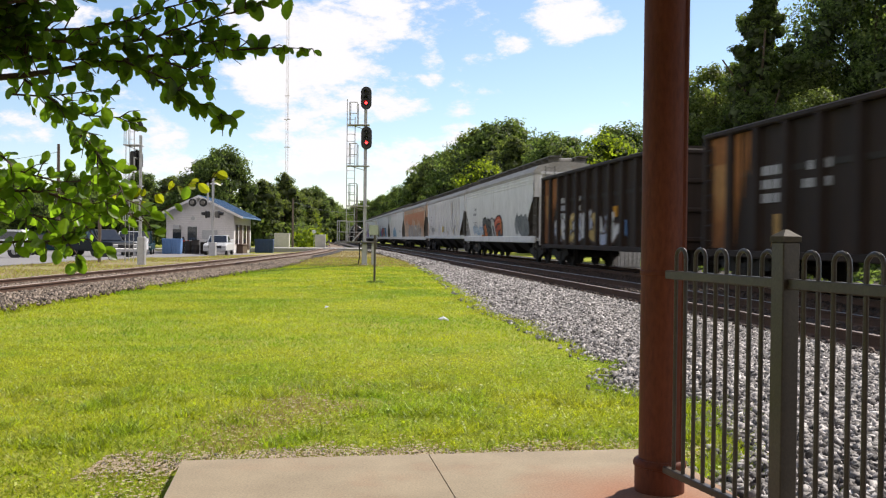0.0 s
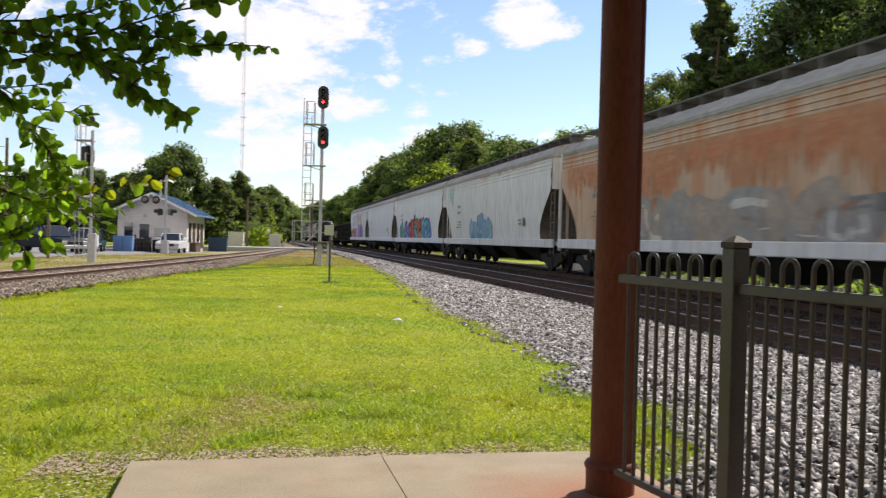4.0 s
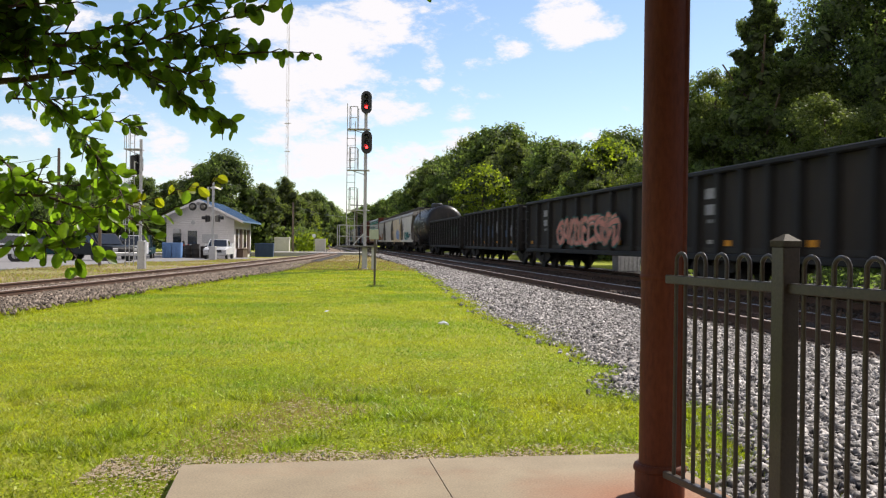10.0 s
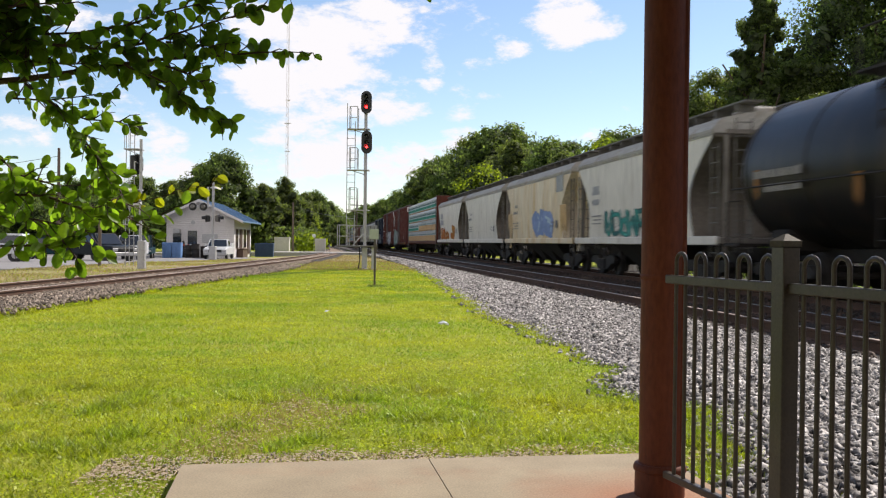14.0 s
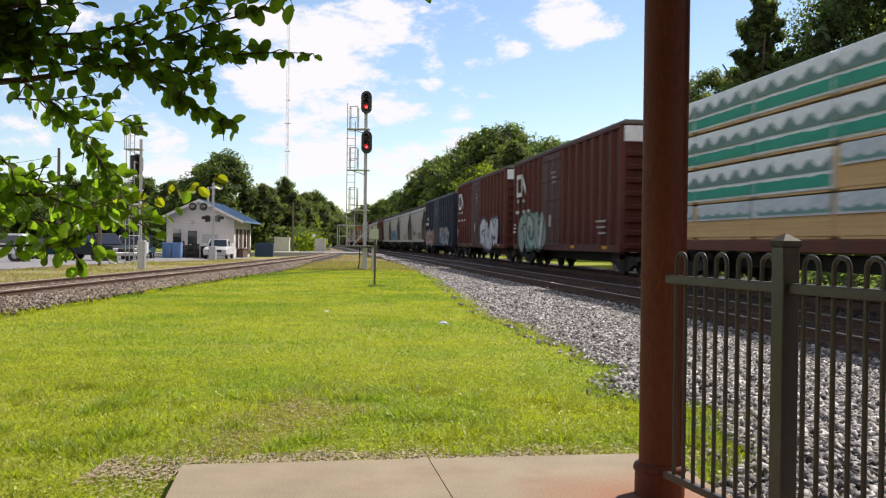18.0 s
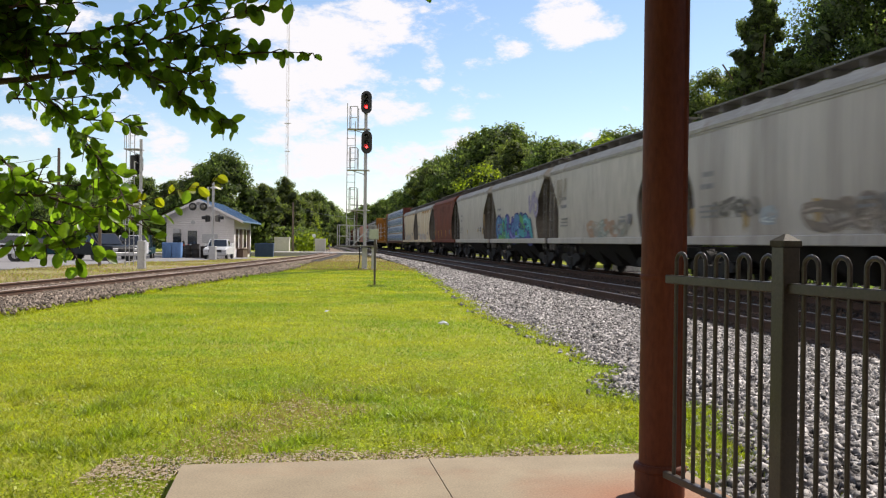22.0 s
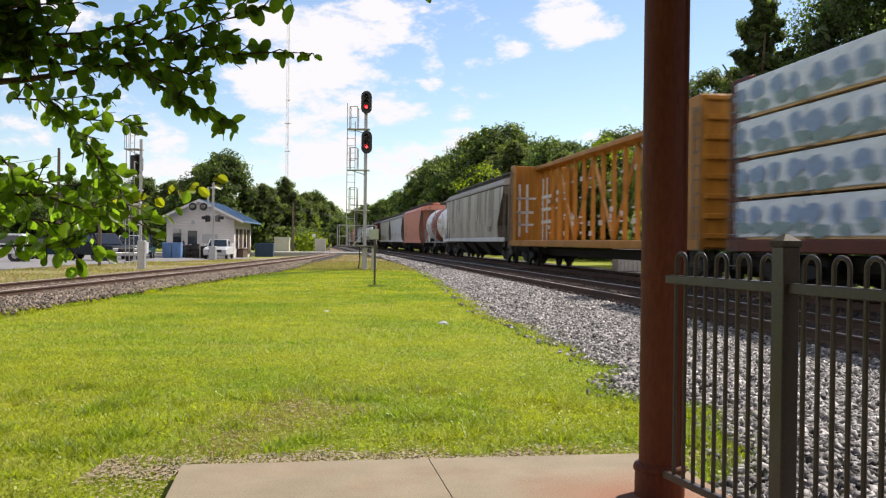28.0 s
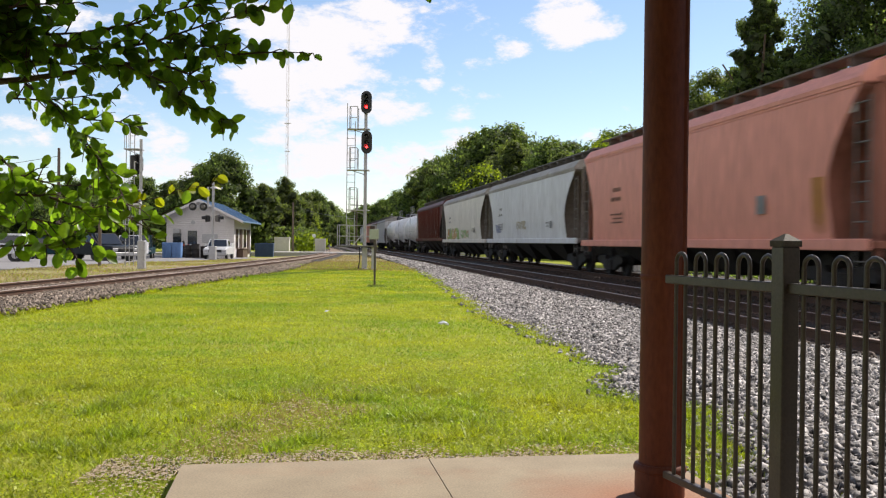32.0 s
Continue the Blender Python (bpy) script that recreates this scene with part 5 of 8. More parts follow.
            stencils(c, rng, -0.2, 3.6, PALE, 3, 0.6, -HALF - 0.1, 0.2, 0.07)
        elif k in (22, 23, 24, 25, 27, 28):
            m = {22: P_STREAK, 23: P_BEIGE, 24: P_BEIGE, 25: P_BEIGE, 27: P_YCREAM, 28: P_YCREAM}[k]
            c = hopper(B, 4.55, m, {22: "dusty beige covered hopper with grimy lower sides", 23: "dusty beige covered hopper with orange marks", 24: "pale covered hopper with blue and green graffiti", 25: "plain pale beige covered hopper",
                                       27: "yellowed cream covered hopper, rust under the eaves", 28: "yellowed cream covered hopper with faint purple marks"}[k], "soft")
            if k == 24:
                graffiti(c, 180, 4.3, -3.4, 1.25, 2.35, [(0.12, 0.26, 0.5), (0.14, 0.40, 0.14), (0.10, 0.42, 0.46), (0.15, 0.14, 0.42)], (0.07, 0.08, 0.26), letters=7, fat=0.36)
                graffiti(c, 181, 4.2, -3.6, 1.12, 1.5, [(0.22, 0.5, 0.12), (0.14, 0.44, 0.2)], None, letters=7, fat=0.5)
                graffiti(c, 182, -3.4, -4.8, 2.3, 3.4, [(0.4, 0.36, 0.52), (0.46, 0.42, 0.56)], (0.3, 0.26, 0.42), letters=2, fat=0.26, edge=0.04)
            if k == 22:
                graffiti(c, 183, 3.2, 0.9, 1.7, 2.2, [(0.2, 0.19, 0.17), (0.24, 0.22, 0.2)], None, letters=4, fat=0.14)
                graffiti(c, 184, -1.0, -4.4, 1.35, 2.0, [(0.30, 0.25, 0.21), (0.25, 0.21, 0.18)], None, letters=4, fat=0.24)
                graffiti(c, 185, 0.8, 0.2, 1.5, 1.9, [(0.42, 0.46, 0.5)], None, letters=1)
                for yy in (-4.6, -1.6, 1.4, 4.4):
                    drips(c, 186 + int(yy), yy, yy + 0.2, 2.0, 0.4, 0.7, (0.5, 0.34, 0.14))
            if k == 23:
                graffiti(c, 187, 0.6, -3.6, 1.3, 1.85, [(0.52, 0.36, 0.26), (0.44, 0.42, 0.36), (0.36, 0.4, 0.36)], None, letters=5, fat=0.3)
                drips(c, 188, 3.4, 5.2, 3.6, 0.3, 1.2, (0.40, 0.36, 0.30), label="grime running down the paint", name="grime_streak", gaps=0.4)
            if k in (27, 28):
                graffiti(c, 190 + k, 3.4, -2.0, 1.3, 1.8, [(0.64, 0.58, 0.46), (0.58, 0.58, 0.6), (0.66, 0.54, 0.46)], None, letters=6, fat=0.3)
                drips(c, 192 + k, -h + 0.4, h - 0.4, 3.86, 0.08, 0.6 if k == 27 else 0.2, (0.52, 0.3, 0.12), gaps=0.45, step=0.3)
            if k == 25:
                for yy in (-4.4, -2.8, 1.0):
                    drips(c, 200 + int(yy * 3), yy, yy + 0.18, 1.9, 0.25, 0.5, (0.55, 0.38, 0.15))
                drips(c, 208, -4.95, -4.75, 2.7, 0.9, 1.2, (0.5, 0.32, 0.14))
        elif k == 26:
            c = hopper(B, 4.6, P_OXIDE, "oxide-red covered hopper, dark with grime", "soft")
            for yy in (-4.4, -1.8, 0.6, 2.4, 4.4):
                drips(c, 211 + int(yy * 3), yy, yy + 0.22, 2.0, 0.4, 0.8, (0.5, 0.25, 0.05))
            drips(c, 219, -h + 0.6, h - 0.6, 3.8, 0.2, 1.6, (0.15, 0.043, 0.021), label="grime running down the paint", name="grime_streak", gaps=0.55, step=0.3)
        elif k == 29:
            c = centerbeam(B, 4.9, P_BROWN, "centerbeam flatcar loaded with pale blue wrapped lumber")
            lumber_load(c, B, 4.9, 4, WRAP_B, [(0.05, 0.0, 0.24), (-0.27, 0.0, 0.16)], rng)
        elif k == 30:
            c = centerbeam(B, 4.9, P_YELLOW, "empty orange-yellow centerbeam flatcar with open diagonal braces")
            for yy in np.linspace(-h + 1.0, h - 1.0, 17):
                for zz in (1.55, 1.9, 2.15, 2.4, 2.7, 3.05, 3.4, 3.75):
                    if rng.random() < 0.55:
                        plate(c, yy + rng.uniform(-0.12, 0.12), zz + rng.uniform(-0.06, 0.06), rng.uniform(0.16, 0.5), rng.choice((0.07, 0.1, 0.2)), (0.7, 0.68, 0.66), "load_mark", -0.12, "white load mark")
            for yy in (h - 1.6, h - 2.4):
                plate(c, yy, 2.7, 0.22, 3.0, WHITE, "marking", -0.26, "white painted bar")
            for zz in (2.1, 2.7, 3.3):
                plate(c, h - 2.3, zz, 1.9, 0.15, WHITE, "marking", -0.27, "white painted bar")
            for xx, zz, w, t in ((-1.12, 2.7, 0.12, 2.6), (-0.74, 2.8, 0.12, 2.4), (-0.8, 3.3, 1.0, 0.1), (-0.85, 2.6, 0.9, 0.12), (-0.8, 2.0, 0.8, 0.1)):
                part("marking", Form().box((xx, h - 0.21, zz), (w, 0.012, t)), spray(WHITE), c, "white painted bar on the bulkhead")
            plate(c, -h + 4.2, 2.4, 0.24, 1.8, WHITE, "marking", -0.26, "white painted bar")
        elif k == 31:
            c = hopper(B, 4.72, P_STREAK, "long weathered grey covered hopper", "steep", sill=P_GREY)
            for yy in (-7.5, -5.6, -2.6, 0.4, 3.4, 6.4):
                drips(c, 220 + int(yy), yy, yy + 0.25, 2.4, 0.4, 0.9, (0.5, 0.38, 0.16))
            drips(c, 229, -h + 0.6, h - 0.6, 4.0, 0.4, 2.2, (0.38, 0.345, 0.31), label="dark grime running down the paint", name="grime_streak", gaps=0.7, step=0.5)
        elif k == 32:
            c = tank_car(B, 3.98, P_TANKW, "white tank car with a dark red band round the middle", P_BAND, GALV)
            plate(c, -3.0, 2.75, 0.55, 0.34, (0.7, 0.5, 0.05), x=-1.495)
            stencils(c, rng, 3.3, 2.5, (0.42, 0.42, 0.44), 3, 1.8, -1.495, 0.2, 0.08)
            stencils(c, rng, 1.3, 2.7, (0.42, 0.42, 0.44), 6, 1.6, -1.495, 0.15, 0.05)
            stencils(c, rng, -5.0, 2.9, (0.7, 0.7, 0.71), 3, 1.2, -1.495, 0.2, 0.04)
            drips(c, 239, -h + 0.75, -h + 1.9, 2.3, 0.3, 0.8, (0.62, 0.52, 0.42), flat_side(-1.49), gaps=0.4)
            for yy, zz, hh in ((-3.9, 2.65, 0.5), (-5.1, 2.85, 0.9), (1.1, 2.8, 0.6)):
                drips(c, 230 + int(yy), yy, yy + 0.2, zz + hh / 2, hh * 0.7, hh, (0.70, 0.52, 0.3), flat_side(-1.49))
        elif k == 33:
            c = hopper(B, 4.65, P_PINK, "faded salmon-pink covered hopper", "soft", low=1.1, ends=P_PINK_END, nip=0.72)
            plate(c, -4.9, 1.95, 0.4, 0.4, (0.3, 0.3, 0.3), label="small dark placard")
            drips(c, 240, -h + 1.1, -h + 1.5, 2.4, 0.7, 1.1, (0.55, 0.25, 0.08))
            part("end_sheet", Form().box((0, -h - 0.02, 2.6), (2.7, 0.04, 2.6)).box((0, h + 0.02, 2.6), (2.7, 0.04, 2.6)), P_PINK_END, c, "darker salmon-pink end sheet")
            plate(c, -h + 0.4, 3.7, 0.4, 0.4, (0.75, 0.72, 0.7), label="small white placard", x=-1.5)
        elif k in (34, 35):
            c = hopper(B, 4.5, P_GREY if k == 34 else P_CREAM, "pale grey covered hopper with small stencils" if k == 34 else "pale cream covered hopper with orange and green graffiti", "soft")
            if k == 35:
                graffiti(c, 250, 6.5, 1.0, 1.3, 2.0, [(0.62, 0.34, 0.16), (0.36, 0.52, 0.2), (0.5, 0.45, 0.3)], None, letters=5, fat=0.4)
                graffiti(c, 251, 0.0, -3.0, 1.4, 1.9, [(0.4, 0.55, 0.3), (0.66, 0.5, 0.36)], None, letters=3, fat=0.3)
            else:
                graffiti(c, 252, 6.4, 5.2, 1.6, 2.0, [(0.35, 0.37, 0.5)], None, letters=2, fat=0.3)
                graffiti(c, 253, 1.2, -0.6, 1.7, 2.1, [(0.55, 0.5, 0.4)], None, letters=3, fat=0.2)
        elif k == 36:
            c = hopper(B, 4.6, P_BROWN, "dark brown covered hopper", "flat")
        elif k in (37, 38, 39):
            c = tank_car(B, 4.0, P_TANKW if k != 38 else P_GREY, "short grey-white tank car", None, GALV)
        else:
            m, lab = ((P_PINK, "faded red covered hopper"), (P_GREY, "light grey covered hopper"), (P_BROWN, "dark red covered hopper"))[k % 3]
            c = hopper(B, 4.55, m, lab)
        if c.name.startswith("covered"):
            bays = 4.0 if B > 15 else 2.6
            dark = (0.30, 0.30, 0.31) if k not in (26, 33, 36) else (0.26, 0.14, 0.10)
            stencils(c, rng, h - bays, 2.75, dark, 1, 0.8, gap=0.24, tall=0.13)
            stencils(c, rng, h - bays, 2.45, dark, 1, 0.95, gap=0.24, tall=0.13)
            stencils(c, rng, h - bays - 0.2, 2.0, dark, 3, 1.2, gap=0.13, tall=0.05)
            if k not in (2, 6, 24, 33):
                plate(c, -h + bays - 0.6, 1.85, 0.3, 0.3, (0.22, 0.22, 0.23), label="small dark placard")
                stencils(c, rng, -h + bays - 0.2, 1.9, dark, 2, 0.5, gap=0.14, tall=0.06)
        TRAIN.append((c, (near + far) / 2))


def logo(car, y, z, x=-HALF - 0.1):
    """A heavy white hollow block and a wedge beside it, drawn as plain shapes."""
    f = Form()
    for dy, dz, w, h in ((0.05, 0.42, 1.14, 0.2), (0.05, -0.42, 1.14, 0.2), (0.52, 0.0, 0.2, 0.64), (-0.42, 0.0, 0.2, 0.64)):
        f.add([(x, y + dy - w / 2, z + dz - h / 2), (x, y + dy + w / 2, z + dz - h / 2), (x, y + dy + w / 2, z + dz + h / 2), (x, y + dy - w / 2, z + dz + h / 2)], [(0, 1, 2, 3)])
    f.add([(x, y - 0.6, z + 0.5), (x, y - 0.6, z + 0.1), (x, y - 1.3, z - 0.5), (x, y - 1.3, z - 0.1)], [(0, 1, 2, 3)])
    part("emblem", f, spray(WHITE), car, "white painted emblem")


build_train()


# ---- station platform ----
slab_turn = 9.0
sl = Matrix.Rotation(radians(slab_turn), 4, "Z")
sax = sl @ Vector((1, 0, 0))
say = sl @ Vector((0, 1, 0))
CORNER = Vector((-1.38, 4.945, 0))
slab = thing("pavement", "pale tan concrete platform slab with scored joints", "pavement", kind="structure")


def slab_piece(u0, u1, v0, v1):
    f = Form()
    g = 0.0012
    c = [(u0 + g, v0 + g), (u1 - g, v0 + g), (u1 - g, v1 - g), (u0 + g, v1 - g)]
    top = [CORNER + sax * u + say * v for u, v in c]
    ins = [CORNER + sax * (u + (0.002 if u < (u0 + u1) / 2 else -0.002)) + say * (v + (0.002 if v < (v0 + v1) / 2 else -0.002)) for u, v in c]
    f.loft([[(p.x, p.y, -0.16) for p in top], [(p.x, p.y, -0.003) for p in top], [(p.x, p.y, 0.0) for p in ins]])
    part("concrete_panel", f, CONCRETE, slab)


for u0, u1 in ((0.0, 1.33), (1.33, 2.66)):
    for v1 in (0.0, -1.9, -3.8, -5.7, -7.6):
        slab_piece(u0, u1, v1 - 1.9, v1)
part("slab_base", Form().loft([[tuple(CORNER + sax * u + say * v + Vector((0, 0, z))) for u, v in ((0.01, -9.49), (2.65, -9.49), (2.65, -0.01), (0.01, -0.01))] for z in (-0.2, -0.006)]), CONCRETE, slab)

# round pillar of the canopy, with a jointed sleeve at the foot
pil = thing("canopy_pillar", "round rust-red painted steel pillar with a collar", "pillar", pose(1.055, 4.46, 0))
part("shaft", Form().lathe([(0.1, 0.14), (0.1, 1.05), (0.1, 3.2)], 40), PILLAR, pil, smooth=True)
part("collar", Form().lathe([(0.101, 1.035), (0.105, 1.04), (0.105, 1.055), (0.101, 1.06)], 40), PILLAR, pil, smooth=True)
part("foot_sleeve", Form().lathe([(0.118, 0.0), (0.118, 0.125), (0.112, 0.15), (0.1, 0.16)], 40), PILLAR, pil, smooth=True)
part("sleeve_ring", Form().lathe([(0.118, 0.118), (0.125, 0.122), (0.126, 0.136), (0.12, 0.148), (0.112, 0.155)], 40), PILLAR, pil, smooth=True)
part("conduit", Form().box((0.086, -0.03, 1.66), (0.036, 0.06, 3.08), 0.01), PILLAR, pil)

# canopy and station wall behind the camera
can = thing("station_canopy", "flat dark timber canopy roof over the platform", "canopy")
part("roof_slab", Form().box((0, 0, 3.28), (6.6, 8.6, 0.16), 0.02), material("dark_soffit", (0.16, 0.11, 0.08), rough=0.8), can, at=pose(-0.3, -0.05, 0, 0, 0, 9))
for x, y in ((1.9, -1.0), (-3.4, 3.5), (-2.6, -1.2)):
    part("post", Form().lathe([(0.1, 0.0), (0.1, 3.2)], 24, (x, y, 0)), PILLAR, can, smooth=True)
tagged(new("wall_station", Form().box((-0.3, -4.2, 1.7), (8.0, 0.3, 3.8)).mesh("wall_station", material("tan_brick", (0.32, 0.2, 0.14), rough=0.9, scale=5))), "brown brick wall of the station behind the platform", "wall", kind="structure")

# fence: hairpin pickets through two rails between square posts
FX0, FTAN = 2.373, -0.305
fdir = Vector((FTAN, 1, 0)).normalized()


def fence_at(y):
    return Vector((FX0 + FTAN * y, y, 0))


fence = thing("fence", "olive-grey steel hairpin picket fence on the platform edge", "fence")
fturn = math.degrees(math.atan(-FTAN))
post_ys = [3.52, 2.60, 1.66, 0.72, -0.22]
for y in post_ys:
    p = fence_at(y)
    ps = part("post", Form().box((0, 0, 0.585), (0.074, 0.074, 1.23), 0.004), FENCE, fence, at=pose(p.x, p.y, 0, 0, 0, fturn))
    part("post_cap", Form().loft([[(-0.041, -0.041, 1.20), (0.041, -0.041, 1.20), (0.041, 0.041, 1.20), (-0.041, 0.041, 1.20)], [(-0.041, -0.041, 1.222), (0.041, -0.041, 1.222), (0.041, 0.041, 1.222), (-0.041, 0.041, 1.222)],
                                  [(-0.006, -0.006, 1.248), (0.006, -0.006, 1.248), (0.006, 0.006, 1.248), (-0.006, 0.006, 1.248)]]), FENCE_CAP, ps)
    part("base_plate", Form().box((0, 0, 0.008), (0.15, 0.15, 0.016), 0.003), FENCE, ps)
seg = [4.36] + post_ys
hair = Form()
gap = 0.079
arc = [(math.cos(a) * gap / 2, math.sin(a) * gap / 2) for a in np.linspace(math.pi, 0, 9)]
hair.tube([(0, -gap / 2, 0.112)] + [(0, u, 1.125 + w) for u, w in arc] + [(0, gap / 2, 0.112)], 0.0095, 8)
hairpin = hair.mesh("hairpin_picket", FENCE, True)
for a, b in zip(seg[:-1], seg[1:]):
    pa, pb = fence_at(a), fence_at(b)
    d = (pa - pb).length
    off = 0.0 if a == seg[0] else 0.04
    mid = (pa + pb) / 2
    for z, h, w in ((1.043, 0.04, 0.034), (0.132, 0.032, 0.034)):
        r = part("fence_rail", Form().box((0, 0, 0), (w, d - 0.06, h), 0.004), FENCE, fence, at=pose(mid.x, mid.y, z, 0, 0, fturn))
    n = int((d - 0.04) / (2 * gap))
    first = d / 2 - (d - (2 * n - 1) * gap) / 2 - gap / 2
    for i in range(n):
        q = mid + fdir * (first - i * 2 * gap + (-0.02 if a == seg[0] else 0.018))
        part("hairpin_picket", hairpin, None, fence, at=pose(q.x, q.y, 0, 0, 0, fturn))


# ---- signals ----
CAR_WHITE = material("white_car_enamel", (0.72, 0.73, 0.74), (0.68, 0.69, 0.70), rough=0.25, scale=2, fine=10, bump=0)
CAR_DARK = material("dark_car_enamel", (0.012, 0.016, 0.02), (0.016, 0.02, 0.024), spec=0.1, rough=0.5, scale=2, fine=10, bump=0)
def signal_head(parent, x, z, lit, r=0.24):
    """Tall black backboard with two hooded lenses."""
    n = 12
    out = [(r * math.cos(a), 0.27 + r * math.sin(a)) for a in np.linspace(0, math.pi, n)] + [(r * math.cos(a), -0.27 + r * math.sin(a)) for a in np.linspace(math.pi, 2 * math.pi, n)]
    back = part("backboard", Form().prism(out, -0.03, 0.03), BLACK, parent, "black oval signal backboard", at=pose(x, -0.22, z))
    part("housing", Form().box((0, 0.13, 0), (0.3, 0.22, 0.78), 0.04), BLACK, back)
    for dz, on in ((0.26, False), (0.0, False), (-0.22, lit)):
        hd = Form()
        m = 16
        rows = [[(rr * math.cos(a), yy + (0.1 if yy < 0 and math.sin(a) < -0.2 else 0), dz + rr * math.sin(a)) for a in np.linspace(0, 2 * math.pi, m, endpoint=False)] for rr, yy in ((0.09, -0.03), (0.105, -0.03), (0.105, -0.24), (0.095, -0.24), (0.09, -0.04))]
        hd.loft(rows, caps=False)
        part("hood", hd, BLACK, back)
        part("lens", Form().lathe([(0.06, -0.045), (0.05, -0.06), (0.02, -0.068)], 16, (0, 0, dz), "y"), RED_LAMP if on else GLASS_DARK, back, "glowing red lens" if on else "")


def signal(at, heights, top, base_platform, ladder_side, label):
    s = thing("railway_signal", label, "signal", at)
    part("mast", Form().tube([(0, 0, 0), (0, 0, top)], 0.075, 14), GALV, s, smooth=True)
    part("base", Form().lathe([(0.2, 0.0), (0.2, 0.04), (0.1, 0.06), (0.09, 0.5)], 16), GALV, s)
    la = Form()
    x0 = ladder_side
    for dx in (-0.18, 0.18):
        la.tube([(x0 + dx, 0.05, base_platform or 0.1), (x0 + dx, 0.05, top + (0.1 if dx < 0 else -0.7))], 0.02, 6)
    for z in np.arange((base_platform or 0.1) + 0.3, top - 0.7, 0.33):
        la.tube([(x0 - 0.18, 0.05, z), (x0 + 0.18, 0.05, z)], 0.012, 6)
    part("ladder", la, GALV, s)
    for z in heights:
        zb = z - 0.72
        cage = part("platform", Form().box((x0 / 2, 0.05, zb), (abs(x0) + 0.35, 0.5, 0.04)), GALV, s)
        part("strut", Form().tube([(x0, 0.05, zb), (0, 0.0, zb - 0.2)], 0.02, 6), GALV, cage)
        for dx in (-0.05, 0.3):
            for dy in (-0.2, 0.3):
                part("stanchion", Form().tube([(x0 + dx, dy, zb), (x0 + dx, dy, zb + 1.0)], 0.02, 6), GALV, cage)
        for dz in (0.5, 1.0):
            part("guard_rail", Form().tube([(x0 + 0.3, -0.2, zb + dz), (x0 - 0.05, -0.2, zb + dz), (x0 - 0.05, 0.3, zb + dz)], 0.018, 6), GALV, cage)
    return s


sg = signal(pose(-3.54, 41.97, -0.06), [7.05, 5.2, 3.4], 7.4, 1.0, -0.66, "grey steel signal mast with two red-lit black heads and ladder cages")
signal_head(sg, 0.03, 7.46 + 0.06, True)
signal_head(sg, 0.06, 5.67 + 0.06, True)
deck = Form().box((-0.35, 0.1, 1.05), (1.75, 0.9, 0.07), 0.01)
part("deck", deck, GALV_DARK, sg)
dk = Form()
for x in (-1.2, -0.75, 0.5):
    dk.tube([(x, -0.3, 1.05), (x, -0.3, 2.0)], 0.02, 6)
    dk.tube([(x, 0.5, 1.05), (x, 0.5, 2.0)], 0.02, 6)
for z in (1.5, 2.0):
    dk.tube([(-1.2, -0.3, z), (-0.75, -0.3, z)], 0.02, 6)
    dk.tube([(-1.2, 0.5, z), (0.5, 0.5, z)], 0.02, 6)
dk.tube([(-0.55, -0.3, 1.05), (-0.05, -0.2, 1.6)], 0.025, 6)
part("deck_rail", dk, GALV, sg)
part("pedestal", Form().box((0, 0.02, 0.5), (0.23, 0.23, 1.0), 0.015), GALV, sg)
part("deck_leg", Form().tube([(-0.3, 0.1, 0.0), (-0.22, 0.1, 0.4), (-0.25, 0.1, 1.05)], 0.03, 6), DARK, sg)
part("junction_box", Form().box((0.43, -0.1, 0.52), (0.21, 0.2, 1.04), 0.02), GALV, sg, "tall grey equipment box")

# lattice signal by the side track: mast and ladder carry three heads turned away
ls = thing("railway_signal", "grey lattice signal mast with dark heads seen from behind", "signal", pose(-12.47, 38.26, -0.06))
part("mast", Form().tube([(0, 0, 0), (0, 0, 5.36)], 0.062, 14), GALV, ls, smooth=True)
part("base", Form().lathe([(0.17, 0.0), (0.17, 0.04), (0.09, 0.06), (0.085, 0.45)], 16), GALV, ls)
for lx, top in ((-0.61, 5.88), (-0.45, 5.84), (-0.27, 5.84)):
    part("ladder_rail", Form().tube([(lx, 0.0, 0.15), (lx, 0.0, top)], 0.017, 6), GALV, ls)
rungs = Form()
for z in np.arange(0.4, 5.8, 0.3):
    rungs.tube([(-0.45, 0.0, z), (-0.27, 0.0, z)], 0.011, 6)
part("rungs", rungs, GALV, ls)
for z in (4.95, 3.28, 1.85):
    pf = part("platform", Form().box((-0.33, 0.1, z), (0.66, 0.6, 0.045), 0.008), GALV, ls)
    for lx, ly in ((-0.63, -0.17), (-0.63, 0.37)):
        part("stanchion", Form().tube([(lx, ly, z), (lx, ly, z + 0.95)], 0.014, 6), GALV, pf)
    part("guard_rail", Form().tube([(-0.63, -0.17, z + 0.95), (-0.63, 0.37, z + 0.95)], 0.014, 6), GALV, pf)
    part("strut", Form().tube([(-0.6, 0.0, z), (0.0, 0.0, z - 0.25)], 0.016, 6), GALV, pf)
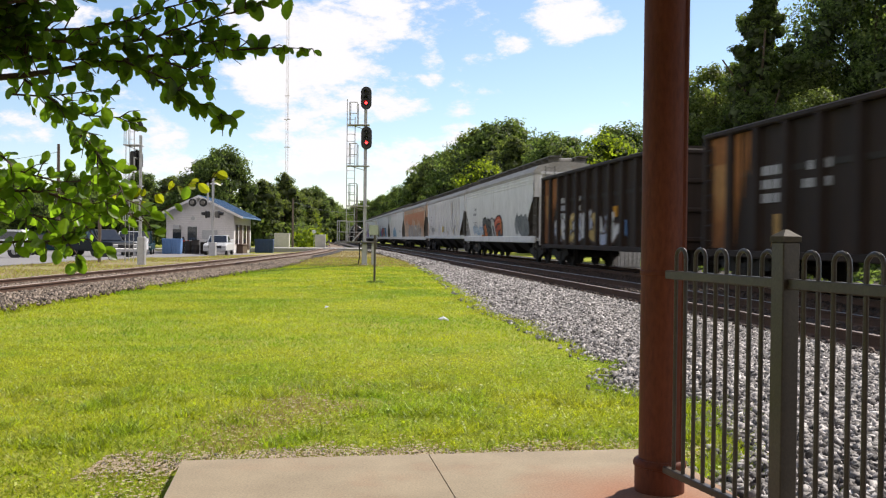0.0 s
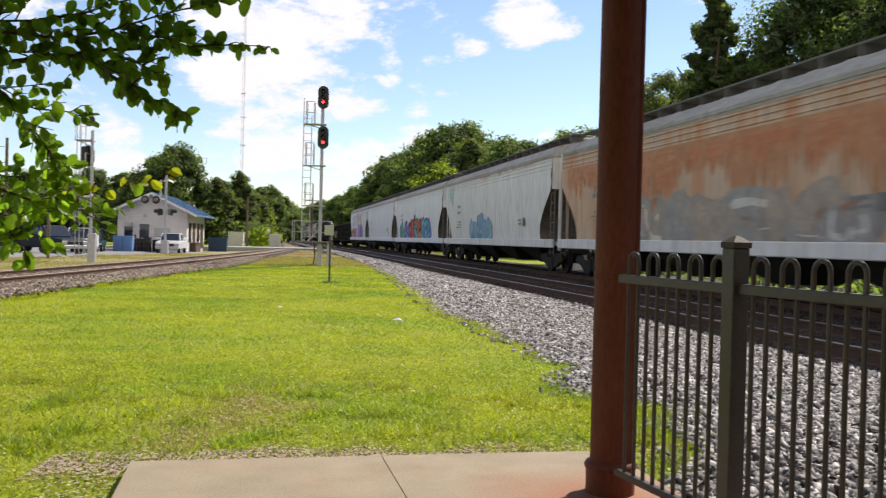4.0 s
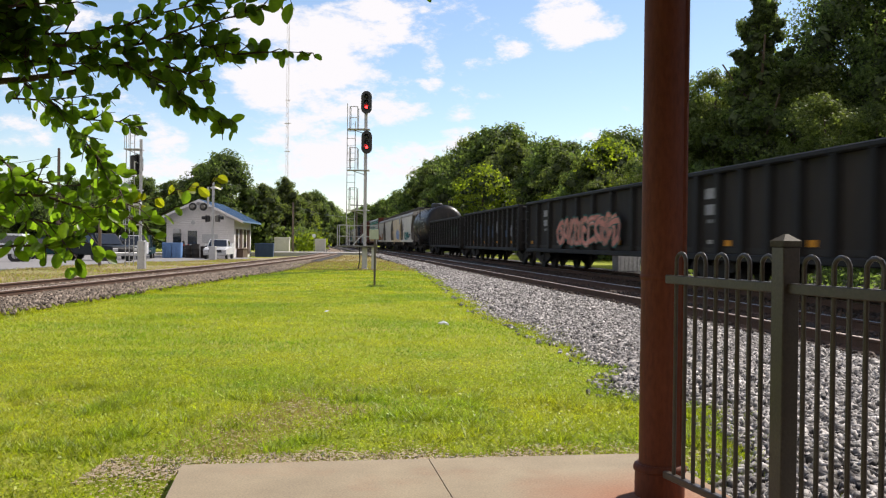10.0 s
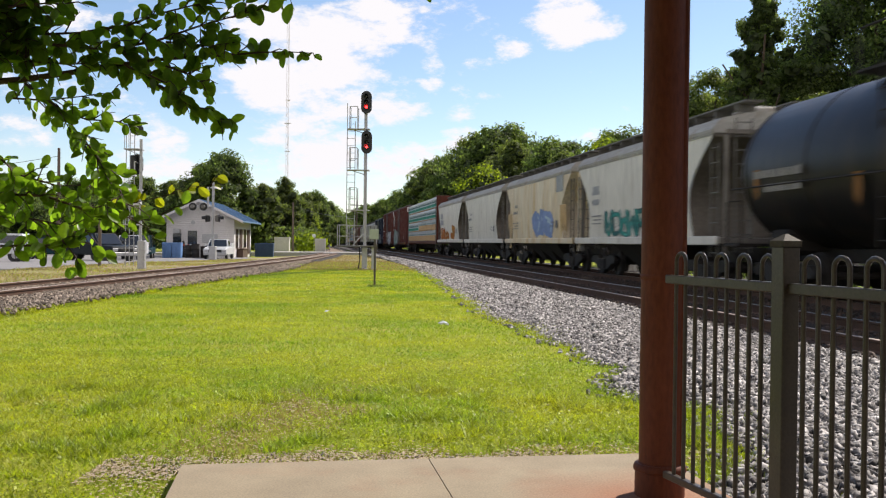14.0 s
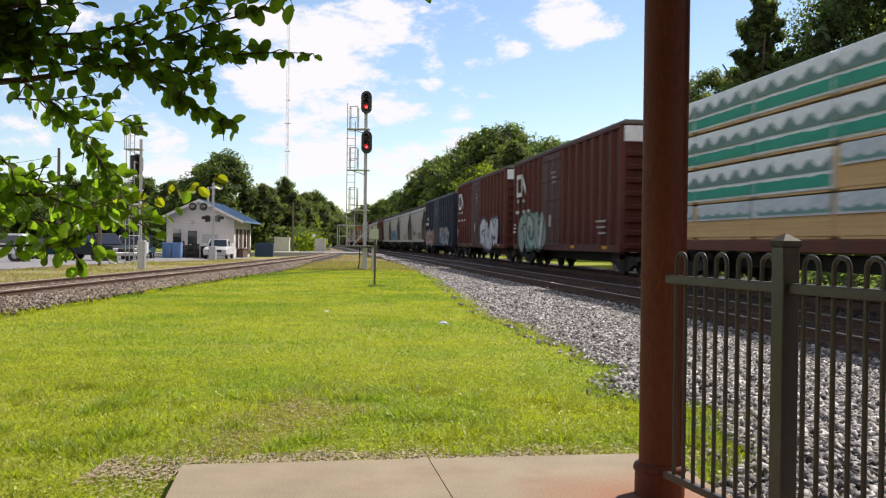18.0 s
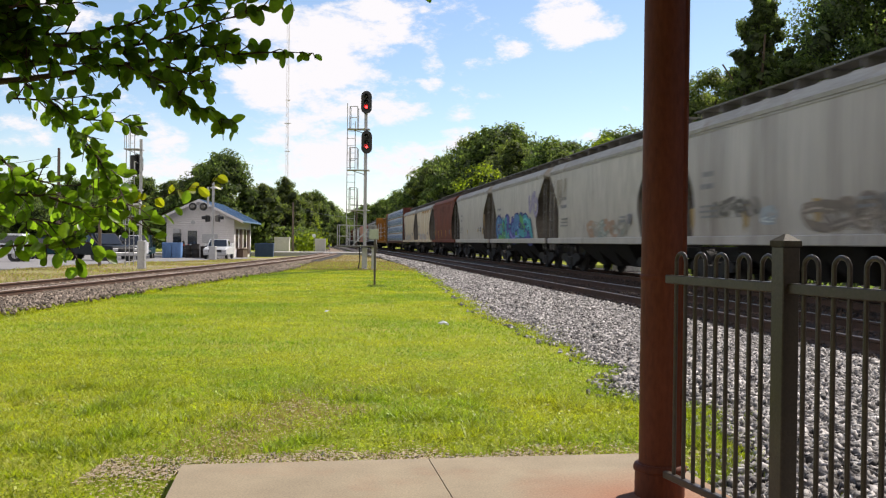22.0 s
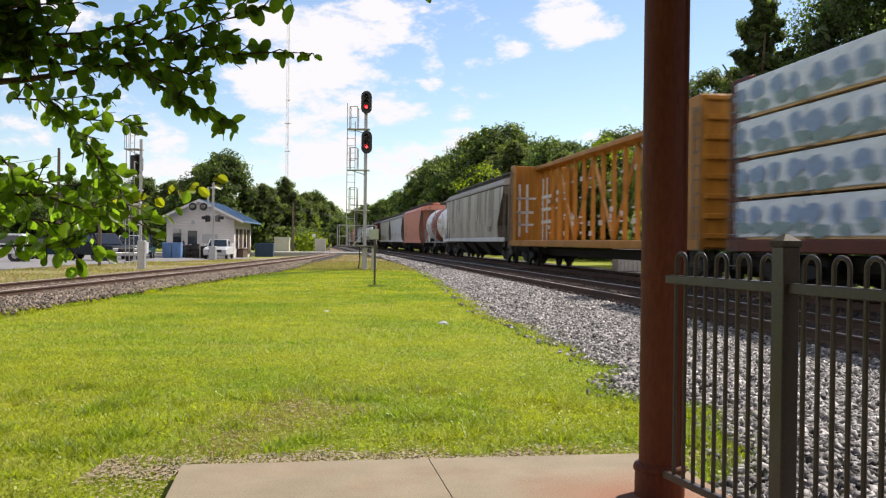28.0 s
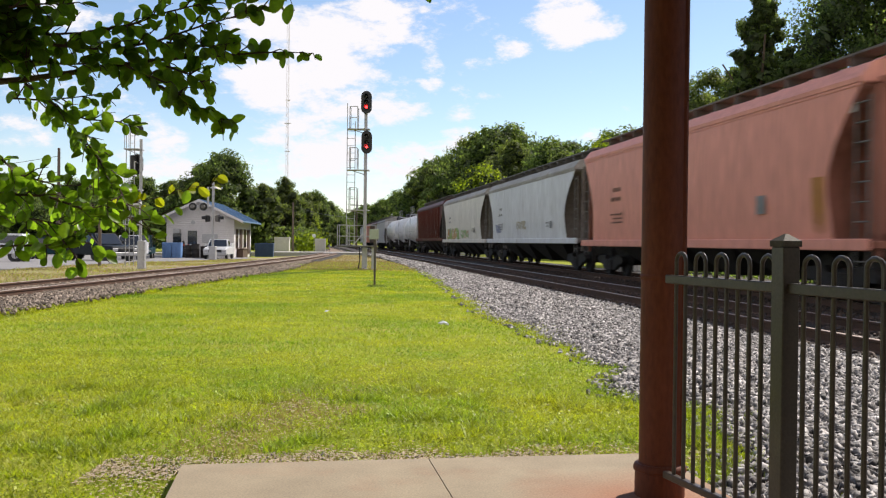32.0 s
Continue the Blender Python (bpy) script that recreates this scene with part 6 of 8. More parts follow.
for z, tall in ((5.78, 0.0), (4.345, 0.19), (2.92, 0.0)):
    r = 0.235
    out = [(r * math.cos(a), tall + r * math.sin(a)) for a in np.linspace(0, math.pi, 12)] + [(r * math.cos(a), -tall + r * math.sin(a)) for a in np.linspace(math.pi, 2 * math.pi, 12)]
    hb = part("signal_head", Form().prism(out, -0.025, 0.025), BLACK, ls, "black signal backboard", at=pose(-0.21, 0.2, z))
    part("housing", Form().box((-0.12, -0.13, 0), (0.24, 0.24, 0.36 + 2 * tall), 0.06), BLACK, hb)
    part("bracket", Form().tube([(0.02, -0.03, 0.06), (-0.02, -0.3, 0.1), (-0.02, -0.3, -0.14 - tall)], 0.032, 6), GALV, hb)
    for dz in ((0.0,) if not tall else (0.2, -0.2)):
        part("hood", Form().lathe([(0.1, 0.02), (0.1, 0.3)], 14, (0, 0, dz), "y"), BLACK, hb)
part("mast_bracket", Form().tube([(-0.27, 0.0, 5.5), (-0.21, 0.12, 5.6), (-0.21, 0.2, 5.7)], 0.025, 6), GALV, ls)
part("junction_box", Form().box((-0.1, -0.12, 2.72), (0.3, 0.2, 0.16), 0.02), CAR_WHITE, ls, "pale junction box")
part("equipment_case", Form().box((0.1, -0.1, 0.6), (0.3, 0.3, 1.2), 0.03), GALV, ls, "pale grey equipment case")

ip = thing("marker_post", "thin grey steel post with a small box", "post", pose(-1.91, 26.09, -0.06))
part("post", Form().tube([(0, 0, 0), (0, 0, 1.58)], 0.03, 8), FENCE, ip)
part("box", Form().box((0.02, -0.05, 1.08), (0.09, 0.1, 0.26), 0.01), FENCE, ip)
part("plate", Form().box((-0.03, -0.04, 1.47), (0.26, 0.02, 0.28), 0.004), material("faded_sign_back", (0.42, 0.46, 0.36), (0.36, 0.40, 0.32), rough=0.6), ip, "pale blank sign plate")


# ---- depot and street beyond ----
BROWN_FRAME = material("brown_frame", (0.12, 0.075, 0.05), (0.08, 0.05, 0.035), rough=0.75, scale=4, fine=20, bump=0.1)
BROWN_DOOR = material("brown_door_boards", (0.085, 0.045, 0.03), (0.05, 0.03, 0.02), rough=0.8, scale=5, stretch=(4, 4, 0.4), fine=20, bump=0.2)
dep = thing("depot", "white wooden depot with a gable end and blue metal roof", "building", pose(-23.0, 88, -0.55, 0, 0, 3.5))
W2, D2, EV, RG = 3.16, 11.0, 3.9, 5.42
gable = [(-W2, 0), (W2, 0), (W2, EV), (0, RG), (-W2, EV)]
part("gable_wall", Form().prism(gable, 0.0, 0.25), WHITE_WALL, dep)
part("gable_wall", Form().prism(gable, D2 - 0.25, D2), WHITE_WALL, dep)
boards = Form()
for z in np.arange(0.25, EV, 0.2):
    boards.add([(-W2, -0.004, z), (W2, -0.004, z), (W2, -0.022, z + 0.03), (-W2, -0.022, z + 0.03)], [(0, 1, 2, 3)])
part("siding", boards, WHITE_WALL, dep)
part("side_wall", Form().box((-W2 + 0.12, D2 / 2, EV / 2), (0.24, D2 - 0.5, EV)).box((W2 - 0.12, D2 / 2, EV / 2), (0.24, D2 - 0.5, EV)), WHITE_WALL, dep)
for sgx in (-1, 1):
    rf = Form()
    ov = 0.95
    slope = (RG - EV) / W2
    rf.loft([[(0, y, RG + 0.12), (sgx * (W2 + ov), y, EV - slope * ov + 0.12), (sgx * (W2 + ov), y, EV - slope * ov), (0, y, RG)] for y in (-0.9, D2 + 0.9)])
    rs = part("roof_slope", rf, BLUE_ROOF, dep, "blue standing-seam metal roof slope")
    seam = Form()
    for y in np.arange(-0.8, D2 + 0.9, 0.6):
        seam.loft([[(sgx * 0.02, y + q, RG + 0.13), (sgx * (W2 + ov), y + q, EV - slope * ov + 0.13), (sgx * (W2 + ov), y + q, EV - slope * ov + 0.165), (sgx * 0.02, y + q, RG + 0.165)] for q in (0, 0.04)])
    part("seam", seam, BLUE_ROOF, rs)
    fa = Form().loft([[(0, y, RG + 0.14), (sgx * (W2 + ov + 0.02), y, EV - slope * ov + 0.14), (sgx * (W2 + ov + 0.02), y, EV - slope * ov - 0.1), (0, y, RG - 0.1)] for y in (-0.94, -0.9)])
    part("fascia", fa, WHITE_WALL, dep)
for x, z, w, h in ((-2.14, 1.8, 0.8, 1.05), (-0.72, 1.35, 0.88, 2.5)):
    wn_ = part("window" if h < 2 else "door", Form().box((x, -0.03, z), (w + 0.12, 0.1, h + 0.12), 0.01), WHITE_WALL, dep)
    part("pane", Form().box((x, -0.07, z), (w, 0.05, h)), GLASS_DARK, wn_)
    part("sill" if h < 2 else "threshold", Form().box((x, -0.1, z - h / 2 - 0.03), (w + 0.2, 0.16, 0.05)), WHITE_WALL, wn_)
part("vent", Form().lathe([(0.01, -0.055), (0.2, -0.05), (0.2, 0.0)], 16, (-0.68, 0, 3.38), "y"), GALV, dep)
part("air_unit", Form().box((-2.14, -0.2, 2.56), (0.6, 0.42, 0.42), 0.03), GALV, dep)
part("wall_panel", Form().box((0.92, -0.06, 1.9), (1.45, 0.1, 0.8), 0.01), GALV, dep, "dull grey panel fixed to the wall")
for y, w, h, z in ((1.6, 1.1, 1.7, 1.9), (4.0, 1.4, 2.3, 1.6), (6.6, 1.2, 1.7, 1.9), (9.0, 1.4, 2.3, 1.6)):
    wn_ = part("window" if h < 2 else "freight_door", Form().box((W2 + 0.03, y, z), (0.08, w + 0.2, h + 0.2), 0.01), BROWN_FRAME, dep)
    if h < 2:
        part("pane", Form().box((W2 + 0.06, y, z), (0.05, w, h)), GLASS_DARK, wn_)
        part("glazing_bar", Form().box((W2 + 0.095, y, z), (0.03, w, 0.06)), BROWN_FRAME, wn_)
        part("glazing_bar", Form().box((W2 + 0.095, y, z), (0.034, 0.06, h)), BROWN_FRAME, wn_)
    else:
        for q in range(6):
            part("board", Form().box((W2 + 0.07, y + (q - 2.5) * w / 6, z), (0.05, w / 6 - 0.02, h), 0.006), BROWN_DOOR, wn_)
part("loading_deck", Form().box((W2 + 0.3, 3.2, 0.42), (0.6, 3.0, 0.84), 0.03).box((W2 + 0.32, 3.2, 0.9), (0.72, 3.2, 0.1), 0.02), BROWN_FRAME, dep, "low brown timber deck against the wall")


DRY_VERGE = material("dry_verge", (0.25, 0.235, 0.075), (0.30, 0.25, 0.10), rough=0.95, scale=0.35, fine=30, dirt=(0.34, 0.25, 0.165), dirt_at=(0.46, 0.62), dirt_scale=0.3)
DRY_LAWN = material("thin_dry_lawn", (0.27, 0.27, 0.06), (0.31, 0.28, 0.10), rough=0.95, scale=0.4, fine=30, dirt=(0.30, 0.26, 0.19), dirt_at=(0.5, 0.62), dirt_scale=0.35)


def lane(name, pts_l, pts_r, z, mat, label):
    """A sheet between two plan polylines of equal count, laid on the ground."""
    m, k = 24, 14
    verts, faces = [], []
    for i in range(len(pts_l) - 1):
        for t in range(k if i < len(pts_l) - 2 else k + 1):
            u = t / k
            a = Vector(pts_l[i]).lerp(Vector(pts_l[i + 1]), u)
            b = Vector(pts_r[i]).lerp(Vector(pts_r[i + 1]), u)
            for c in range(m + 1):
                p = a.lerp(b, c / m)
                verts.append((p.x, p.y, z + ground_z(p.x, p.y) + 0.06))
    rows = len(verts) // (m + 1)
    faces = [(r * (m + 1) + c, r * (m + 1) + c + 1, (r + 1) * (m + 1) + c + 1, (r + 1) * (m + 1) + c) for r in range(rows - 1) for c in range(m)]
    tagged(new(name, raw_mesh(name, verts, faces, mat, True)), label, "road", kind="structure")


lane("road_lot", [(-16.6, 16), (-16.3, 34), (-16.3, 42), (-15.7, 50), (-16.0, 68), (-18.2, 90)], [(-70, 16), (-70, 34), (-70, 42), (-70, 60), (-70, 100), (-50, 116)], 0.0, material("pale_asphalt", (0.27, 0.26, 0.255), (0.21, 0.20, 0.195), rough=0.9, fine=40, scale=0.6), "pale worn asphalt lot beside the depot")
cx = Form()
cx.loft([[(x, ya, -0.6), (x, ya, z), (x, ya + 9, z), (x, ya + 9, -0.6)] for x, ya, z in ((-60, 103, -0.5), (-30, 103, -0.3), (-20, 103, -0.09), (-4, 105, -0.03), (16, 108, -0.03), (60, 112, -0.05))])
tagged(new("road_crossing", cx.mesh("road_crossing", material("crossing_asphalt", (0.40, 0.39, 0.37), (0.33, 0.32, 0.30), rough=0.9, fine=40, scale=0.6))), "pale grey road across the tracks", "road", kind="structure")
lane("verge_dry", [(-11.9, 10), (-11.6, 24), (-11.3, 40), (-12.3, 66), (-14.6, 92)], [(-17.0, 10), (-16.9, 24), (-16.7, 42), (-16.4, 68), (-18.6, 92)], -0.02, DRY_VERGE, "dry yellowed grass and dirt verge")
lane("verge_far", [(-10.4, 64), (-11.4, 84), (-12.6, 104)], [(-3.0, 64), (-5.8, 84), (-8.4, 104)], -0.035, DRY_LAWN, "thin dry grass at the far end of the lawn")
lane("gravel_apron", [(-14.0, 112), (-18, 150), (-25, 200), (-60, 420)], [(-8.0, 112), (-15.0, 150), (-23, 200), (-59, 420)], -0.03, material("gravelly_dirt", (0.30, 0.275, 0.22), (0.24, 0.235, 0.15), rough=0.95, scale=0.6, fine=30), "gravelly dirt between the tracks beyond the road")


def vehicle(name, at, body_mat, label, pickup=False, long=5.2, high=1.75):
    """A parked car or pickup, nose towards -y."""
    v = thing(name, label, "vehicle", at)
    h = long / 2
    hood = 0.98 if pickup else 0.85
    prof = [(-h, 0.42), (-h + 0.02, hood - 0.12), (-h + 0.15, hood), (-h + 1.25, hood + 0.1), (h - 0.05, hood + 0.12), (h, hood - 0.1), (h, 0.42)]
    rings = [[(x, a * (1 - q), 0.7 + (b - 0.7) * (1 - 3 * q)) for a, b in prof] for x, q in ((-0.97, 0.06), (-0.94, 0.02), (-0.84, 0.0), (0.84, 0.0), (0.94, 0.02), (0.97, 0.06))]
    part("body", Form().loft(rings), body_mat, v)
    c0, c1 = -h + (1.55 if pickup else 1.25), (0.75 if pickup else h - 0.5)
    cab = [[(sx * 0.88, c0, hood + 0.08), (sx * 0.88, c1, hood + 0.1), (sx * 0.74, c1 - 0.3, high), (sx * 0.74, c0 + 0.75, high)] for sx in (-1, 1)]
    part("cab", Form().loft(cab), body_mat, v)
    part("windscreen", Form().add([(-0.78, c0 + 0.03, hood + 0.14), (0.78, c0 + 0.03, hood + 0.14), (0.66, c0 + 0.68, high - 0.06), (-0.66, c0 + 0.68, high - 0.06)], [(0, 1, 2, 3)]), GLASS_DARK, v, at=pose(0, -0.02, 0.012))
    for sx in (-1, 1):
        part("side_window", Form().add([(sx * 0.885, c0 + 0.3, hood + 0.16), (sx * 0.885, c1 - 0.15, hood + 0.16), (sx * 0.765, c1 - 0.42, high - 0.1), (sx * 0.765, c0 + 0.85, high - 0.1)], [(0, 1, 2, 3)]), GLASS_DARK, v, at=pose(sx * 0.012, 0, 0))
        part("headlight", Form().box((sx * 0.72, -h - 0.005, hood - 0.22), (0.36, 0.06, 0.2), 0.02), GALV, v)
        for sy in (-h + 0.95, h - 1.05):
            wh = part("wheel", Form().lathe([(0.2, -0.11), (0.37, -0.1), (0.38, 0.0), (0.37, 0.1), (0.2, 0.11)], 18, (sx * 0.85, sy, 0.38), "x"), BLACK, v, smooth=True)
            part("rim", Form().lathe([(0.19, 0.0), (0.17, 0.012), (0.04, 0.02)], 14, (sx * 0.85 + sx * 0.105, sy, 0.38), "x"), GALV, wh)
        part("mirror", Form().box((sx * 1.05, c0 + 0.35, hood + 0.25), (0.16, 0.1, 0.2), 0.03), body_mat, v)
    part("grille", Form().box((0, -h - 0.004, hood - 0.3), (1.1, 0.05, 0.34), 0.02), BLACK, v)
    part("bumper", Form().box((0, -h - 0.06, 0.5), (1.86, 0.16, 0.24), 0.04), GALV if pickup else body_mat, v)
    part("plate", Form().box((0, -h - 0.145, 0.52), (0.32, 0.02, 0.15)), GALV, v)
    if pickup:
        part("bed_wall", Form().box((-0.9, h - 0.95, hood + 0.24), (0.1, 1.8, 0.3), 0.02).box((0.9, h - 0.95, hood + 0.24), (0.1, 1.8, 0.3), 0.02).box((0, h - 0.06, hood + 0.24), (1.9, 0.1, 0.3), 0.02), body_mat, v)
    return v


CAR_TEAL = material("dark_teal_enamel", (0.01, 0.035, 0.045), (0.014, 0.045, 0.055), spec=0.1, rough=0.5, scale=2, fine=10, bump=0)


def parked(name, x, y, turn, mat, label, pickup, long, high):
    vehicle(name, pose(x, y, ground_z(x, y) + 0.02, 0, 0, turn), mat, label, pickup, long, high)


parked("pickup_truck", -19.25, 80, 6, CAR_WHITE, "white pickup truck parked by the depot", True, 5.6, 1.72)
parked("pickup_truck", -24.2, 72, 10, CAR_WHITE, "white pickup truck parked beside the depot wall", True, 5.8, 1.9)
parked("parked_car", -25.6, 79, 14, CAR_TEAL, "dark teal van parked beside the depot", False, 5.0, 2.0)
parked("pickup_truck", -22.2, 60, 52, CAR_DARK, "long black pickup truck parked on the asphalt lot", True, 5.9, 1.8)
parked("parked_car", -27.6, 66, 95, CAR_TEAL, "dark teal car parked on the asphalt lot", False, 4.8, 1.6)
parked("parked_car", -23.4, 48.5, -80, CAR_WHITE, "silver-white car parked on the lot", False, 4.6, 1.5)

BLUE_BIN = material("blue_bin_paint", (0.16, 0.30, 0.58), (0.13, 0.25, 0.48), rough=0.5, scale=2, fine=10, bump=0.1)
NAVY_BIN = material("navy_bin_paint", (0.03, 0.07, 0.18), (0.025, 0.05, 0.13), rough=0.5, scale=2, fine=10, bump=0.1)
SHED = material("pale_metal_shed", (0.62, 0.60, 0.57), (0.53, 0.51, 0.48), rough=0.6, scale=1, fine=8, bump=0.1)


def bin_box(name, at, w, d, h, mat, label, category, lid=True):
    b = thing(name, label, category, at)
    part("body", Form().loft([[(-w / 2 * k, -d / 2 * k, z), (w / 2 * k, -d / 2 * k, z), (w / 2 * k, d / 2 * k, z), (-w / 2 * k, d / 2 * k, z)] for k, z in ((0.96, 0.0), (1.0, h))]), mat, b)
    rb = Form()
    for x in np.linspace(-w / 2 + 0.15, w / 2 - 0.15, 5):
        rb.box((x, -d / 2 - 0.02, h / 2), (0.07, 0.06, h * 0.9))
    part("side_rib", rb, mat, b)
    if lid:
        part("lid", Form().box((0, 0, h + 0.05), (w + 0.06, d + 0.06, 0.1), 0.03), mat, b)


for bx in (-24.45, -23.6):
    bin_box("storage_bin", pose(bx, 82.5 - (bx + 24) * 0.05, ground_z(bx, 82.5) + 0.02, 0, 0, 3), 0.8, 0.8, 1.3, BLUE_BIN, "pale blue plastic storage bin by the depot", "bin")
bin_box("dumpster", pose(-19.2, 100, ground_z(-19.2, 100), 0, 0, 6), 1.95, 1.5, 1.35, NAVY_BIN, "navy blue steel dumpster", "dumpster")
bin_box("shed", pose(-21.1, 122, ground_z(-21, 122), 0, 0, 4), 1.9, 1.8, 2.1, SHED, "small pale metal shed", "shed")
bin_box("equipment_cabinet", pose(-16.1, 122, ground_z(-16, 122), 0, 0, 6), 1.4, 1.2, 1.85, SHED, "white railway equipment cabinet", "cabinet")
# odds and ends by the depot door
for ox, oy, ow, oh in ((-23.0, 84.2, 0.75, 1.2), (-22.3, 83.8, 0.7, 1.3), (-21.6, 84.3, 0.8, 1.1), (-21.0, 83.6, 0.7, 1.2)):
    bl = thing("barrel", "dark steel barrel by the depot wall", "barrel", pose(ox, oy, ground_z(ox, oy) + 0.01), group="barrels")
    part("drum", Form().lathe([(ow / 2, 0), (ow / 2, oh * 0.33), (ow / 2 + 0.015, oh * 0.35), (ow / 2, oh * 0.37), (ow / 2, oh * 0.66), (ow / 2 + 0.015, oh * 0.68), (ow / 2, oh * 0.7), (ow / 2, oh)], 16), DARK, bl, smooth=True)
    part("lid", Form().lathe([(ow / 2 + 0.012, oh - 0.01), (ow / 2 + 0.012, oh + 0.02), (0.01, oh + 0.022)], 16), DARK, bl)
gas = thing("gas_cylinder", "tall dark gas cylinder against the depot wall", "cylinder", pose(-24.4, 87.3, ground_z(-24.4, 87.3) + 0.01))
part("bottle", Form().lathe([(0.13, 0), (0.14, 0.03), (0.14, 1.4), (0.09, 1.55), (0.04, 1.6)], 14), DARK, gas, smooth=True)
part("valve", Form().lathe([(0.03, 1.6), (0.03, 1.7)], 8), GALV, gas)
bar_ = thing("barrier_board", "red and white striped barrier board by the door", "barrier", pose(-23.5, 85.4, ground_z(-23.5, 85.4) + 0.01))
for i in range(6):
    part("stripe", Form().box((-0.5 + 0.2 * i, 0, 1.2), (0.198, 0.04, 0.16)), material("barrier_red", (0.5, 0.08, 0.05)) if i % 2 else CAR_WHITE, bar_)
for lx in (-0.5, 0.5):
    part("leg", Form().box((lx, 0.05, 0.62), (0.06, 0.06, 1.24)), WOOD_POLE, bar_)
dish = thing("satellite_dish", "small pale dish aerial on a post", "aerial", pose(-16.94, 122, ground_z(-17, 122)))
part("post", Form().tube([(0, 0, 0), (0, 0, 2.4)], 0.04, 8), GALV, dish)
part("reflector", Form().lathe([(0.02, 0.0), (0.16, 0.03), (0.25, 0.08), (0.24, 0.1), (0.02, 0.03)], 18, (0, -0.15, 2.4), "y"), CAR_WHITE, dish)
bin_box("relay_box", pose(8.6, 43.5, -0.06, 0, 0, 8), 1.1, 0.9, 1.3, SHED, "pale grey relay box beyond the tracks", "cabinet")


# crossing signal in front of the depot
cs = thing("crossing_signal", "grey crossing signal with dark lamps on a mast", "signal", pose(-17.85, 72, -0.44))
part("mast", Form().tube([(0, 0, 0), (0, 0, 6.1)], 0.1, 12), GALV, cs, smooth=True)
part("second_mast", Form().tube([(-0.42, 0.1, 4.25), (-0.42, 0.1, 5.75)], 0.08, 10), GALV, cs)
part("case", Form().box((0.0, 0, 0.6), (0.52, 0.5, 1.1), 0.03), GALV, cs)
part("cross_arm", Form().tube([(-1.7, 0, 4.2), (0, 0, 4.2)], 0.04, 8), GALV, cs)
part("cross_arm", Form().tube([(-0.62, 0, 3.3), (0.6, 0, 3.3)], 0.04, 8), GALV, cs)
part("top_arm", Form().box((0.27, -0.05, 5.67), (0.95, 0.05, 0.1), 0.01), CAR_WHITE, cs)
part("brace", Form().tube([(-0.42, 0.1, 4.3), (0, 0, 4.1)], 0.03, 6), GALV, cs)
for dx, z in ((-1.54, 4.2), (-0.71, 4.2)):
    lm = part("lamp", Form().lathe([(0.01, -0.042), (0.305, -0.04), (0.305, 0.02), (0.01, 0.022)], 22, (dx, -0.1, z), "y"), BLACK, cs, "round dark lamp disc")
    part("rim", Form().lathe([(0.31, -0.03), (0.335, -0.03), (0.335, 0.02), (0.31, 0.02)], 22, (dx, -0.1, z), "y"), GALV, lm)
    part("hood", Form().lathe([(0.15, -0.4), (0.15, -0.05)], 14, (dx, 0, z), "y"), GALV_DARK, lm)
for dx, z, sg in ((-0.52, 3.29, -1), (0.49, 3.3, 1)):
    lm = part("lamp", Form().lathe([(0.01, -0.022), (0.3, -0.02), (0.3, 0.02), (0.01, 0.022)], 22, (dx, 0, z), "x"), BLACK, cs, "lamp disc turned sideways")
    part("housing", Form().box((dx - sg * 0.16, 0, z), (0.3, 0.3, 0.5), 0.06), BLACK if sg < 0 else GALV_DARK, lm)
    part("hood", Form().lathe([(0.13, sg * 0.02), (0.13, sg * 0.34)], 14, (dx, 0, z + 0.06), "x"), BLACK, lm)
bs = thing("marker_post", "short grey post beside the side track", "post", pose(-15.03, 40.67, -0.06))
part("post", Form().tube([(0, 0, 0), (0, 0, 2.0)], 0.07, 10), WOOD_POLE, bs)


# poles, wires and the radio mast
def pole(x, y, h, arm=True, label="weathered wooden utility pole with a cross arm"):
    p = thing("utility_pole", label, "pole", pose(x, y, ground_z(x, y)), group="utility poles")
    part("shaft", Form().tube([(0, 0, 0), (0, 0, h)], 0.16, 12, r_end=0.1), WOOD_POLE, p)
    if arm:
        part("cross_arm", Form().box((0, 0, h - 0.6), (2.2, 0.1, 0.12), 0.01), WOOD_POLE, p)
    return Vector((x, y, ground_z(x, y) + h))


def wire(a, b, sag, label="thin black overhead wire"):
    pts = [a.lerp(b, t) - Vector((0, 0, sag * 4 * t * (1 - t))) for t in np.linspace(0, 1, 13)]
    tagged(new("overhead_wire", Form().tube(pts, 0.018, 5).mesh("overhead_wire", BLACK)), label, "wire", group="overhead wires")


p1 = pole(-29.0, 70, 8.4, False, "weathered wooden utility pole beside the lot")
p2 = pole(-75.0, 95, 9.0)
p3 = pole(-18.6, 115, 6.5, False)
p4 = pole(-14.0, 150, 8.0)
for dz in (-0.6, -1.8, -2.9):
    wire(p1 + Vector((0, 0, dz)), p2 + Vector((0, 0, dz)), 1.2)
wire(p3 + Vector((0, 0, -0.4)), p4 + Vector((0, 0, -2.4)), 0.5)
mast = thing("radio_mast", "tall thin guyed lattice radio mast, pale with distance", "mast", pose(-67.5, 400, -0.3))
# the haze of distance is mixed into the mast's pale colour
MAST = material("hazy_mast_paint", (0.5, 0.42, 0.42), (0.55, 0.53, 0.53), rough=0.6, bump=0)
lg = Form()
for a in (90, 210, 330):
    lg.tube([(0.6 * math.cos(radians(a)), 0.6 * math.sin(radians(a)), 0), (0.6 * math.cos(radians(a)), 0.6 * math.sin(radians(a)), 97)], 0.06, 5)
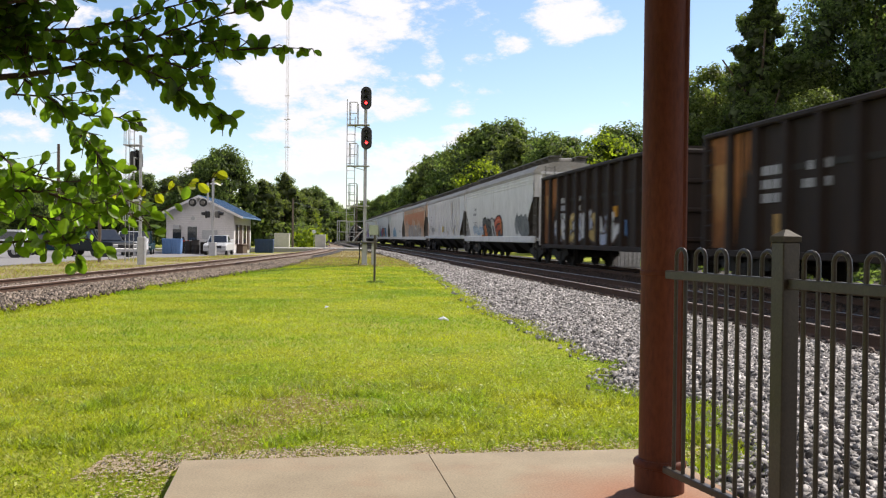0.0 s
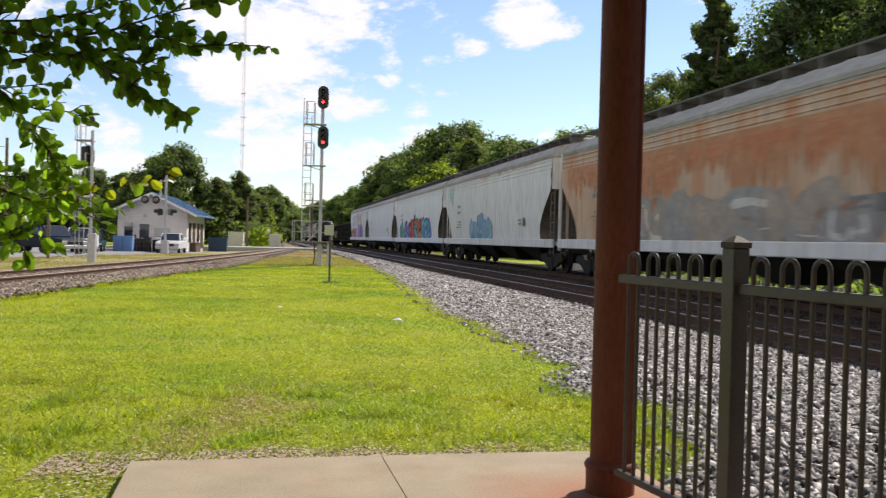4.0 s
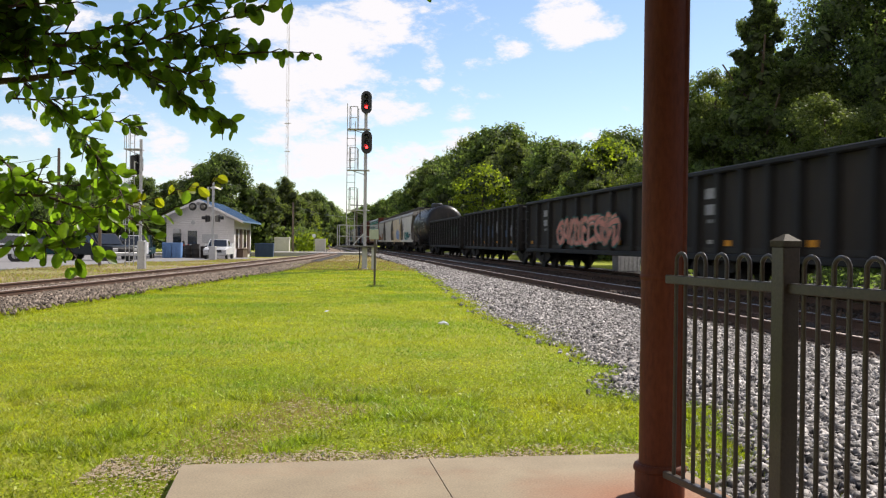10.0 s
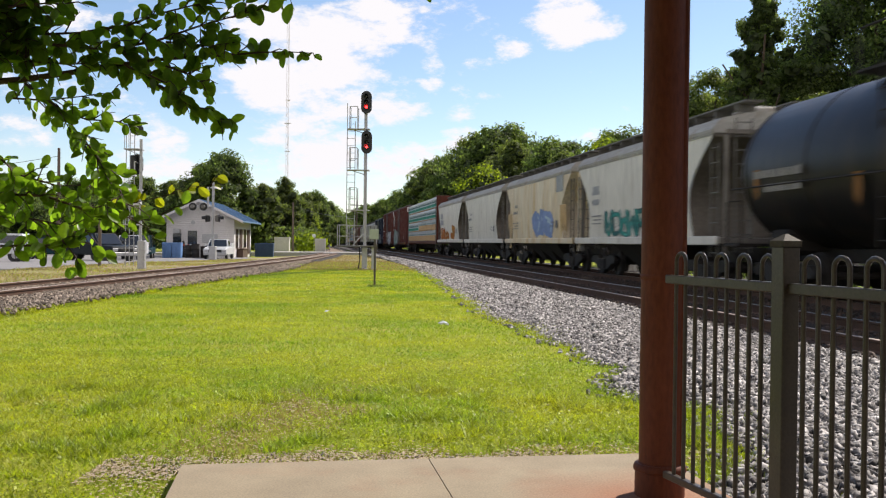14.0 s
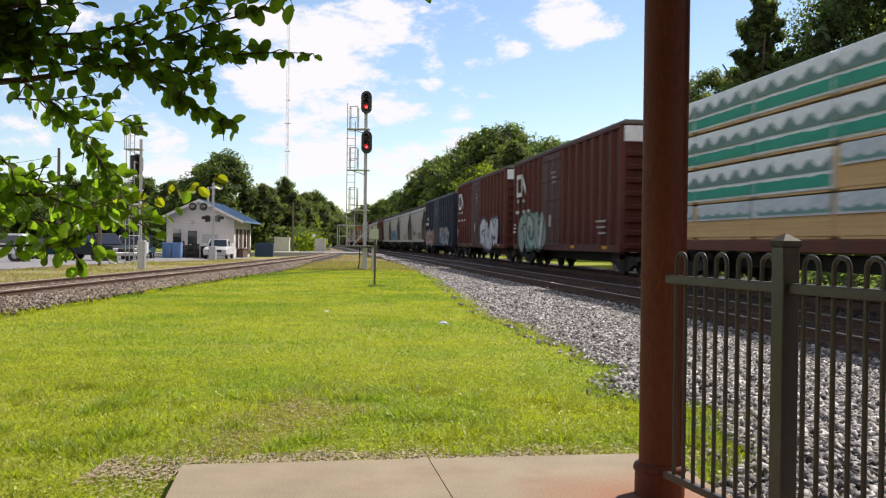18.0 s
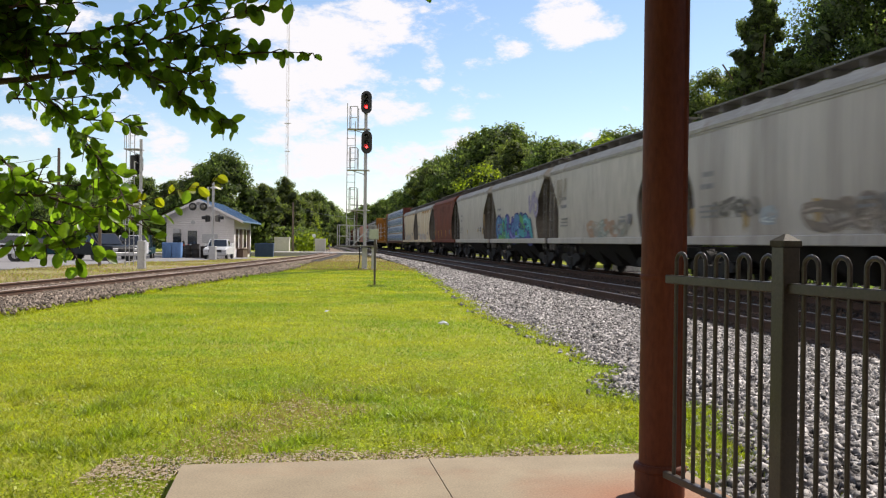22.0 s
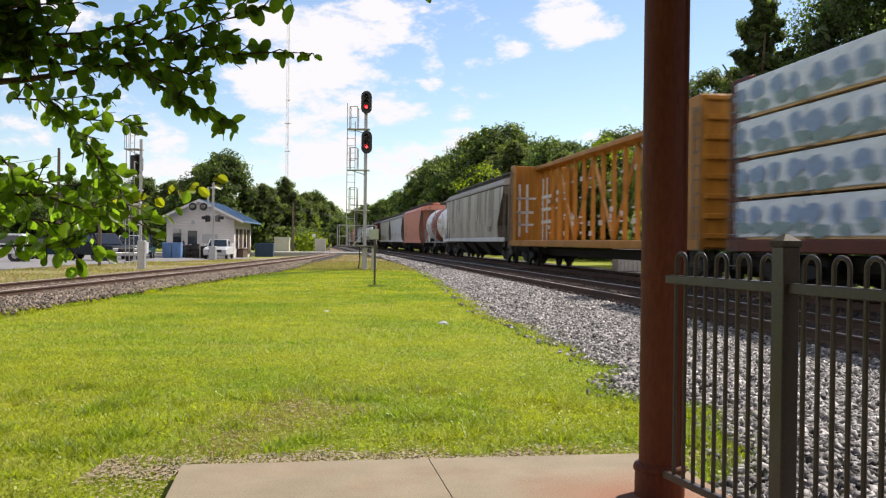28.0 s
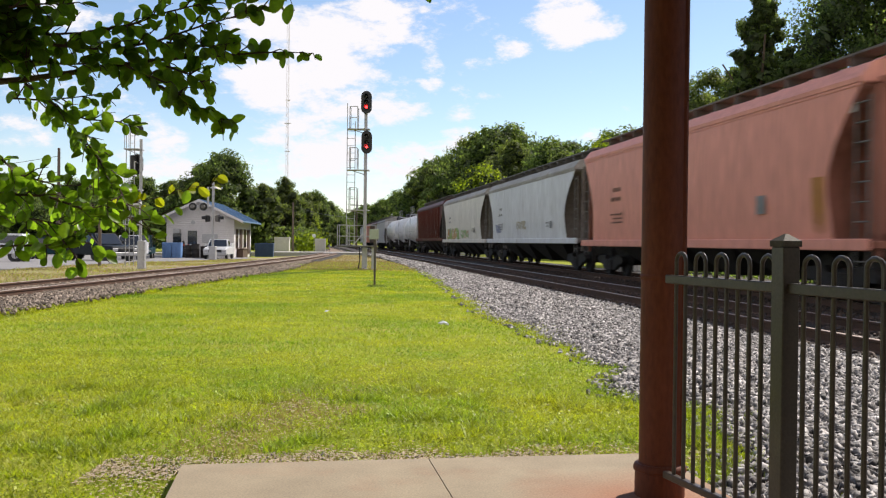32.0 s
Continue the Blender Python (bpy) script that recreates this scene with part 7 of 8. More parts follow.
for i, z in enumerate(np.arange(0, 96, 1.5)):
    a, b = radians(90 + 120 * i), radians(210 + 120 * i)
    lg.tube([(0.6 * math.cos(a), 0.6 * math.sin(a), z), (0.6 * math.cos(b), 0.6 * math.sin(b), z + 1.5)], 0.04, 4)
part("lattice", lg, MAST, mast)
part("antenna", Form().box((0, 0, 52), (2.6, 0.3, 0.3)).box((0, 0, 40), (2.4, 0.3, 0.3)).box((0, 0, 62), (2.0, 0.3, 0.3)), MAST, mast)


# ---- trees ----
LEAF = material("summer_foliage", (0.074, 0.108, 0.046), (0.112, 0.15, 0.056), rough=0.6, scale=0.35, fine=2, bump=0, island=0.5, through_light=(2.3, 2.4, 1.0), spec=0.25, thin=0.6)
LEAF_OLIVE = material("olive_foliage", (0.078, 0.108, 0.042), (0.118, 0.148, 0.052), rough=0.6, scale=0.35, fine=2, bump=0, island=0.5, through_light=(2.4, 2.4, 1.0), spec=0.25, thin=0.55)
LEAF_LIGHT = material("yellow_green_foliage", (0.165, 0.215, 0.035), (0.125, 0.175, 0.03), rough=0.6, scale=0.35, fine=2, bump=0, island=0.35, through_light=(2.4, 2.4, 0.6), spec=0.25, thin=0.65)
# leaf green darkened to paint the shade deep inside the crowns
CORE = material("shaded_inner_foliage", (0.045, 0.064, 0.024), (0.06, 0.082, 0.03), rough=0.9, scale=1.5, fine=6, bump=0.6, depth=0.1)


def cards(centres, normals, sizes, rg, bend=0.12):
    """Small bent leaf sprays: two-triangle kites round each centre."""
    n = len(centres)
    a = rg.normal(size=(n, 3))
    a -= normals * (a * normals).sum(1, keepdims=True)
    a /= np.linalg.norm(a, axis=1, keepdims=True) + 1e-9
    b = np.cross(normals, a)
    s = sizes[:, None]
    k = rg.uniform(0.45, 0.75, (n, 1))
    v = np.stack([centres - a * s * 0.5, centres + b * s * k * 0.5 + normals * s * bend, centres + a * s * 0.5, centres - b * s * k * 0.5 + normals * s * bend], 1).reshape(-1, 3)
    f = np.arange(4 * n).reshape(-1, 4)
    return v, f


def crown(seed, h, width, low, blobs, per, size, spire=False):
    """Leaf sprays in tufts over many uneven masses, with larger leaves inside whose dark colour stands for the crown's
    shade.
    """
    rg = np.random.default_rng(seed)
    vs, fs, cv, cf = [], [], [], []
    off = inner_off = 0
    for i in range(blobs):
        u = (i + 0.5) / blobs
        z = low + (h - low) * (0.06 + 0.9 * u)
        if spire:
            reach = width / 2 * (1.05 - u) ** 1.05 * rg.uniform(0.3, 1.3)
        else:
            reach = width / 2 * math.sqrt(max(0.06, 1 - (2 * u - 0.9) ** 2)) * 0.78
        ang = i * 2.4 + rg.uniform(-0.5, 0.5)
        rad = reach * math.sqrt(rg.uniform(0.1, 1.0) if spire else rg.uniform(0.3, 1.0))
        c = np.array([rad * math.cos(ang), rad * math.sin(ang), z])
        r = np.array([1, 1, 0.72]) * rg.uniform(0.55, 1.35) * (width * (0.17 if not spire else 0.105)) * (1.0 if not spire else (1.1 - 0.65 * u))
        tufts = rg.normal(size=(9, 3))
        tufts /= np.linalg.norm(tufts, axis=1, keepdims=True)
        tufts[:, 2] = np.abs(tufts[:, 2]) * 0.95 - 0.3 * (rg.random(9) < 0.4)
        which = rg.integers(0, 9, per)
        d = rg.normal(size=(per, 3))
        d /= np.linalg.norm(d, axis=1, keepdims=True)
        d[:, 2] += 0.35
        p = c + r * (tufts[which] * rg.uniform(0.6, 1.0, 9)[which][:, None] + d * rg.uniform(0.2, 0.52, (per, 1)))
        nrm = d * 0.8 + tufts[which] * 0.5 + rg.normal(size=(per, 3)) * 0.42
        nrm /= np.linalg.norm(nrm, axis=1, keepdims=True)
        v, f = cards(p, nrm, rg.uniform(0.6, 1.25, per) * size, rg)
        vs.append(v)
        fs.append(f + off)
        off += len(v)
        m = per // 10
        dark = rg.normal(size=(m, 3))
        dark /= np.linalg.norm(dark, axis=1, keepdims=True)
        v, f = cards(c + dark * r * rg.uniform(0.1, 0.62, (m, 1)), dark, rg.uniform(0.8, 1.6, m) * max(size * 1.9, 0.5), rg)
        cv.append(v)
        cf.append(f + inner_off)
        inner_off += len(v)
    return np.concatenate(vs), np.concatenate(fs), np.concatenate(cv), np.concatenate(cf)


def tree(name, seed, h, width, low, blobs, per, size, leaf, label, spire=False, at=None, inner=True):
    t = thing(name, label, "tree", at, group="trees")
    rg = random.Random(seed)
    tr = Form().tube([(0, 0, 0), (rg.uniform(-.15, .15), rg.uniform(-.15, .15), h * 0.3), (rg.uniform(-.3, .3), rg.uniform(-.3, .3), h * 0.62), (0, 0, h * 0.88)], (0.009 if spire else 0.022) * h, 9, r_end=0.004 * h)
    tk = part("trunk", tr, BARK, t)
    for i in range(6):
        a = i * 2.2 + rg.uniform(-0.4, 0.4)
        z = h * (0.28 + 0.07 * i)
        e = width * 0.36 * (1 - 0.1 * i)
        part("limb", Form().tube([(0, 0, z), (e * 0.5 * math.cos(a), e * 0.5 * math.sin(a), z + h * 0.06), (e * math.cos(a), e * math.sin(a), z + h * 0.16)], (0.005 if spire else 0.009) * h, 6, r_end=0.003 * h), BARK, tk)
    v, f, iv, i_f = crown(seed, h, width, low, blobs, per, size, spire)
    cr = part("crown", raw_mesh("crown", v, f, leaf), None, t)
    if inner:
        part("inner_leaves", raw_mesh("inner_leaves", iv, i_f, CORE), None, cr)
    return t


OAK = tree("tree", 1, 14, 13, 1.0, 44, 520, 0.46, LEAF, "broad dark green deciduous tree", at=pose(-60, 215, -0.5))
ELM = tree("tree", 2, 14, 8.5, 0.9, 34, 420, 0.38, LEAF_OLIVE, "leafy green deciduous tree at the wood's edge", at=pose(8.9, 118, -0.1))
MAPLE = tree("tree", 3, 10, 9, 0.5, 34, 200, 0.34, LEAF_LIGHT, "bright yellow-green young tree", at=pose(4.8, 112, -0.1))
tree("tree", 4, 16.4, 9.8, 1.0, 110, 330, 0.22, LEAF, "tall pointed dark green tree behind the tracks", True, at=pose(18.0, 53, -0.1))
ALDER = tree("tree", 6, 12, 7.6, 0.6, 44, 430, 0.21, LEAF_OLIVE, "leafy olive-green tree close behind the tracks", at=pose(16.6, 57, -0.1), inner=False)
BIG = tree("tree", 5, 19, 13, 1.5, 100, 620, 0.24, LEAF, "huge dense dark green tree behind the tracks", at=pose(25.9, 56, -0.1))


def plant(src, x, y, s, turn, sz=1.0):
    copy_thing(src, pose(x, y, ground_z(x, y) - 0.03, 0, 0, turn) @ Matrix.Diagonal((s, s, s * sz, 1)))


rt = random.Random(11)
# woods along the far side of the double track
for y, off, s, src in ((49, 34.2, 0.95, BIG), (70, 47.5, 1.05, BIG), (60, 41, 0.9, BIG), (67, 25.6, 0.68, ALDER), (72, 25, 0.66, ALDER), (78, 23.5, 0.58, ELM), (84, 27, 0.82, OAK), (80, 26, 1.05, MAPLE), (61, 25.9, 1.11, ALDER), (84, 26.4, 0.72, ELM),
                       (98, 26, 0.82, ELM), (104, 29, 0.8, ELM), (108, 27.5, 0.86, OAK), (124, 30, 1.13, OAK), (132, 26, 1.21, ELM), (140, 28, 1.27, OAK), (150, 25, 1.24, ELM), (92, 29, 0.68, ELM), (86, 31, 0.66, ELM), (88, 26.5, 0.64, OAK), (160, 28, 1.36, OAK), (172, 25, 1.32, ELM),
                       (185, 28, 1.36, OAK), (200, 25, 1.28, ELM), (215, 28, 1.32, OAK), (235, 25, 1.34, OAK), (255, 27, 1.35, ELM), (280, 25, 1.36, OAK), (310, 26, 1.4, ELM), (345, 25, 1.5, OAK), (390, 25, 1.5, ELM), (440, 24, 1.5, OAK),
                       (500, 22, 1.5, ELM), (570, 20, 1.5, OAK), (680, 20, 1.6, ELM), (800, 22, 1.6, OAK), (74, 21.5, 0.45, ELM), (96, 22, 0.42, MAPLE), (40, 34, 1.05, ALDER), (36, 24, 0.82, ALDER), (82, 21.5, 0.5, MAPLE), (61, 37.4, 1.0, BIG), (60, 25.5, 1.05, ALDER), (56, 24.6, 1.01, ALDER), (54, 27.6, 1.01, ALDER), (47, 28.6, 0.70, ALDER), (76, 27.5, 0.82, MAPLE)):
    plant(src, off - TAN * y + rt.uniform(-0.8, 0.8), y, s * (1.07 if 145 < y < 230 else 0.96 if y < 400 and y > 145 else 1.0) * rt.uniform(0.78, 1.04), rt.uniform(0, 360))
for x, y, s, src in ((15.0, 58, 0.85, ALDER), (18.4, 45, 0.72, ALDER), (22.6, 61, 1.25, MAPLE)):
    plant(src, x, y, s, 40 * x)
# woods on the depot side
for x, y, high, wide, src in ((-28.9, 122, 12.9, 10.2, OAK), (-41, 140, 10.4, 8, ELM), (-36.5, 133, 9.8, 7, OAK), (-24.6, 127, 8.6, 6.0, ELM), (-33.6, 130, 11.6, 8, ELM), (-25.2, 131, 8.2, 5.5, OAK), (-23.0, 135, 11.3, 5.6, ELM), (-23.8, 138, 8.4, 6, OAK), (-21.8, 142, 7.6, 4.5, ELM),
                              (-22.4, 150, 9.0, 5.5, ELM), (-21.2, 147, 5.4, 4.2, MAPLE), (-22.7, 165, 9.0, 6.2, OAK), (-24.2, 185, 9.0, 6.4, ELM), (-25.0, 200, 9.0, 7, OAK), (-27.2, 230, 9.0, 8, ELM), (-30.2, 260, 9.0, 9, OAK), (-33, 295, 9.2, 9, ELM),
                              (-36.4, 330, 9.4, 10, OAK), (-40, 375, 9.6, 10, ELM), (-44.4, 420, 9.8, 11, OAK), (-49, 480, 10, 12, ELM), (-55, 550, 10, 12, OAK),
                              (-46, 142, 10.2, 8, OAK), (-51, 139, 9.6, 8, ELM), (-56, 142, 9.9, 8, OAK), (-61, 139, 9.3, 8, ELM), (-66, 142, 9.8, 8, OAK), (-71, 138, 9.2, 8, ELM), (-76, 142, 9.6, 8, OAK), (-82, 139, 9.4, 9, ELM), (-88, 142, 9.8, 9, OAK), (-95, 140, 9.6, 9, ELM), (-102, 143, 10, 9, OAK), (-38, 97, 4.9, 6, ELM), (-43, 99, 5.2, 7, OAK), (-48, 96, 4.8, 6, ELM), (-53, 99, 5.3, 7, OAK), (-58, 97, 5.0, 6.5, ELM), (-34, 98, 5.2, 5, OAK)):
    k = {OAK: (14, 13), ELM: (14, 8.5), MAPLE: (10, 9)}[src]
    plant(src, x, y, wide / k[1] * rt.uniform(0.95, 1.1), rt.uniform(0, 360), high / k[0] / (wide / k[1]))

# low brush under the woods, uncountable
def brush(name, path, label, seed, mat, size=1.0):
    rg = np.random.default_rng(seed)
    cs = []
    for (x0, y0), (x1, y1), n, hgt in path:
        t = rg.random(n)
        cs.append(np.stack([x0 + (x1 - x0) * t + rg.normal(0, 1.0, n), y0 + (y1 - y0) * t + rg.normal(0, 1.0, n), hgt * rg.random(n) ** 1.3], 1))
    c = np.concatenate(cs)
    nr = rg.normal(size=c.shape) + [0, -0.5, 0.6]
    nr /= np.linalg.norm(nr, axis=1, keepdims=True)
    v, f = cards(c, nr, rg.uniform(0.35, 0.8, len(c)) * size, rg)
    tagged(new(name, raw_mesh(name, v, f, mat)), label, "bushes", kind="stuff")


brush("bushes", [((24 - TAN * 38, 38), (24 - TAN * 90, 90), 3600, 3.6), ((24 - TAN * 90, 90), (24 - TAN * 240, 240), 5000, 4.5), ((24 - TAN * 240, 240), (22 - TAN * 560, 560), 3500, 6.0)], "dense green brush along the wood's edge", 21, LEAF)
# dark sheet laid over the grass to paint the shaded ground behind the train
lane("embankment", [(train_x(y) + 3.3, y) for y in (-20, 0, 20, 44)], [(train_x(y) + 14, y) for y in (-20, 0, 20, 44)], -0.02, material("shaded_ground_tone", (0.06, 0.045, 0.03), (0.035, 0.028, 0.02), rough=0.95, scale=1.5, fine=30), "ground beyond the far track, shade put into its dark colour")
brush("weeds", [((train_x(2) + 6.5, 2), (train_x(42) + 6.5, 42), 5000, 0.4), ((train_x(0) + 10, 0), (train_x(46) + 10, 46), 26000, 1.8)], "rank dark weeds beyond the far track", 24, LEAF, 0.35)
brush("bushes", [((-18.6, 126), (-17.9, 127), 330, 2.3), ((-20.5, 131), (-19.5, 140), 400, 1.8)], "bright yellow-green bushes beside the shed", 25, LEAF_LIGHT)
brush("far_woods", [((-40, 215), (-210, 235), 9000, 14.0), ((-34, 126), (-120, 136), 9000, 7.0), ((-24, 124), (-36, 128), 2500, 6.0), ((-30, 600), (-110, 640), 2500, 16.0)], "hazy green wooded hill behind the street", 23, LEAF)
brush("bushes", [((-20.5, 128), (-22, 150), 1500, 3.2), ((-21, 150), (-33, 240), 2600, 4.5), ((-33, 240), (-74, 520), 3000, 6.0), ((-36, 125), (-110, 134), 5000, 4.5)], "green brush along the street", 22, LEAF)

# ---- overhanging branch of a crape myrtle ----
NEAR_LEAF = material("myrtle_leaf", (0.062, 0.105, 0.018), (0.088, 0.135, 0.022), rough=0.36, scale=14, fine=60, bump=0.1, vary=0.4, through_light=(4.6, 5.0, 1.2), spec=0.35, thin=0.5)
LEAF_JOIN = material("myrtle_leaf_mass", (0.062, 0.105, 0.018), (0.088, 0.135, 0.022), rough=0.36, scale=14, fine=60, bump=0.1, island=0.4, through_light=(4.6, 5.0, 1.2), spec=0.35, thin=0.5)
YOUNG_LEAF = material("young_myrtle_leaf", (0.20, 0.24, 0.025), (0.26, 0.29, 0.03), rough=0.35, scale=14, fine=60, bump=0.1, vary=0.25, through_light=(2.9, 2.7, 0.7), spec=0.5, thin=0.6)
TWIG = material("twig_bark", (0.10, 0.06, 0.04), (0.07, 0.045, 0.03), rough=0.8, scale=20, fine=80, bump=0.3)
branch = thing("crape_myrtle", "crape myrtle tree with an overhanging branch of rounded green leaves", "tree", pose(-2.2, 3.0, 2.1))
HUB = Vector((-2.2, 3.0, 2.1))
LEAF_V = [(0, 0, 0)] + [(sx * w, t, 0.34 * w - 0.1 * t * t) for sx, row in ((1, ((0.13, 0.07), (0.25, 0.22), (0.33, 0.42), (0.34, 0.6), (0.27, 0.8), (0.14, 0.94))), (-1, ((0.14, 0.94), (0.27, 0.8), (0.34, 0.6), (0.33, 0.42), (0.25, 0.22), (0.13, 0.07)))) for w, t in row]
LEAF_V.insert(7, (0, 1.0, -0.1))
LEAF_V.append((0, 0.5, -0.03))
LEAF_F = [(i, (i + 1) % 14, 14) for i in range(14)]
leaf_mesh = Form().add([(x * 0.052, y * 0.052, z * 0.052) for x, y, z in LEAF_V], LEAF_F).mesh("leaf", NEAR_LEAF, True)
leaf_poses = []
rl = random.Random(5)


def spray_leaves(pts, step, size=1.0, droop=0.5):
    pts = [Vector(p) for p in pts]
    for a, b in zip(pts[:-1], pts[1:]):
        d = b - a
        n = max(1, int(d.length / step))
        for i in range(n):
            p = a + d * ((i + rl.random() * 0.6) / n)
            out = d.normalized().cross(Vector((rl.uniform(-1, 1), rl.uniform(-1, 1), rl.uniform(-1, 1)))).normalized()
            way = out + d.normalized() * 0.55 + Vector((0, 0, -droop * rl.random()))
            way.y *= 0.45
            way.normalize()
            face = Vector((rl.uniform(-0.6, 0.6), -0.75 + rl.uniform(-0.5, 0.5), 0.55 + rl.uniform(-0.5, 0.5)))
            face = (face - way * face.dot(way)).normalized()
            across = way.cross(face)
            m = Matrix((across, way, face)).transposed().to_4x4()
            s = size * rl.uniform(0.6, 1.12)
            leaf_poses.append(Matrix.Translation(p - HUB) @ m @ Matrix.Diagonal((s, s, s, 1)))


def limb(*pts, side=8, reach=0.13, r=0.008, step=0.028, size=1.0, droop=0.5):
    """A twig through the points, with side twigs, all leaved."""
    pts = [Vector(p) for p in pts]
    part("limb", Form().tube([p - HUB for p in pts], r, 7, r_end=r * 0.25), TWIG, branch)
    spray_leaves(pts, step * 1.3, size, droop)
    for i in range(side):
        t = (i + rl.random()) / side * (len(pts) - 1)
        k = min(int(t), len(pts) - 2)
        base = pts[k].lerp(pts[k + 1], t - k)
        d = (pts[k + 1] - pts[k]).normalized()
        out = (d * 0.6 + Vector((rl.uniform(-0.5, 0.5), rl.uniform(-0.8, 0.8), rl.uniform(-1.0, 0.7)))).normalized()
        tip = base + out * reach * rl.uniform(0.5, 1.2)
        mid = base.lerp(tip, 0.5) + Vector((0, 0, 0.01))
        part("twig", Form().tube([base - HUB, mid - HUB, tip - HUB], 0.0028, 5, r_end=0.001), TWIG, branch)
        spray_leaves([base, mid, tip], step, size, droop)


def spot(px, py, d):
    """Plan helper: metres right and up of the eye for a point d ahead, from its slope across and up in thousandths."""
    return (px * d / 1000, d, 1.2 + py * d / 1000)


# trunk and main bough, outside the view, that carry the branch
part("trunk", Form().tube([p - HUB for p in (Vector((-3.7, 2.3, -0.1)), Vector((-3.62, 2.35, 0.7)), Vector((-3.45, 2.45, 1.5)), Vector((-3.3, 2.6, 2.3)), Vector((-3.0, 2.8, 3.2)))], 0.075, 12, r_end=0.03), TWIG, branch, smooth=True)
part("bough", Form().tube([p - HUB for p in (Vector((-3.44, 2.46, 1.52)), Vector((-2.6, 2.75, 1.62)), Vector((-1.9, 2.9, 1.68)), Vector(spot(-515, 164, 3.0)))], 0.03, 10, r_end=0.014), TWIG, branch, smooth=True)
part("bough", Form().tube([p - HUB for p in (Vector((-3.3, 2.6, 2.3)), Vector((-2.4, 2.8, 2.25)), Vector((-1.5, 2.9, 2.3)), Vector((-0.6, 3.1, 2.35)))], 0.025, 10, r_end=0.01), TWIG, branch, smooth=True)
# the long bough across the top, with its upper and hanging side branches
limb(spot(-515, 164, 3.0), spot(-447, 171, 3.0), spot(-378, 182, 3.0), spot(-321, 192, 3.05), spot(-261, 197, 3.05), spot(-219, 200, 3.1), side=26, reach=0.09, r=0.012, droop=0.3)
limb(spot(-232, 199, 3.1), spot(-200, 202, 3.1), spot(-170, 203, 3.1), spot(-143, 202, 3.1), side=7, reach=0.045, r=0.004, step=0.036, droop=0.4)
limb(spot(-505, 232, 2.9), spot(-476, 227, 2.9), spot(-425, 219, 2.95), spot(-378, 222, 3.0), side=16, reach=0.10, r=0.009)
limb(spot(-385, 222, 3.0), spot(-340, 230, 3.0), spot(-305, 243, 3.0), spot(-270, 252, 3.0), spot(-252, 256, 3.0), side=17, reach=0.08, r=0.005, step=0.032)
limb(spot(-345, 206, 3.0), spot(-308, 214, 3.0), spot(-266, 229, 3.0), spot(-233, 239, 3.0), spot(-196, 249, 3.0), side=21, reach=0.085, r=0.005, step=0.032)
limb(spot(-300, 212, 3.0), spot(-255, 208, 3.0), spot(-228, 212, 3.0), side=13, reach=0.075, r=0.004, step=0.032)
limb(spot(-345, 188, 3.0), spot(-307, 165, 3.0), spot(-274, 147, 3.0), spot(-246, 134, 3.0), spot(-232, 126, 3.0), side=20, reach=0.075, r=0.005, step=0.03, droop=1.4)
limb(spot(-322, 178, 2.95), spot(-300, 168, 2.95), spot(-286, 156, 2.95), spot(-280, 148, 2.95), side=11, reach=0.07, r=0.004, step=0.028, droop=1.4)
limb(spot(-300, 186, 3.0), spot(-275, 178, 3.0), spot(-258, 168, 3.0), side=10, reach=0.08, r=0.004, droop=1.2)
limb(spot(-500, 211, 2.9), spot(-425, 208, 2.9), spot(-378, 204, 2.95), spot(-331, 206, 3.0), side=20, reach=0.09, r=0.007)
limb(spot(-500, 196, 2.85), spot(-450, 190, 2.9), spot(-405, 187, 2.95), spot(-355, 190, 3.0), side=16, reach=0.09, r=0.006)
# the dark dense corner
for a, b in ((252, 262), (238, 246), (224, 232), (212, 208), (200, 194), (246, 236), (230, 218)):
    limb(spot(-530, a, 2.8), spot(-490, (a + b) / 2, 2.85), spot(-448, b, 2.9), side=15, reach=0.085, r=0.006, step=0.022)
limb(spot(-470, 248, 2.8), spot(-430, 252, 2.85), spot(-404, 252, 2.9), side=7, reach=0.07, r=0.004, droop=1.0)
# lower sunlit sprays
limb(spot(-452, 166, 3.1), spot(-410, 136, 3.1), spot(-386, 100, 3.15), spot(-370, 70, 3.15), spot(-358, 34, 3.2), side=14, reach=0.12, r=0.005)
limb(spot(-470, 150, 3.15), spot(-430, 148, 3.15), spot(-395, 152, 3.15), spot(-352, 158, 3.15), side=11, reach=0.10, r=0.004)
limb(spot(-420, 140, 3.2), spot(-385, 128, 3.2), spot(-350, 126, 3.2), spot(-335, 120, 3.2), side=8, reach=0.08, r=0.004)
limb(spot(-500, 105, 3.2), spot(-458, 68, 3.2), spot(-415, 56, 3.25), spot(-370, 58, 3.3), side=12, reach=0.12, r=0.005)
limb(spot(-500, 48, 3.2), spot(-428, 45, 3.2), spot(-372, 26, 3.2), spot(-312, 20, 3.3), side=18, reach=0.13, r=0.006)
limb(spot(-500, -10, 3.1), spot(-428, -8, 3.1), spot(-386, -4, 3.15), side=10, reach=0.1, r=0.005)
limb(spot(-410, -2, 3.1), spot(-395, -20, 3.1), spot(-392, -28, 3.1), side=2, reach=0.04, r=0.003, droop=1.5)
seen = len(leaf_poses)
limb(spot(-360, 34, 3.4), spot(-325, 41, 3.4), spot(-295, 48, 3.4), spot(-268, 56, 3.4), spot(-238, 60, 3.4), side=5, reach=0.05, r=0.0022, step=0.028, size=0.9, droop=0.1)
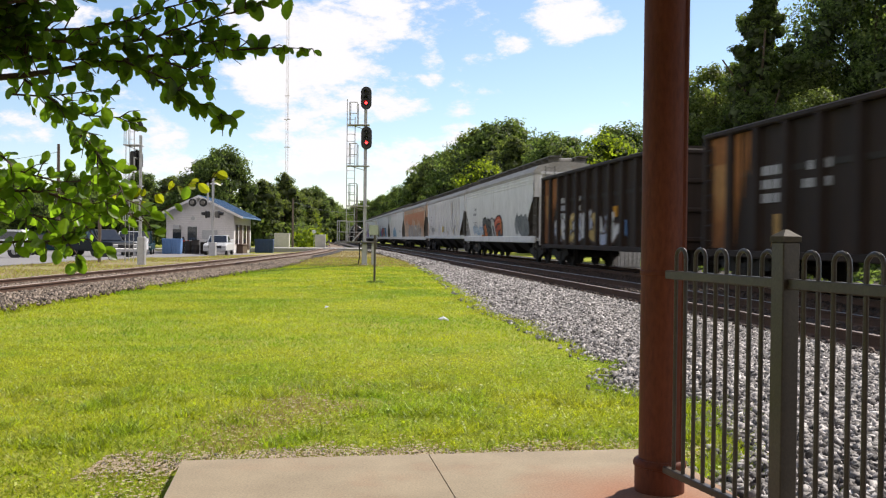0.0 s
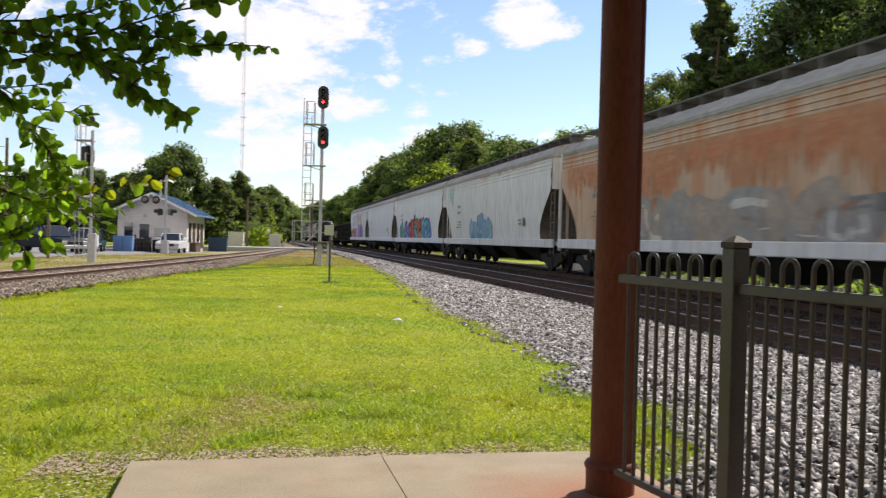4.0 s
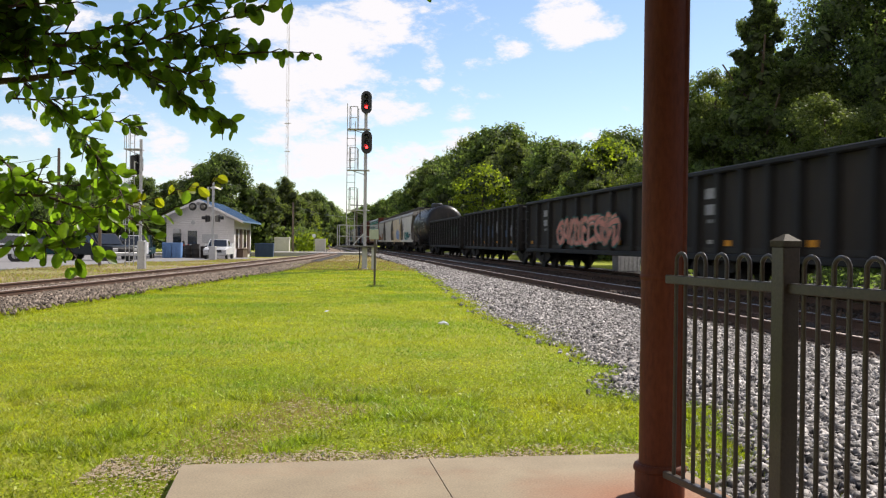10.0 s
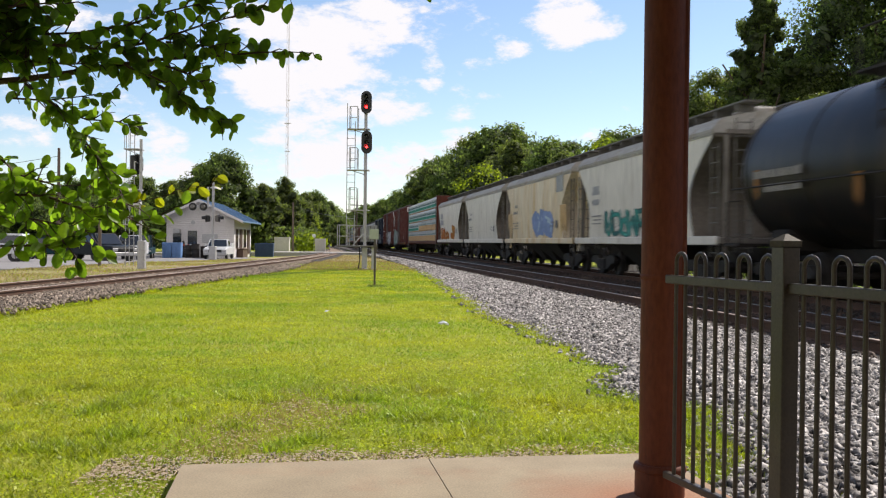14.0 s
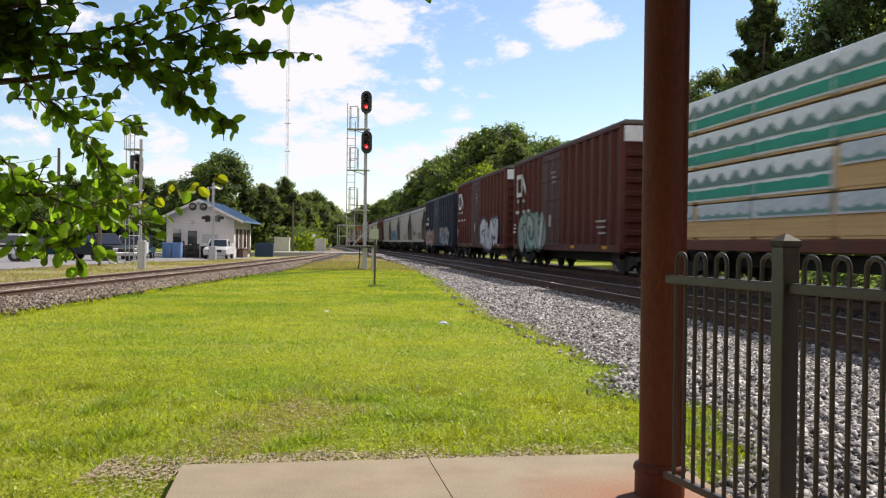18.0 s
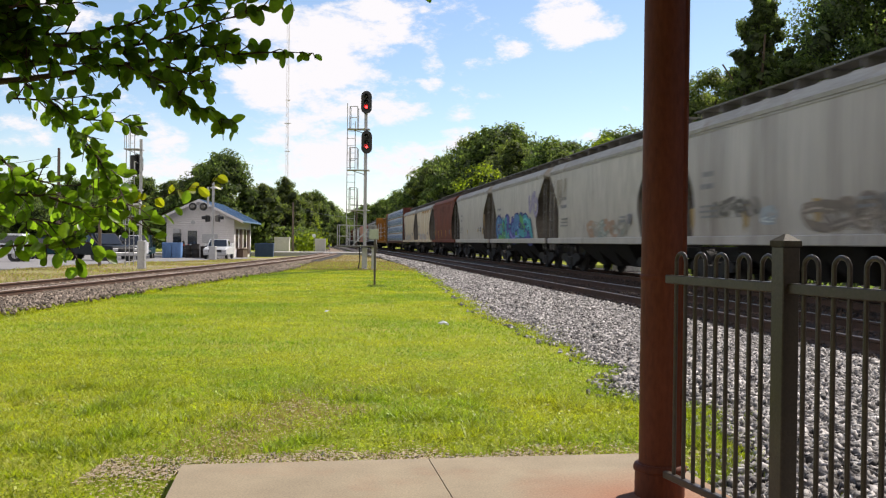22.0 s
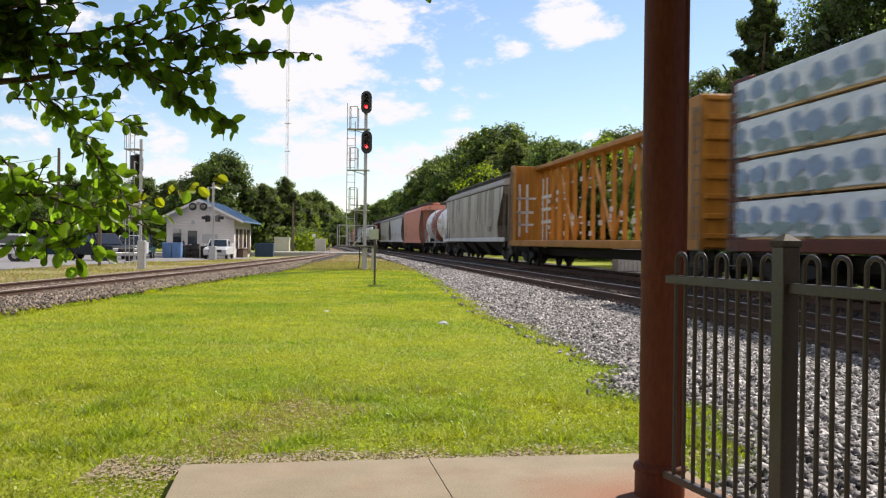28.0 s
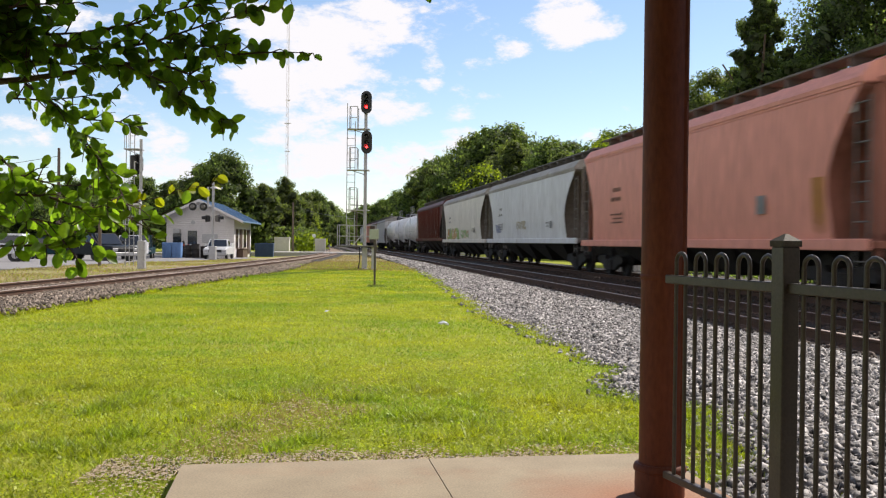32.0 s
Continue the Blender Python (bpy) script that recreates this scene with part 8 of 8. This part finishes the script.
young_mesh = Form().add([(x * 0.052, y * 0.052, z * 0.052) for x, y, z in LEAF_V], LEAF_F).mesh("leaf", YOUNG_LEAF, True)
for m in leaf_poses[seen:]:
    part("leaf", young_mesh, None, branch, at=m)
del leaf_poses[seen:]
limb(spot(-500, 25, 3.25), spot(-440, 20, 3.25), spot(-380, 8, 3.3), side=14, reach=0.14, r=0.005)
limb(spot(-500, 75, 3.3), spot(-450, 60, 3.3), spot(-400, 30, 3.3), side=12, reach=0.14, r=0.005)
limb(spot(-400, 110, 3.3), spot(-375, 96, 3.3), spot(-362, 80, 3.3), side=8, reach=0.1, r=0.004)
limb(spot(-382, 100, 3.1), spot(-369, 80, 3.1), spot(-352, 58, 3.15), spot(-340, 36, 3.15), side=12, reach=0.11, r=0.004)
# the crown goes on above the view
for i in range(16):
    x = -620 + 34 * i
    limb(spot(x, 300 + 9 * (i % 4), 2.75 + 0.12 * (i % 5)), spot(x + 45, 318 + 14 * (i % 3), 2.9 + 0.1 * (i % 4)), spot(x + 95, 312 + 12 * (i % 5), 3.05 + 0.1 * (i % 3)), side=9, reach=0.2, r=0.006, step=0.04, size=1.3)
order = sorted(range(len(leaf_poses)), key=lambda i: (leaf_poses[i].translation.y, i))
for i in order[:300]:
    part("leaf", leaf_mesh, None, branch, at=leaf_poses[i])
lm_v, lm_f = [], []
for i in order[300:]:
    n = len(lm_v)
    lm_v += [tuple(leaf_poses[i] @ Vector((x * 0.052, y * 0.052, z * 0.052))) for x, y, z in LEAF_V]
    lm_f += [tuple(q + n for q in f) for f in LEAF_F]
rest = new("leaf_mass", raw_mesh("leaf_mass", lm_v, lm_f, LEAF_JOIN, True))
rest.parent = branch
tagged(rest, kind="stuff")


# ---- ground cover ----
def dryness(x, y, soil=False):
    """How worn the turf is: along the slab, and on a trodden strip slanting away from it."""
    e = y - (4.945 + (x + 1.38) * 0.16)
    n = 0.35 * noise.noise(Vector((x * 2.1, y * 2.1, 5.0)))
    slab_edge = max(0.0, 1 - abs(e - 0.22) / (0.36 + n)) * min(1.0, max(0.35, 1.15 - 0.55 * (x + 0.3))) if -1.9 < x < 2.0 else 0.0
    left_edge = max(0.0, 1 - abs(x + 1.55 + 0.155 * (y - 4.945)) / (0.3 + n)) if y < 5.3 else 0.0
    u, v = (x + 1.18) * 0.985 - (y - 6.5) * 0.17, (x + 1.18) * 0.17 + (y - 6.5) * 0.985
    strip_ = max(0.0, 1.0 - math.hypot(u / 0.5, v / 2.0) - n * 1.4, 0.6 - math.hypot((x + 0.75) / 0.75, (y - 6.9) / 0.7) - n)
    return min(1.0, 1.5 * max(slab_edge, left_edge * 0.2, strip_ * (0.14 if soil else 0.8)))


def blades(name, n, region, hgt, wid, seed, label, mat, thin=0.85, soft=0.0, worn_only=False, clump=None):
    """Grass blades over a plan region given as y range and two edge curves."""
    rg = np.random.default_rng(seed)
    y0, y1, lo, hi = region
    y = y0 + (y1 - y0) * rg.random(n)
    a = np.array([lo(t) for t in y])
    b = np.array([hi(t) for t in y])
    x = a + (b - a) * rg.random(n)
    patch = np.array([noise.noise(Vector((px * 0.35, py * 0.35, 3.0))) for px, py in zip(x, y)])
    dry = np.array([dryness(px, py) for px, py in zip(x, y)])
    keep = rg.random(n) < dry if worn_only else rg.random(n) > dry * thin
    if clump is not None:
        keep &= np.array([noise.noise(Vector((px * 2.6, py * 2.6, 7.0))) for px, py in zip(x, y)]) > clump
    if soft:
        keep &= rg.random(n) < np.minimum((y1 - y) / soft, (y - y0) / soft if y0 > 5 else 1.0)
    on_slab = (x > -1.42 - 0.155 * (y - 4.945)) & (y < 4.97 + (x + 1.38) * 0.158) & (x < 1.27 + 0.158 * (5.36 - y))
    keep &= ~on_slab
    x, y, patch = x[keep], y[keep], patch[keep]
    n = len(x)
    z = np.array([ground_z(px, py) for px, py in zip(x, y)])
    h = hgt * (0.55 + 0.9 * rg.random(n)) * (1 + 0.7 * patch)
    ang = rg.random(n) * 2 * np.pi
    lean = rg.uniform(0.3, 1.7, n) * h
    la = rg.random(n) * 2 * np.pi
    w = wid * rg.uniform(0.6, 1.3, n)
    base = np.stack([x, y, z - 0.01], 1)
    side = np.stack([np.cos(ang) * w / 2, np.sin(ang) * w / 2, np.zeros(n)], 1)
    tip = base + np.stack([np.cos(la) * lean, np.sin(la) * lean, h], 1)
    v = np.stack([base - side, base + side, tip], 1).reshape(-1, 3)
    tagged(new(name, raw_mesh(name, v, np.arange(3 * n).reshape(-1, 3), mat)), label, "grass", kind="stuff")


blades("grass_blades", 185000, (3.6, 12.0, lambda y: -6.6, lambda y: ballast_edge(y) + 0.1), 0.026, 0.0085, 31, "short uneven mown grass", BLADE, soft=3.5)
for y0, y1, n, h, w in ((3.6, 12.0, 9000, 0.045, 0.008), (12.0, 40.0, 14000, 0.055, 0.016)):
    blades("grass_tufts", n, (y0, y1, lambda y: ballast_edge(y) - 0.15, lambda y: ballast_edge(y) + 0.05 + 0.75 * random.random() ** 3), h, w, 36, "ragged grass growing into the stones", BLADE)
blades("grass_tufts", 22000, (10.0, 50.0, lambda y: grass_left(y) - (0.9 + 1.2 * noise.noise(Vector((2.0, y * 0.7, 0)))) * random.random() ** 2, lambda y: grass_left(y) + 0.25), 0.08, 0.02, 37, "ragged grass growing into the stones", BLADE)
blades("weed_tufts", 75000, (4.9, 8.0, lambda y: -4.5, lambda y: ballast_edge(y)), 0.05, 0.011, 38, "taller clumps of weeds beside the slab", CLOVER, clump=0.2)
blades("verge_grass", 26000, (22.0, 62.0, lambda y: -16.5, lambda y: side_x(y) - 1.9), 0.09, 0.03, 61, "dry uneven verge grass beside the side track", STRAW)
blades("verge_grass", 22000, (22.0, 62.0, lambda y: -16.4, lambda y: side_x(y) - 1.9), 0.08, 0.03, 62, "thin green verge grass beside the side track", BLADE)
blades("dry_grass", 20000, (40.0, 100.0, lambda y: grass_left(y) - 0.1, lambda y: ballast_edge(y) + 0.1), 0.07, 0.04, 63, "thin dry grass at the far end of the lawn", STRAW)
blades("rut_grass", 1800, (31.0, 41.8, lambda y: -7.0 + (y - 31.5) * 0.31, lambda y: -6.9 + (y - 31.5) * 0.31 + 0.25 * noise.noise(Vector((y * 1.7, 0, 0)))), 0.06, 0.03, 64, "taller rough dark grass along a thin line", LEAF)
blades("rough_grass", 260, (25.95, 26.2, lambda y: -2.12, lambda y: -1.65), 0.07, 0.02, 65, "unmown grass round the marker post", LEAF)
# worn soil and dead thatch show through between the blades, in small flakes
def flakes(name, n, x0, x1, y0, y1, chance, size, up, seed, label, mat, category):
    rg = np.random.default_rng(seed)
    p = np.stack([x0 + (x1 - x0) * rg.random(n), y0 + (y1 - y0) * rg.random(n)], 1)
    keep = np.array([rg.random() < chance(a, b) and not (a > -1.43 - 0.155 * (b - 4.945) and b < 4.96 + (a + 1.38) * 0.158 and a < 1.27 + 0.158 * (5.36 - b)) and a < ballast_edge(b) for a, b in p])
    p = p[keep]
    c = np.stack([p[:, 0], p[:, 1], [ground_z(a, b) for a, b in p]], 1)
    c[:, 2] += up * rg.random(len(c))
    nr = rg.normal(size=c.shape) * (0.03 if up < 0.01 else 0.45) + [0, 0, 1]
    nr /= np.linalg.norm(nr, axis=1, keepdims=True)
    v, f = cards(c, nr, rg.uniform(0.6, 1.4, len(c)) * size, rg, 0.0 if up < 0.01 else 0.12)
    tagged(new(name, raw_mesh(name, v, f, mat)), label, category, kind="stuff")


flakes("bare_soil", 130000, -4.2, 2.0, 3.6, 9.0, lambda x, y: dryness(x, y, True) * 0.9, 0.026, 0.002, 51, "bare dry soil beside the slab and on the trodden strip", BARE, "soil")
flakes("clover", 90000, -6.0, 1.9, 3.8, 10.5, lambda x, y: (0.28 + 1.1 * max(0, noise.noise(Vector((x * 0.8, y * 0.8, 9.0)))) + 0.25 * min(1, max(0, x + 1))) * (1 - dryness(x, y)), 0.021, 0.03, 52, "small round weed leaves in the lawn", CLOVER, "weeds")
blades("dry_grass", 110000, (4.0, 9.5, lambda y: -4.0, lambda y: 1.6), 0.022, 0.006, 35, "thin straw-coloured dry grass", STRAW, worn_only=True)
blades("grass_blades", 125000, (8.5, 25.0, lambda y: grass_left(y) - 0.1, lambda y: ballast_edge(y) + 0.12), 0.03, 0.012, 32, "short uneven mown grass", BLADE, soft=3.5)
blades("grass_blades", 95000, (21.0, 62.0, lambda y: grass_left(y) - 0.1, lambda y: ballast_edge(y) + 0.12), 0.03, 0.03, 33, "short uneven mown grass", BLADE, soft=3.5)


def stones(name, n, region, size, z, seed, label, mat):
    """Broken stones, each a dented block lying at a chance turn."""
    rg = np.random.default_rng(seed)
    y0, y1, lo, hi = region
    y = y0 + (y1 - y0) * rg.random(n)
    a = np.array([lo(t) for t in y])
    b = np.array([hi(t) for t in y])
    u = rg.random(n)
    x = a + (b - a) * u
    cube = np.array([(i, j, k) for i in (-1, 1) for j in (-1, 1) for k in (-1, 1)], float)
    v = cube[None] * rg.uniform(0.5, 1.0, (n, 8, 3))
    s = size * rg.uniform(0.4, 1.4, (n, 1, 3)) / 2
    v = v * s * [1.0, 1.0, 0.72]
    q = rg.normal(size=(n, 4)) * [1.0, 0.5, 0.5, 1.0]
    q /= np.linalg.norm(q, axis=1, keepdims=True)
    w, i, j, k = q.T
    rot = np.stack([1 - 2 * (j * j + k * k), 2 * (i * j - k * w), 2 * (i * k + j * w), 2 * (i * j + k * w), 1 - 2 * (i * i + k * k), 2 * (j * k - i * w), 2 * (i * k - j * w), 2 * (j * k + i * w), 1 - 2 * (i * i + j * j)], 1).reshape(n, 3, 3)
    v = np.einsum("nij,nkj->nki", rot, v)
    zz = np.array([z(px, py) for px, py in zip(x, y)])
    v += np.stack([x, y, zz + size * 0.32 * rg.random(n)], 1)[:, None]
    f = np.array([(0, 1, 3, 2), (4, 6, 7, 5), (0, 4, 5, 1), (2, 3, 7, 6), (0, 2, 6, 4), (1, 5, 7, 3)])
    fa = (np.arange(n)[:, None, None] * 8 + f[None]).reshape(-1, 4)
    tagged(new(name, raw_mesh(name, v.reshape(-1, 3), fa, mat)), label, "ballast", kind="stuff")


TAN_STONE = material("tan_gravel", (0.46, 0.40, 0.32), (0.34, 0.29, 0.23), rough=0.9, scale=9, fine=50, bump=0.3, island=0.4)
bz = lambda x, y: -0.072 + 0.04 * min(1, max(0, (x - ballast_edge(y)) / 0.6))
ragged = lambda y: ballast_edge(y) + 0.08 - 0.35 * random.random() ** 5
stones("ballast_stones", 40000, (2.2, 17.0, ragged, lambda y: near_x(y) - 1.15), 0.062, bz, 41, "pale grey crushed stones beside the track", STONE)
stones("ballast_stones", 30000, (17.0, 42.0, ragged, lambda y: near_x(y) - 1.15), 0.085, bz, 42, "pale grey crushed stones beside the track", STONE)
stones("ballast_stones", 8000, (42.0, 90.0, ragged, lambda y: near_x(y) - 1.15), 0.14, bz, 43, "pale grey crushed stones beside the track", STONE)
stones("ballast_stones", 16000, (4.0, 45.0, lambda y: near_x(y) - 1.2, lambda y: train_x(y) + 2.5), 0.075, lambda x, y: -0.02, 44, "dark stained stones between the rails", STONE_DARK)
stones("ballast_stones", 34000, (10.0, 60.0, lambda y: side_x(y) - 1.9, lambda y: grass_left(y) + 0.1 + 0.3 * random.random() ** 4), 0.07, lambda x, y: 0.0 - 0.2 * min(max((y - 45) / 45, 0), 1), 45, "brown-grey stones of the side track", STONE_BROWN)
stones("gravel", 2600, (3.9, 6.0, lambda y: -2.0, lambda y: 1.3), 0.014, lambda x, y: -0.06 if dryness(x, y, True) > 0.6 and not ((x > -1.45 - 0.155 * (y - 4.945)) and y < 4.95 + (x + 1.38) * 0.158) else -0.3, 46, "loose pale gravel along the slab edge", TAN_STONE)


# ties, last because there are many
def ties(parent_label, at_x, y0, y1, z):
    t = thing("railway_ties", parent_label, "ties", kind="structure")
    shared = Form().box((0, 0, -0.085), (2.55, 0.23, 0.17), 0.012).mesh("tie", TIE)
    plate_mesh = Form().box((0, 0, 0.005), (0.34, 0.2, 0.02), 0.003).mesh("tie_plate", RAIL)
    y = y0
    rg = random.Random(3)
    n = 0
    while y < y1 and n < 150:
        s = at_x(y + 0.5) - at_x(y - 0.5)
        ob = part("tie", shared, None, t, at=pose(at_x(y), y, z(y) - 0.165 + rg.uniform(-0.006, 0.006), 0, 0, math.degrees(math.atan(-s)) + rg.uniform(-0.8, 0.8)))
        if y < 40:
            for sx in (-0.7525, 0.7525):
                part("tie_plate", plate_mesh, None, ob, at=pose(sx, 0, 0))
        y += 0.52
        n += 1


ties("dark creosoted wooden ties of the near track", near_x, 3.0, 80, lambda y: RAIL_Z)
ties("dark creosoted wooden ties under the train", train_x, 4.0, 80, lambda y: RAIL_Z)
ties("brown weathered wooden ties of the side track", side_x, 12.0, 90, side_z)

lit = thing("litter", "crumpled scrap of white paper on the grass", "litter", pose(0.02, 14.0, -0.035, 8, 5, 20) @ Matrix.Scale(0.8, 4))
part("scrap", Form().loft([[(-0.06, -0.03, 0), (0.0, -0.04, 0.02), (0.1, -0.04, 0.0), (0.1, 0.05, 0.02), (0.0, 0.04, 0.05), (-0.1, 0.05, 0.01)], [(-0.07, -0.04, 0.03), (0.0, -0.05, 0.05), (0.09, -0.03, 0.03), (0.08, 0.04, 0.04), (0.0, 0.03, 0.07), (-0.08, 0.04, 0.03)]]), CAR_WHITE, lit)

scr = thing("litter", "small torn scrap of pale paper in the grass", "litter", pose(-2.05, 16.5, -0.045, 4, -6, 70) @ Matrix.Scale(0.6, 4))
part("scrap", Form().loft([[(-0.09, -0.03, 0), (0.02, -0.04, 0.01), (0.1, -0.02, 0), (0.09, 0.03, 0.01), (0, 0.04, 0.02), (-0.1, 0.03, 0)], [(-0.08, -0.03, 0.012), (0.02, -0.03, 0.03), (0.09, -0.02, 0.01), (0.08, 0.02, 0.02), (0, 0.03, 0.035), (-0.09, 0.02, 0.012)]]), CAR_WHITE, scr)


# ---- what moves ----
def motions():
    for car, mid in TRAIN:
        rows = []
        for t in (0.0, 4.0, 8.0, 12.0, 16.0, 20.0, 24.0, 28.0, 32.0):
            p = Vector((11.185, 0.216, RAIL_Z)) + ALONG * (mid - SPEED * t + SLOWING * (t - 16) ** 2)
            rows.append((t, pose(p.x, p.y, p.z, 0, 0, HEAD)))
        walk(car, rows)
    sway = [(0, 0.0), (3, 0.15), (6, -0.2), (9, -0.3), (11, 0.0), (13, -0.15), (16, 0.2), (19, 0.3), (21, 0.05), (23, 0.1), (26, -0.1), (28, 0.2), (30, 0.0), (32, 0.1)]
    walk(branch, [(t, pose(-2.2, 3.0, 2.1, 0.5 * a, 0, a)) for t, a in sway])


motions()
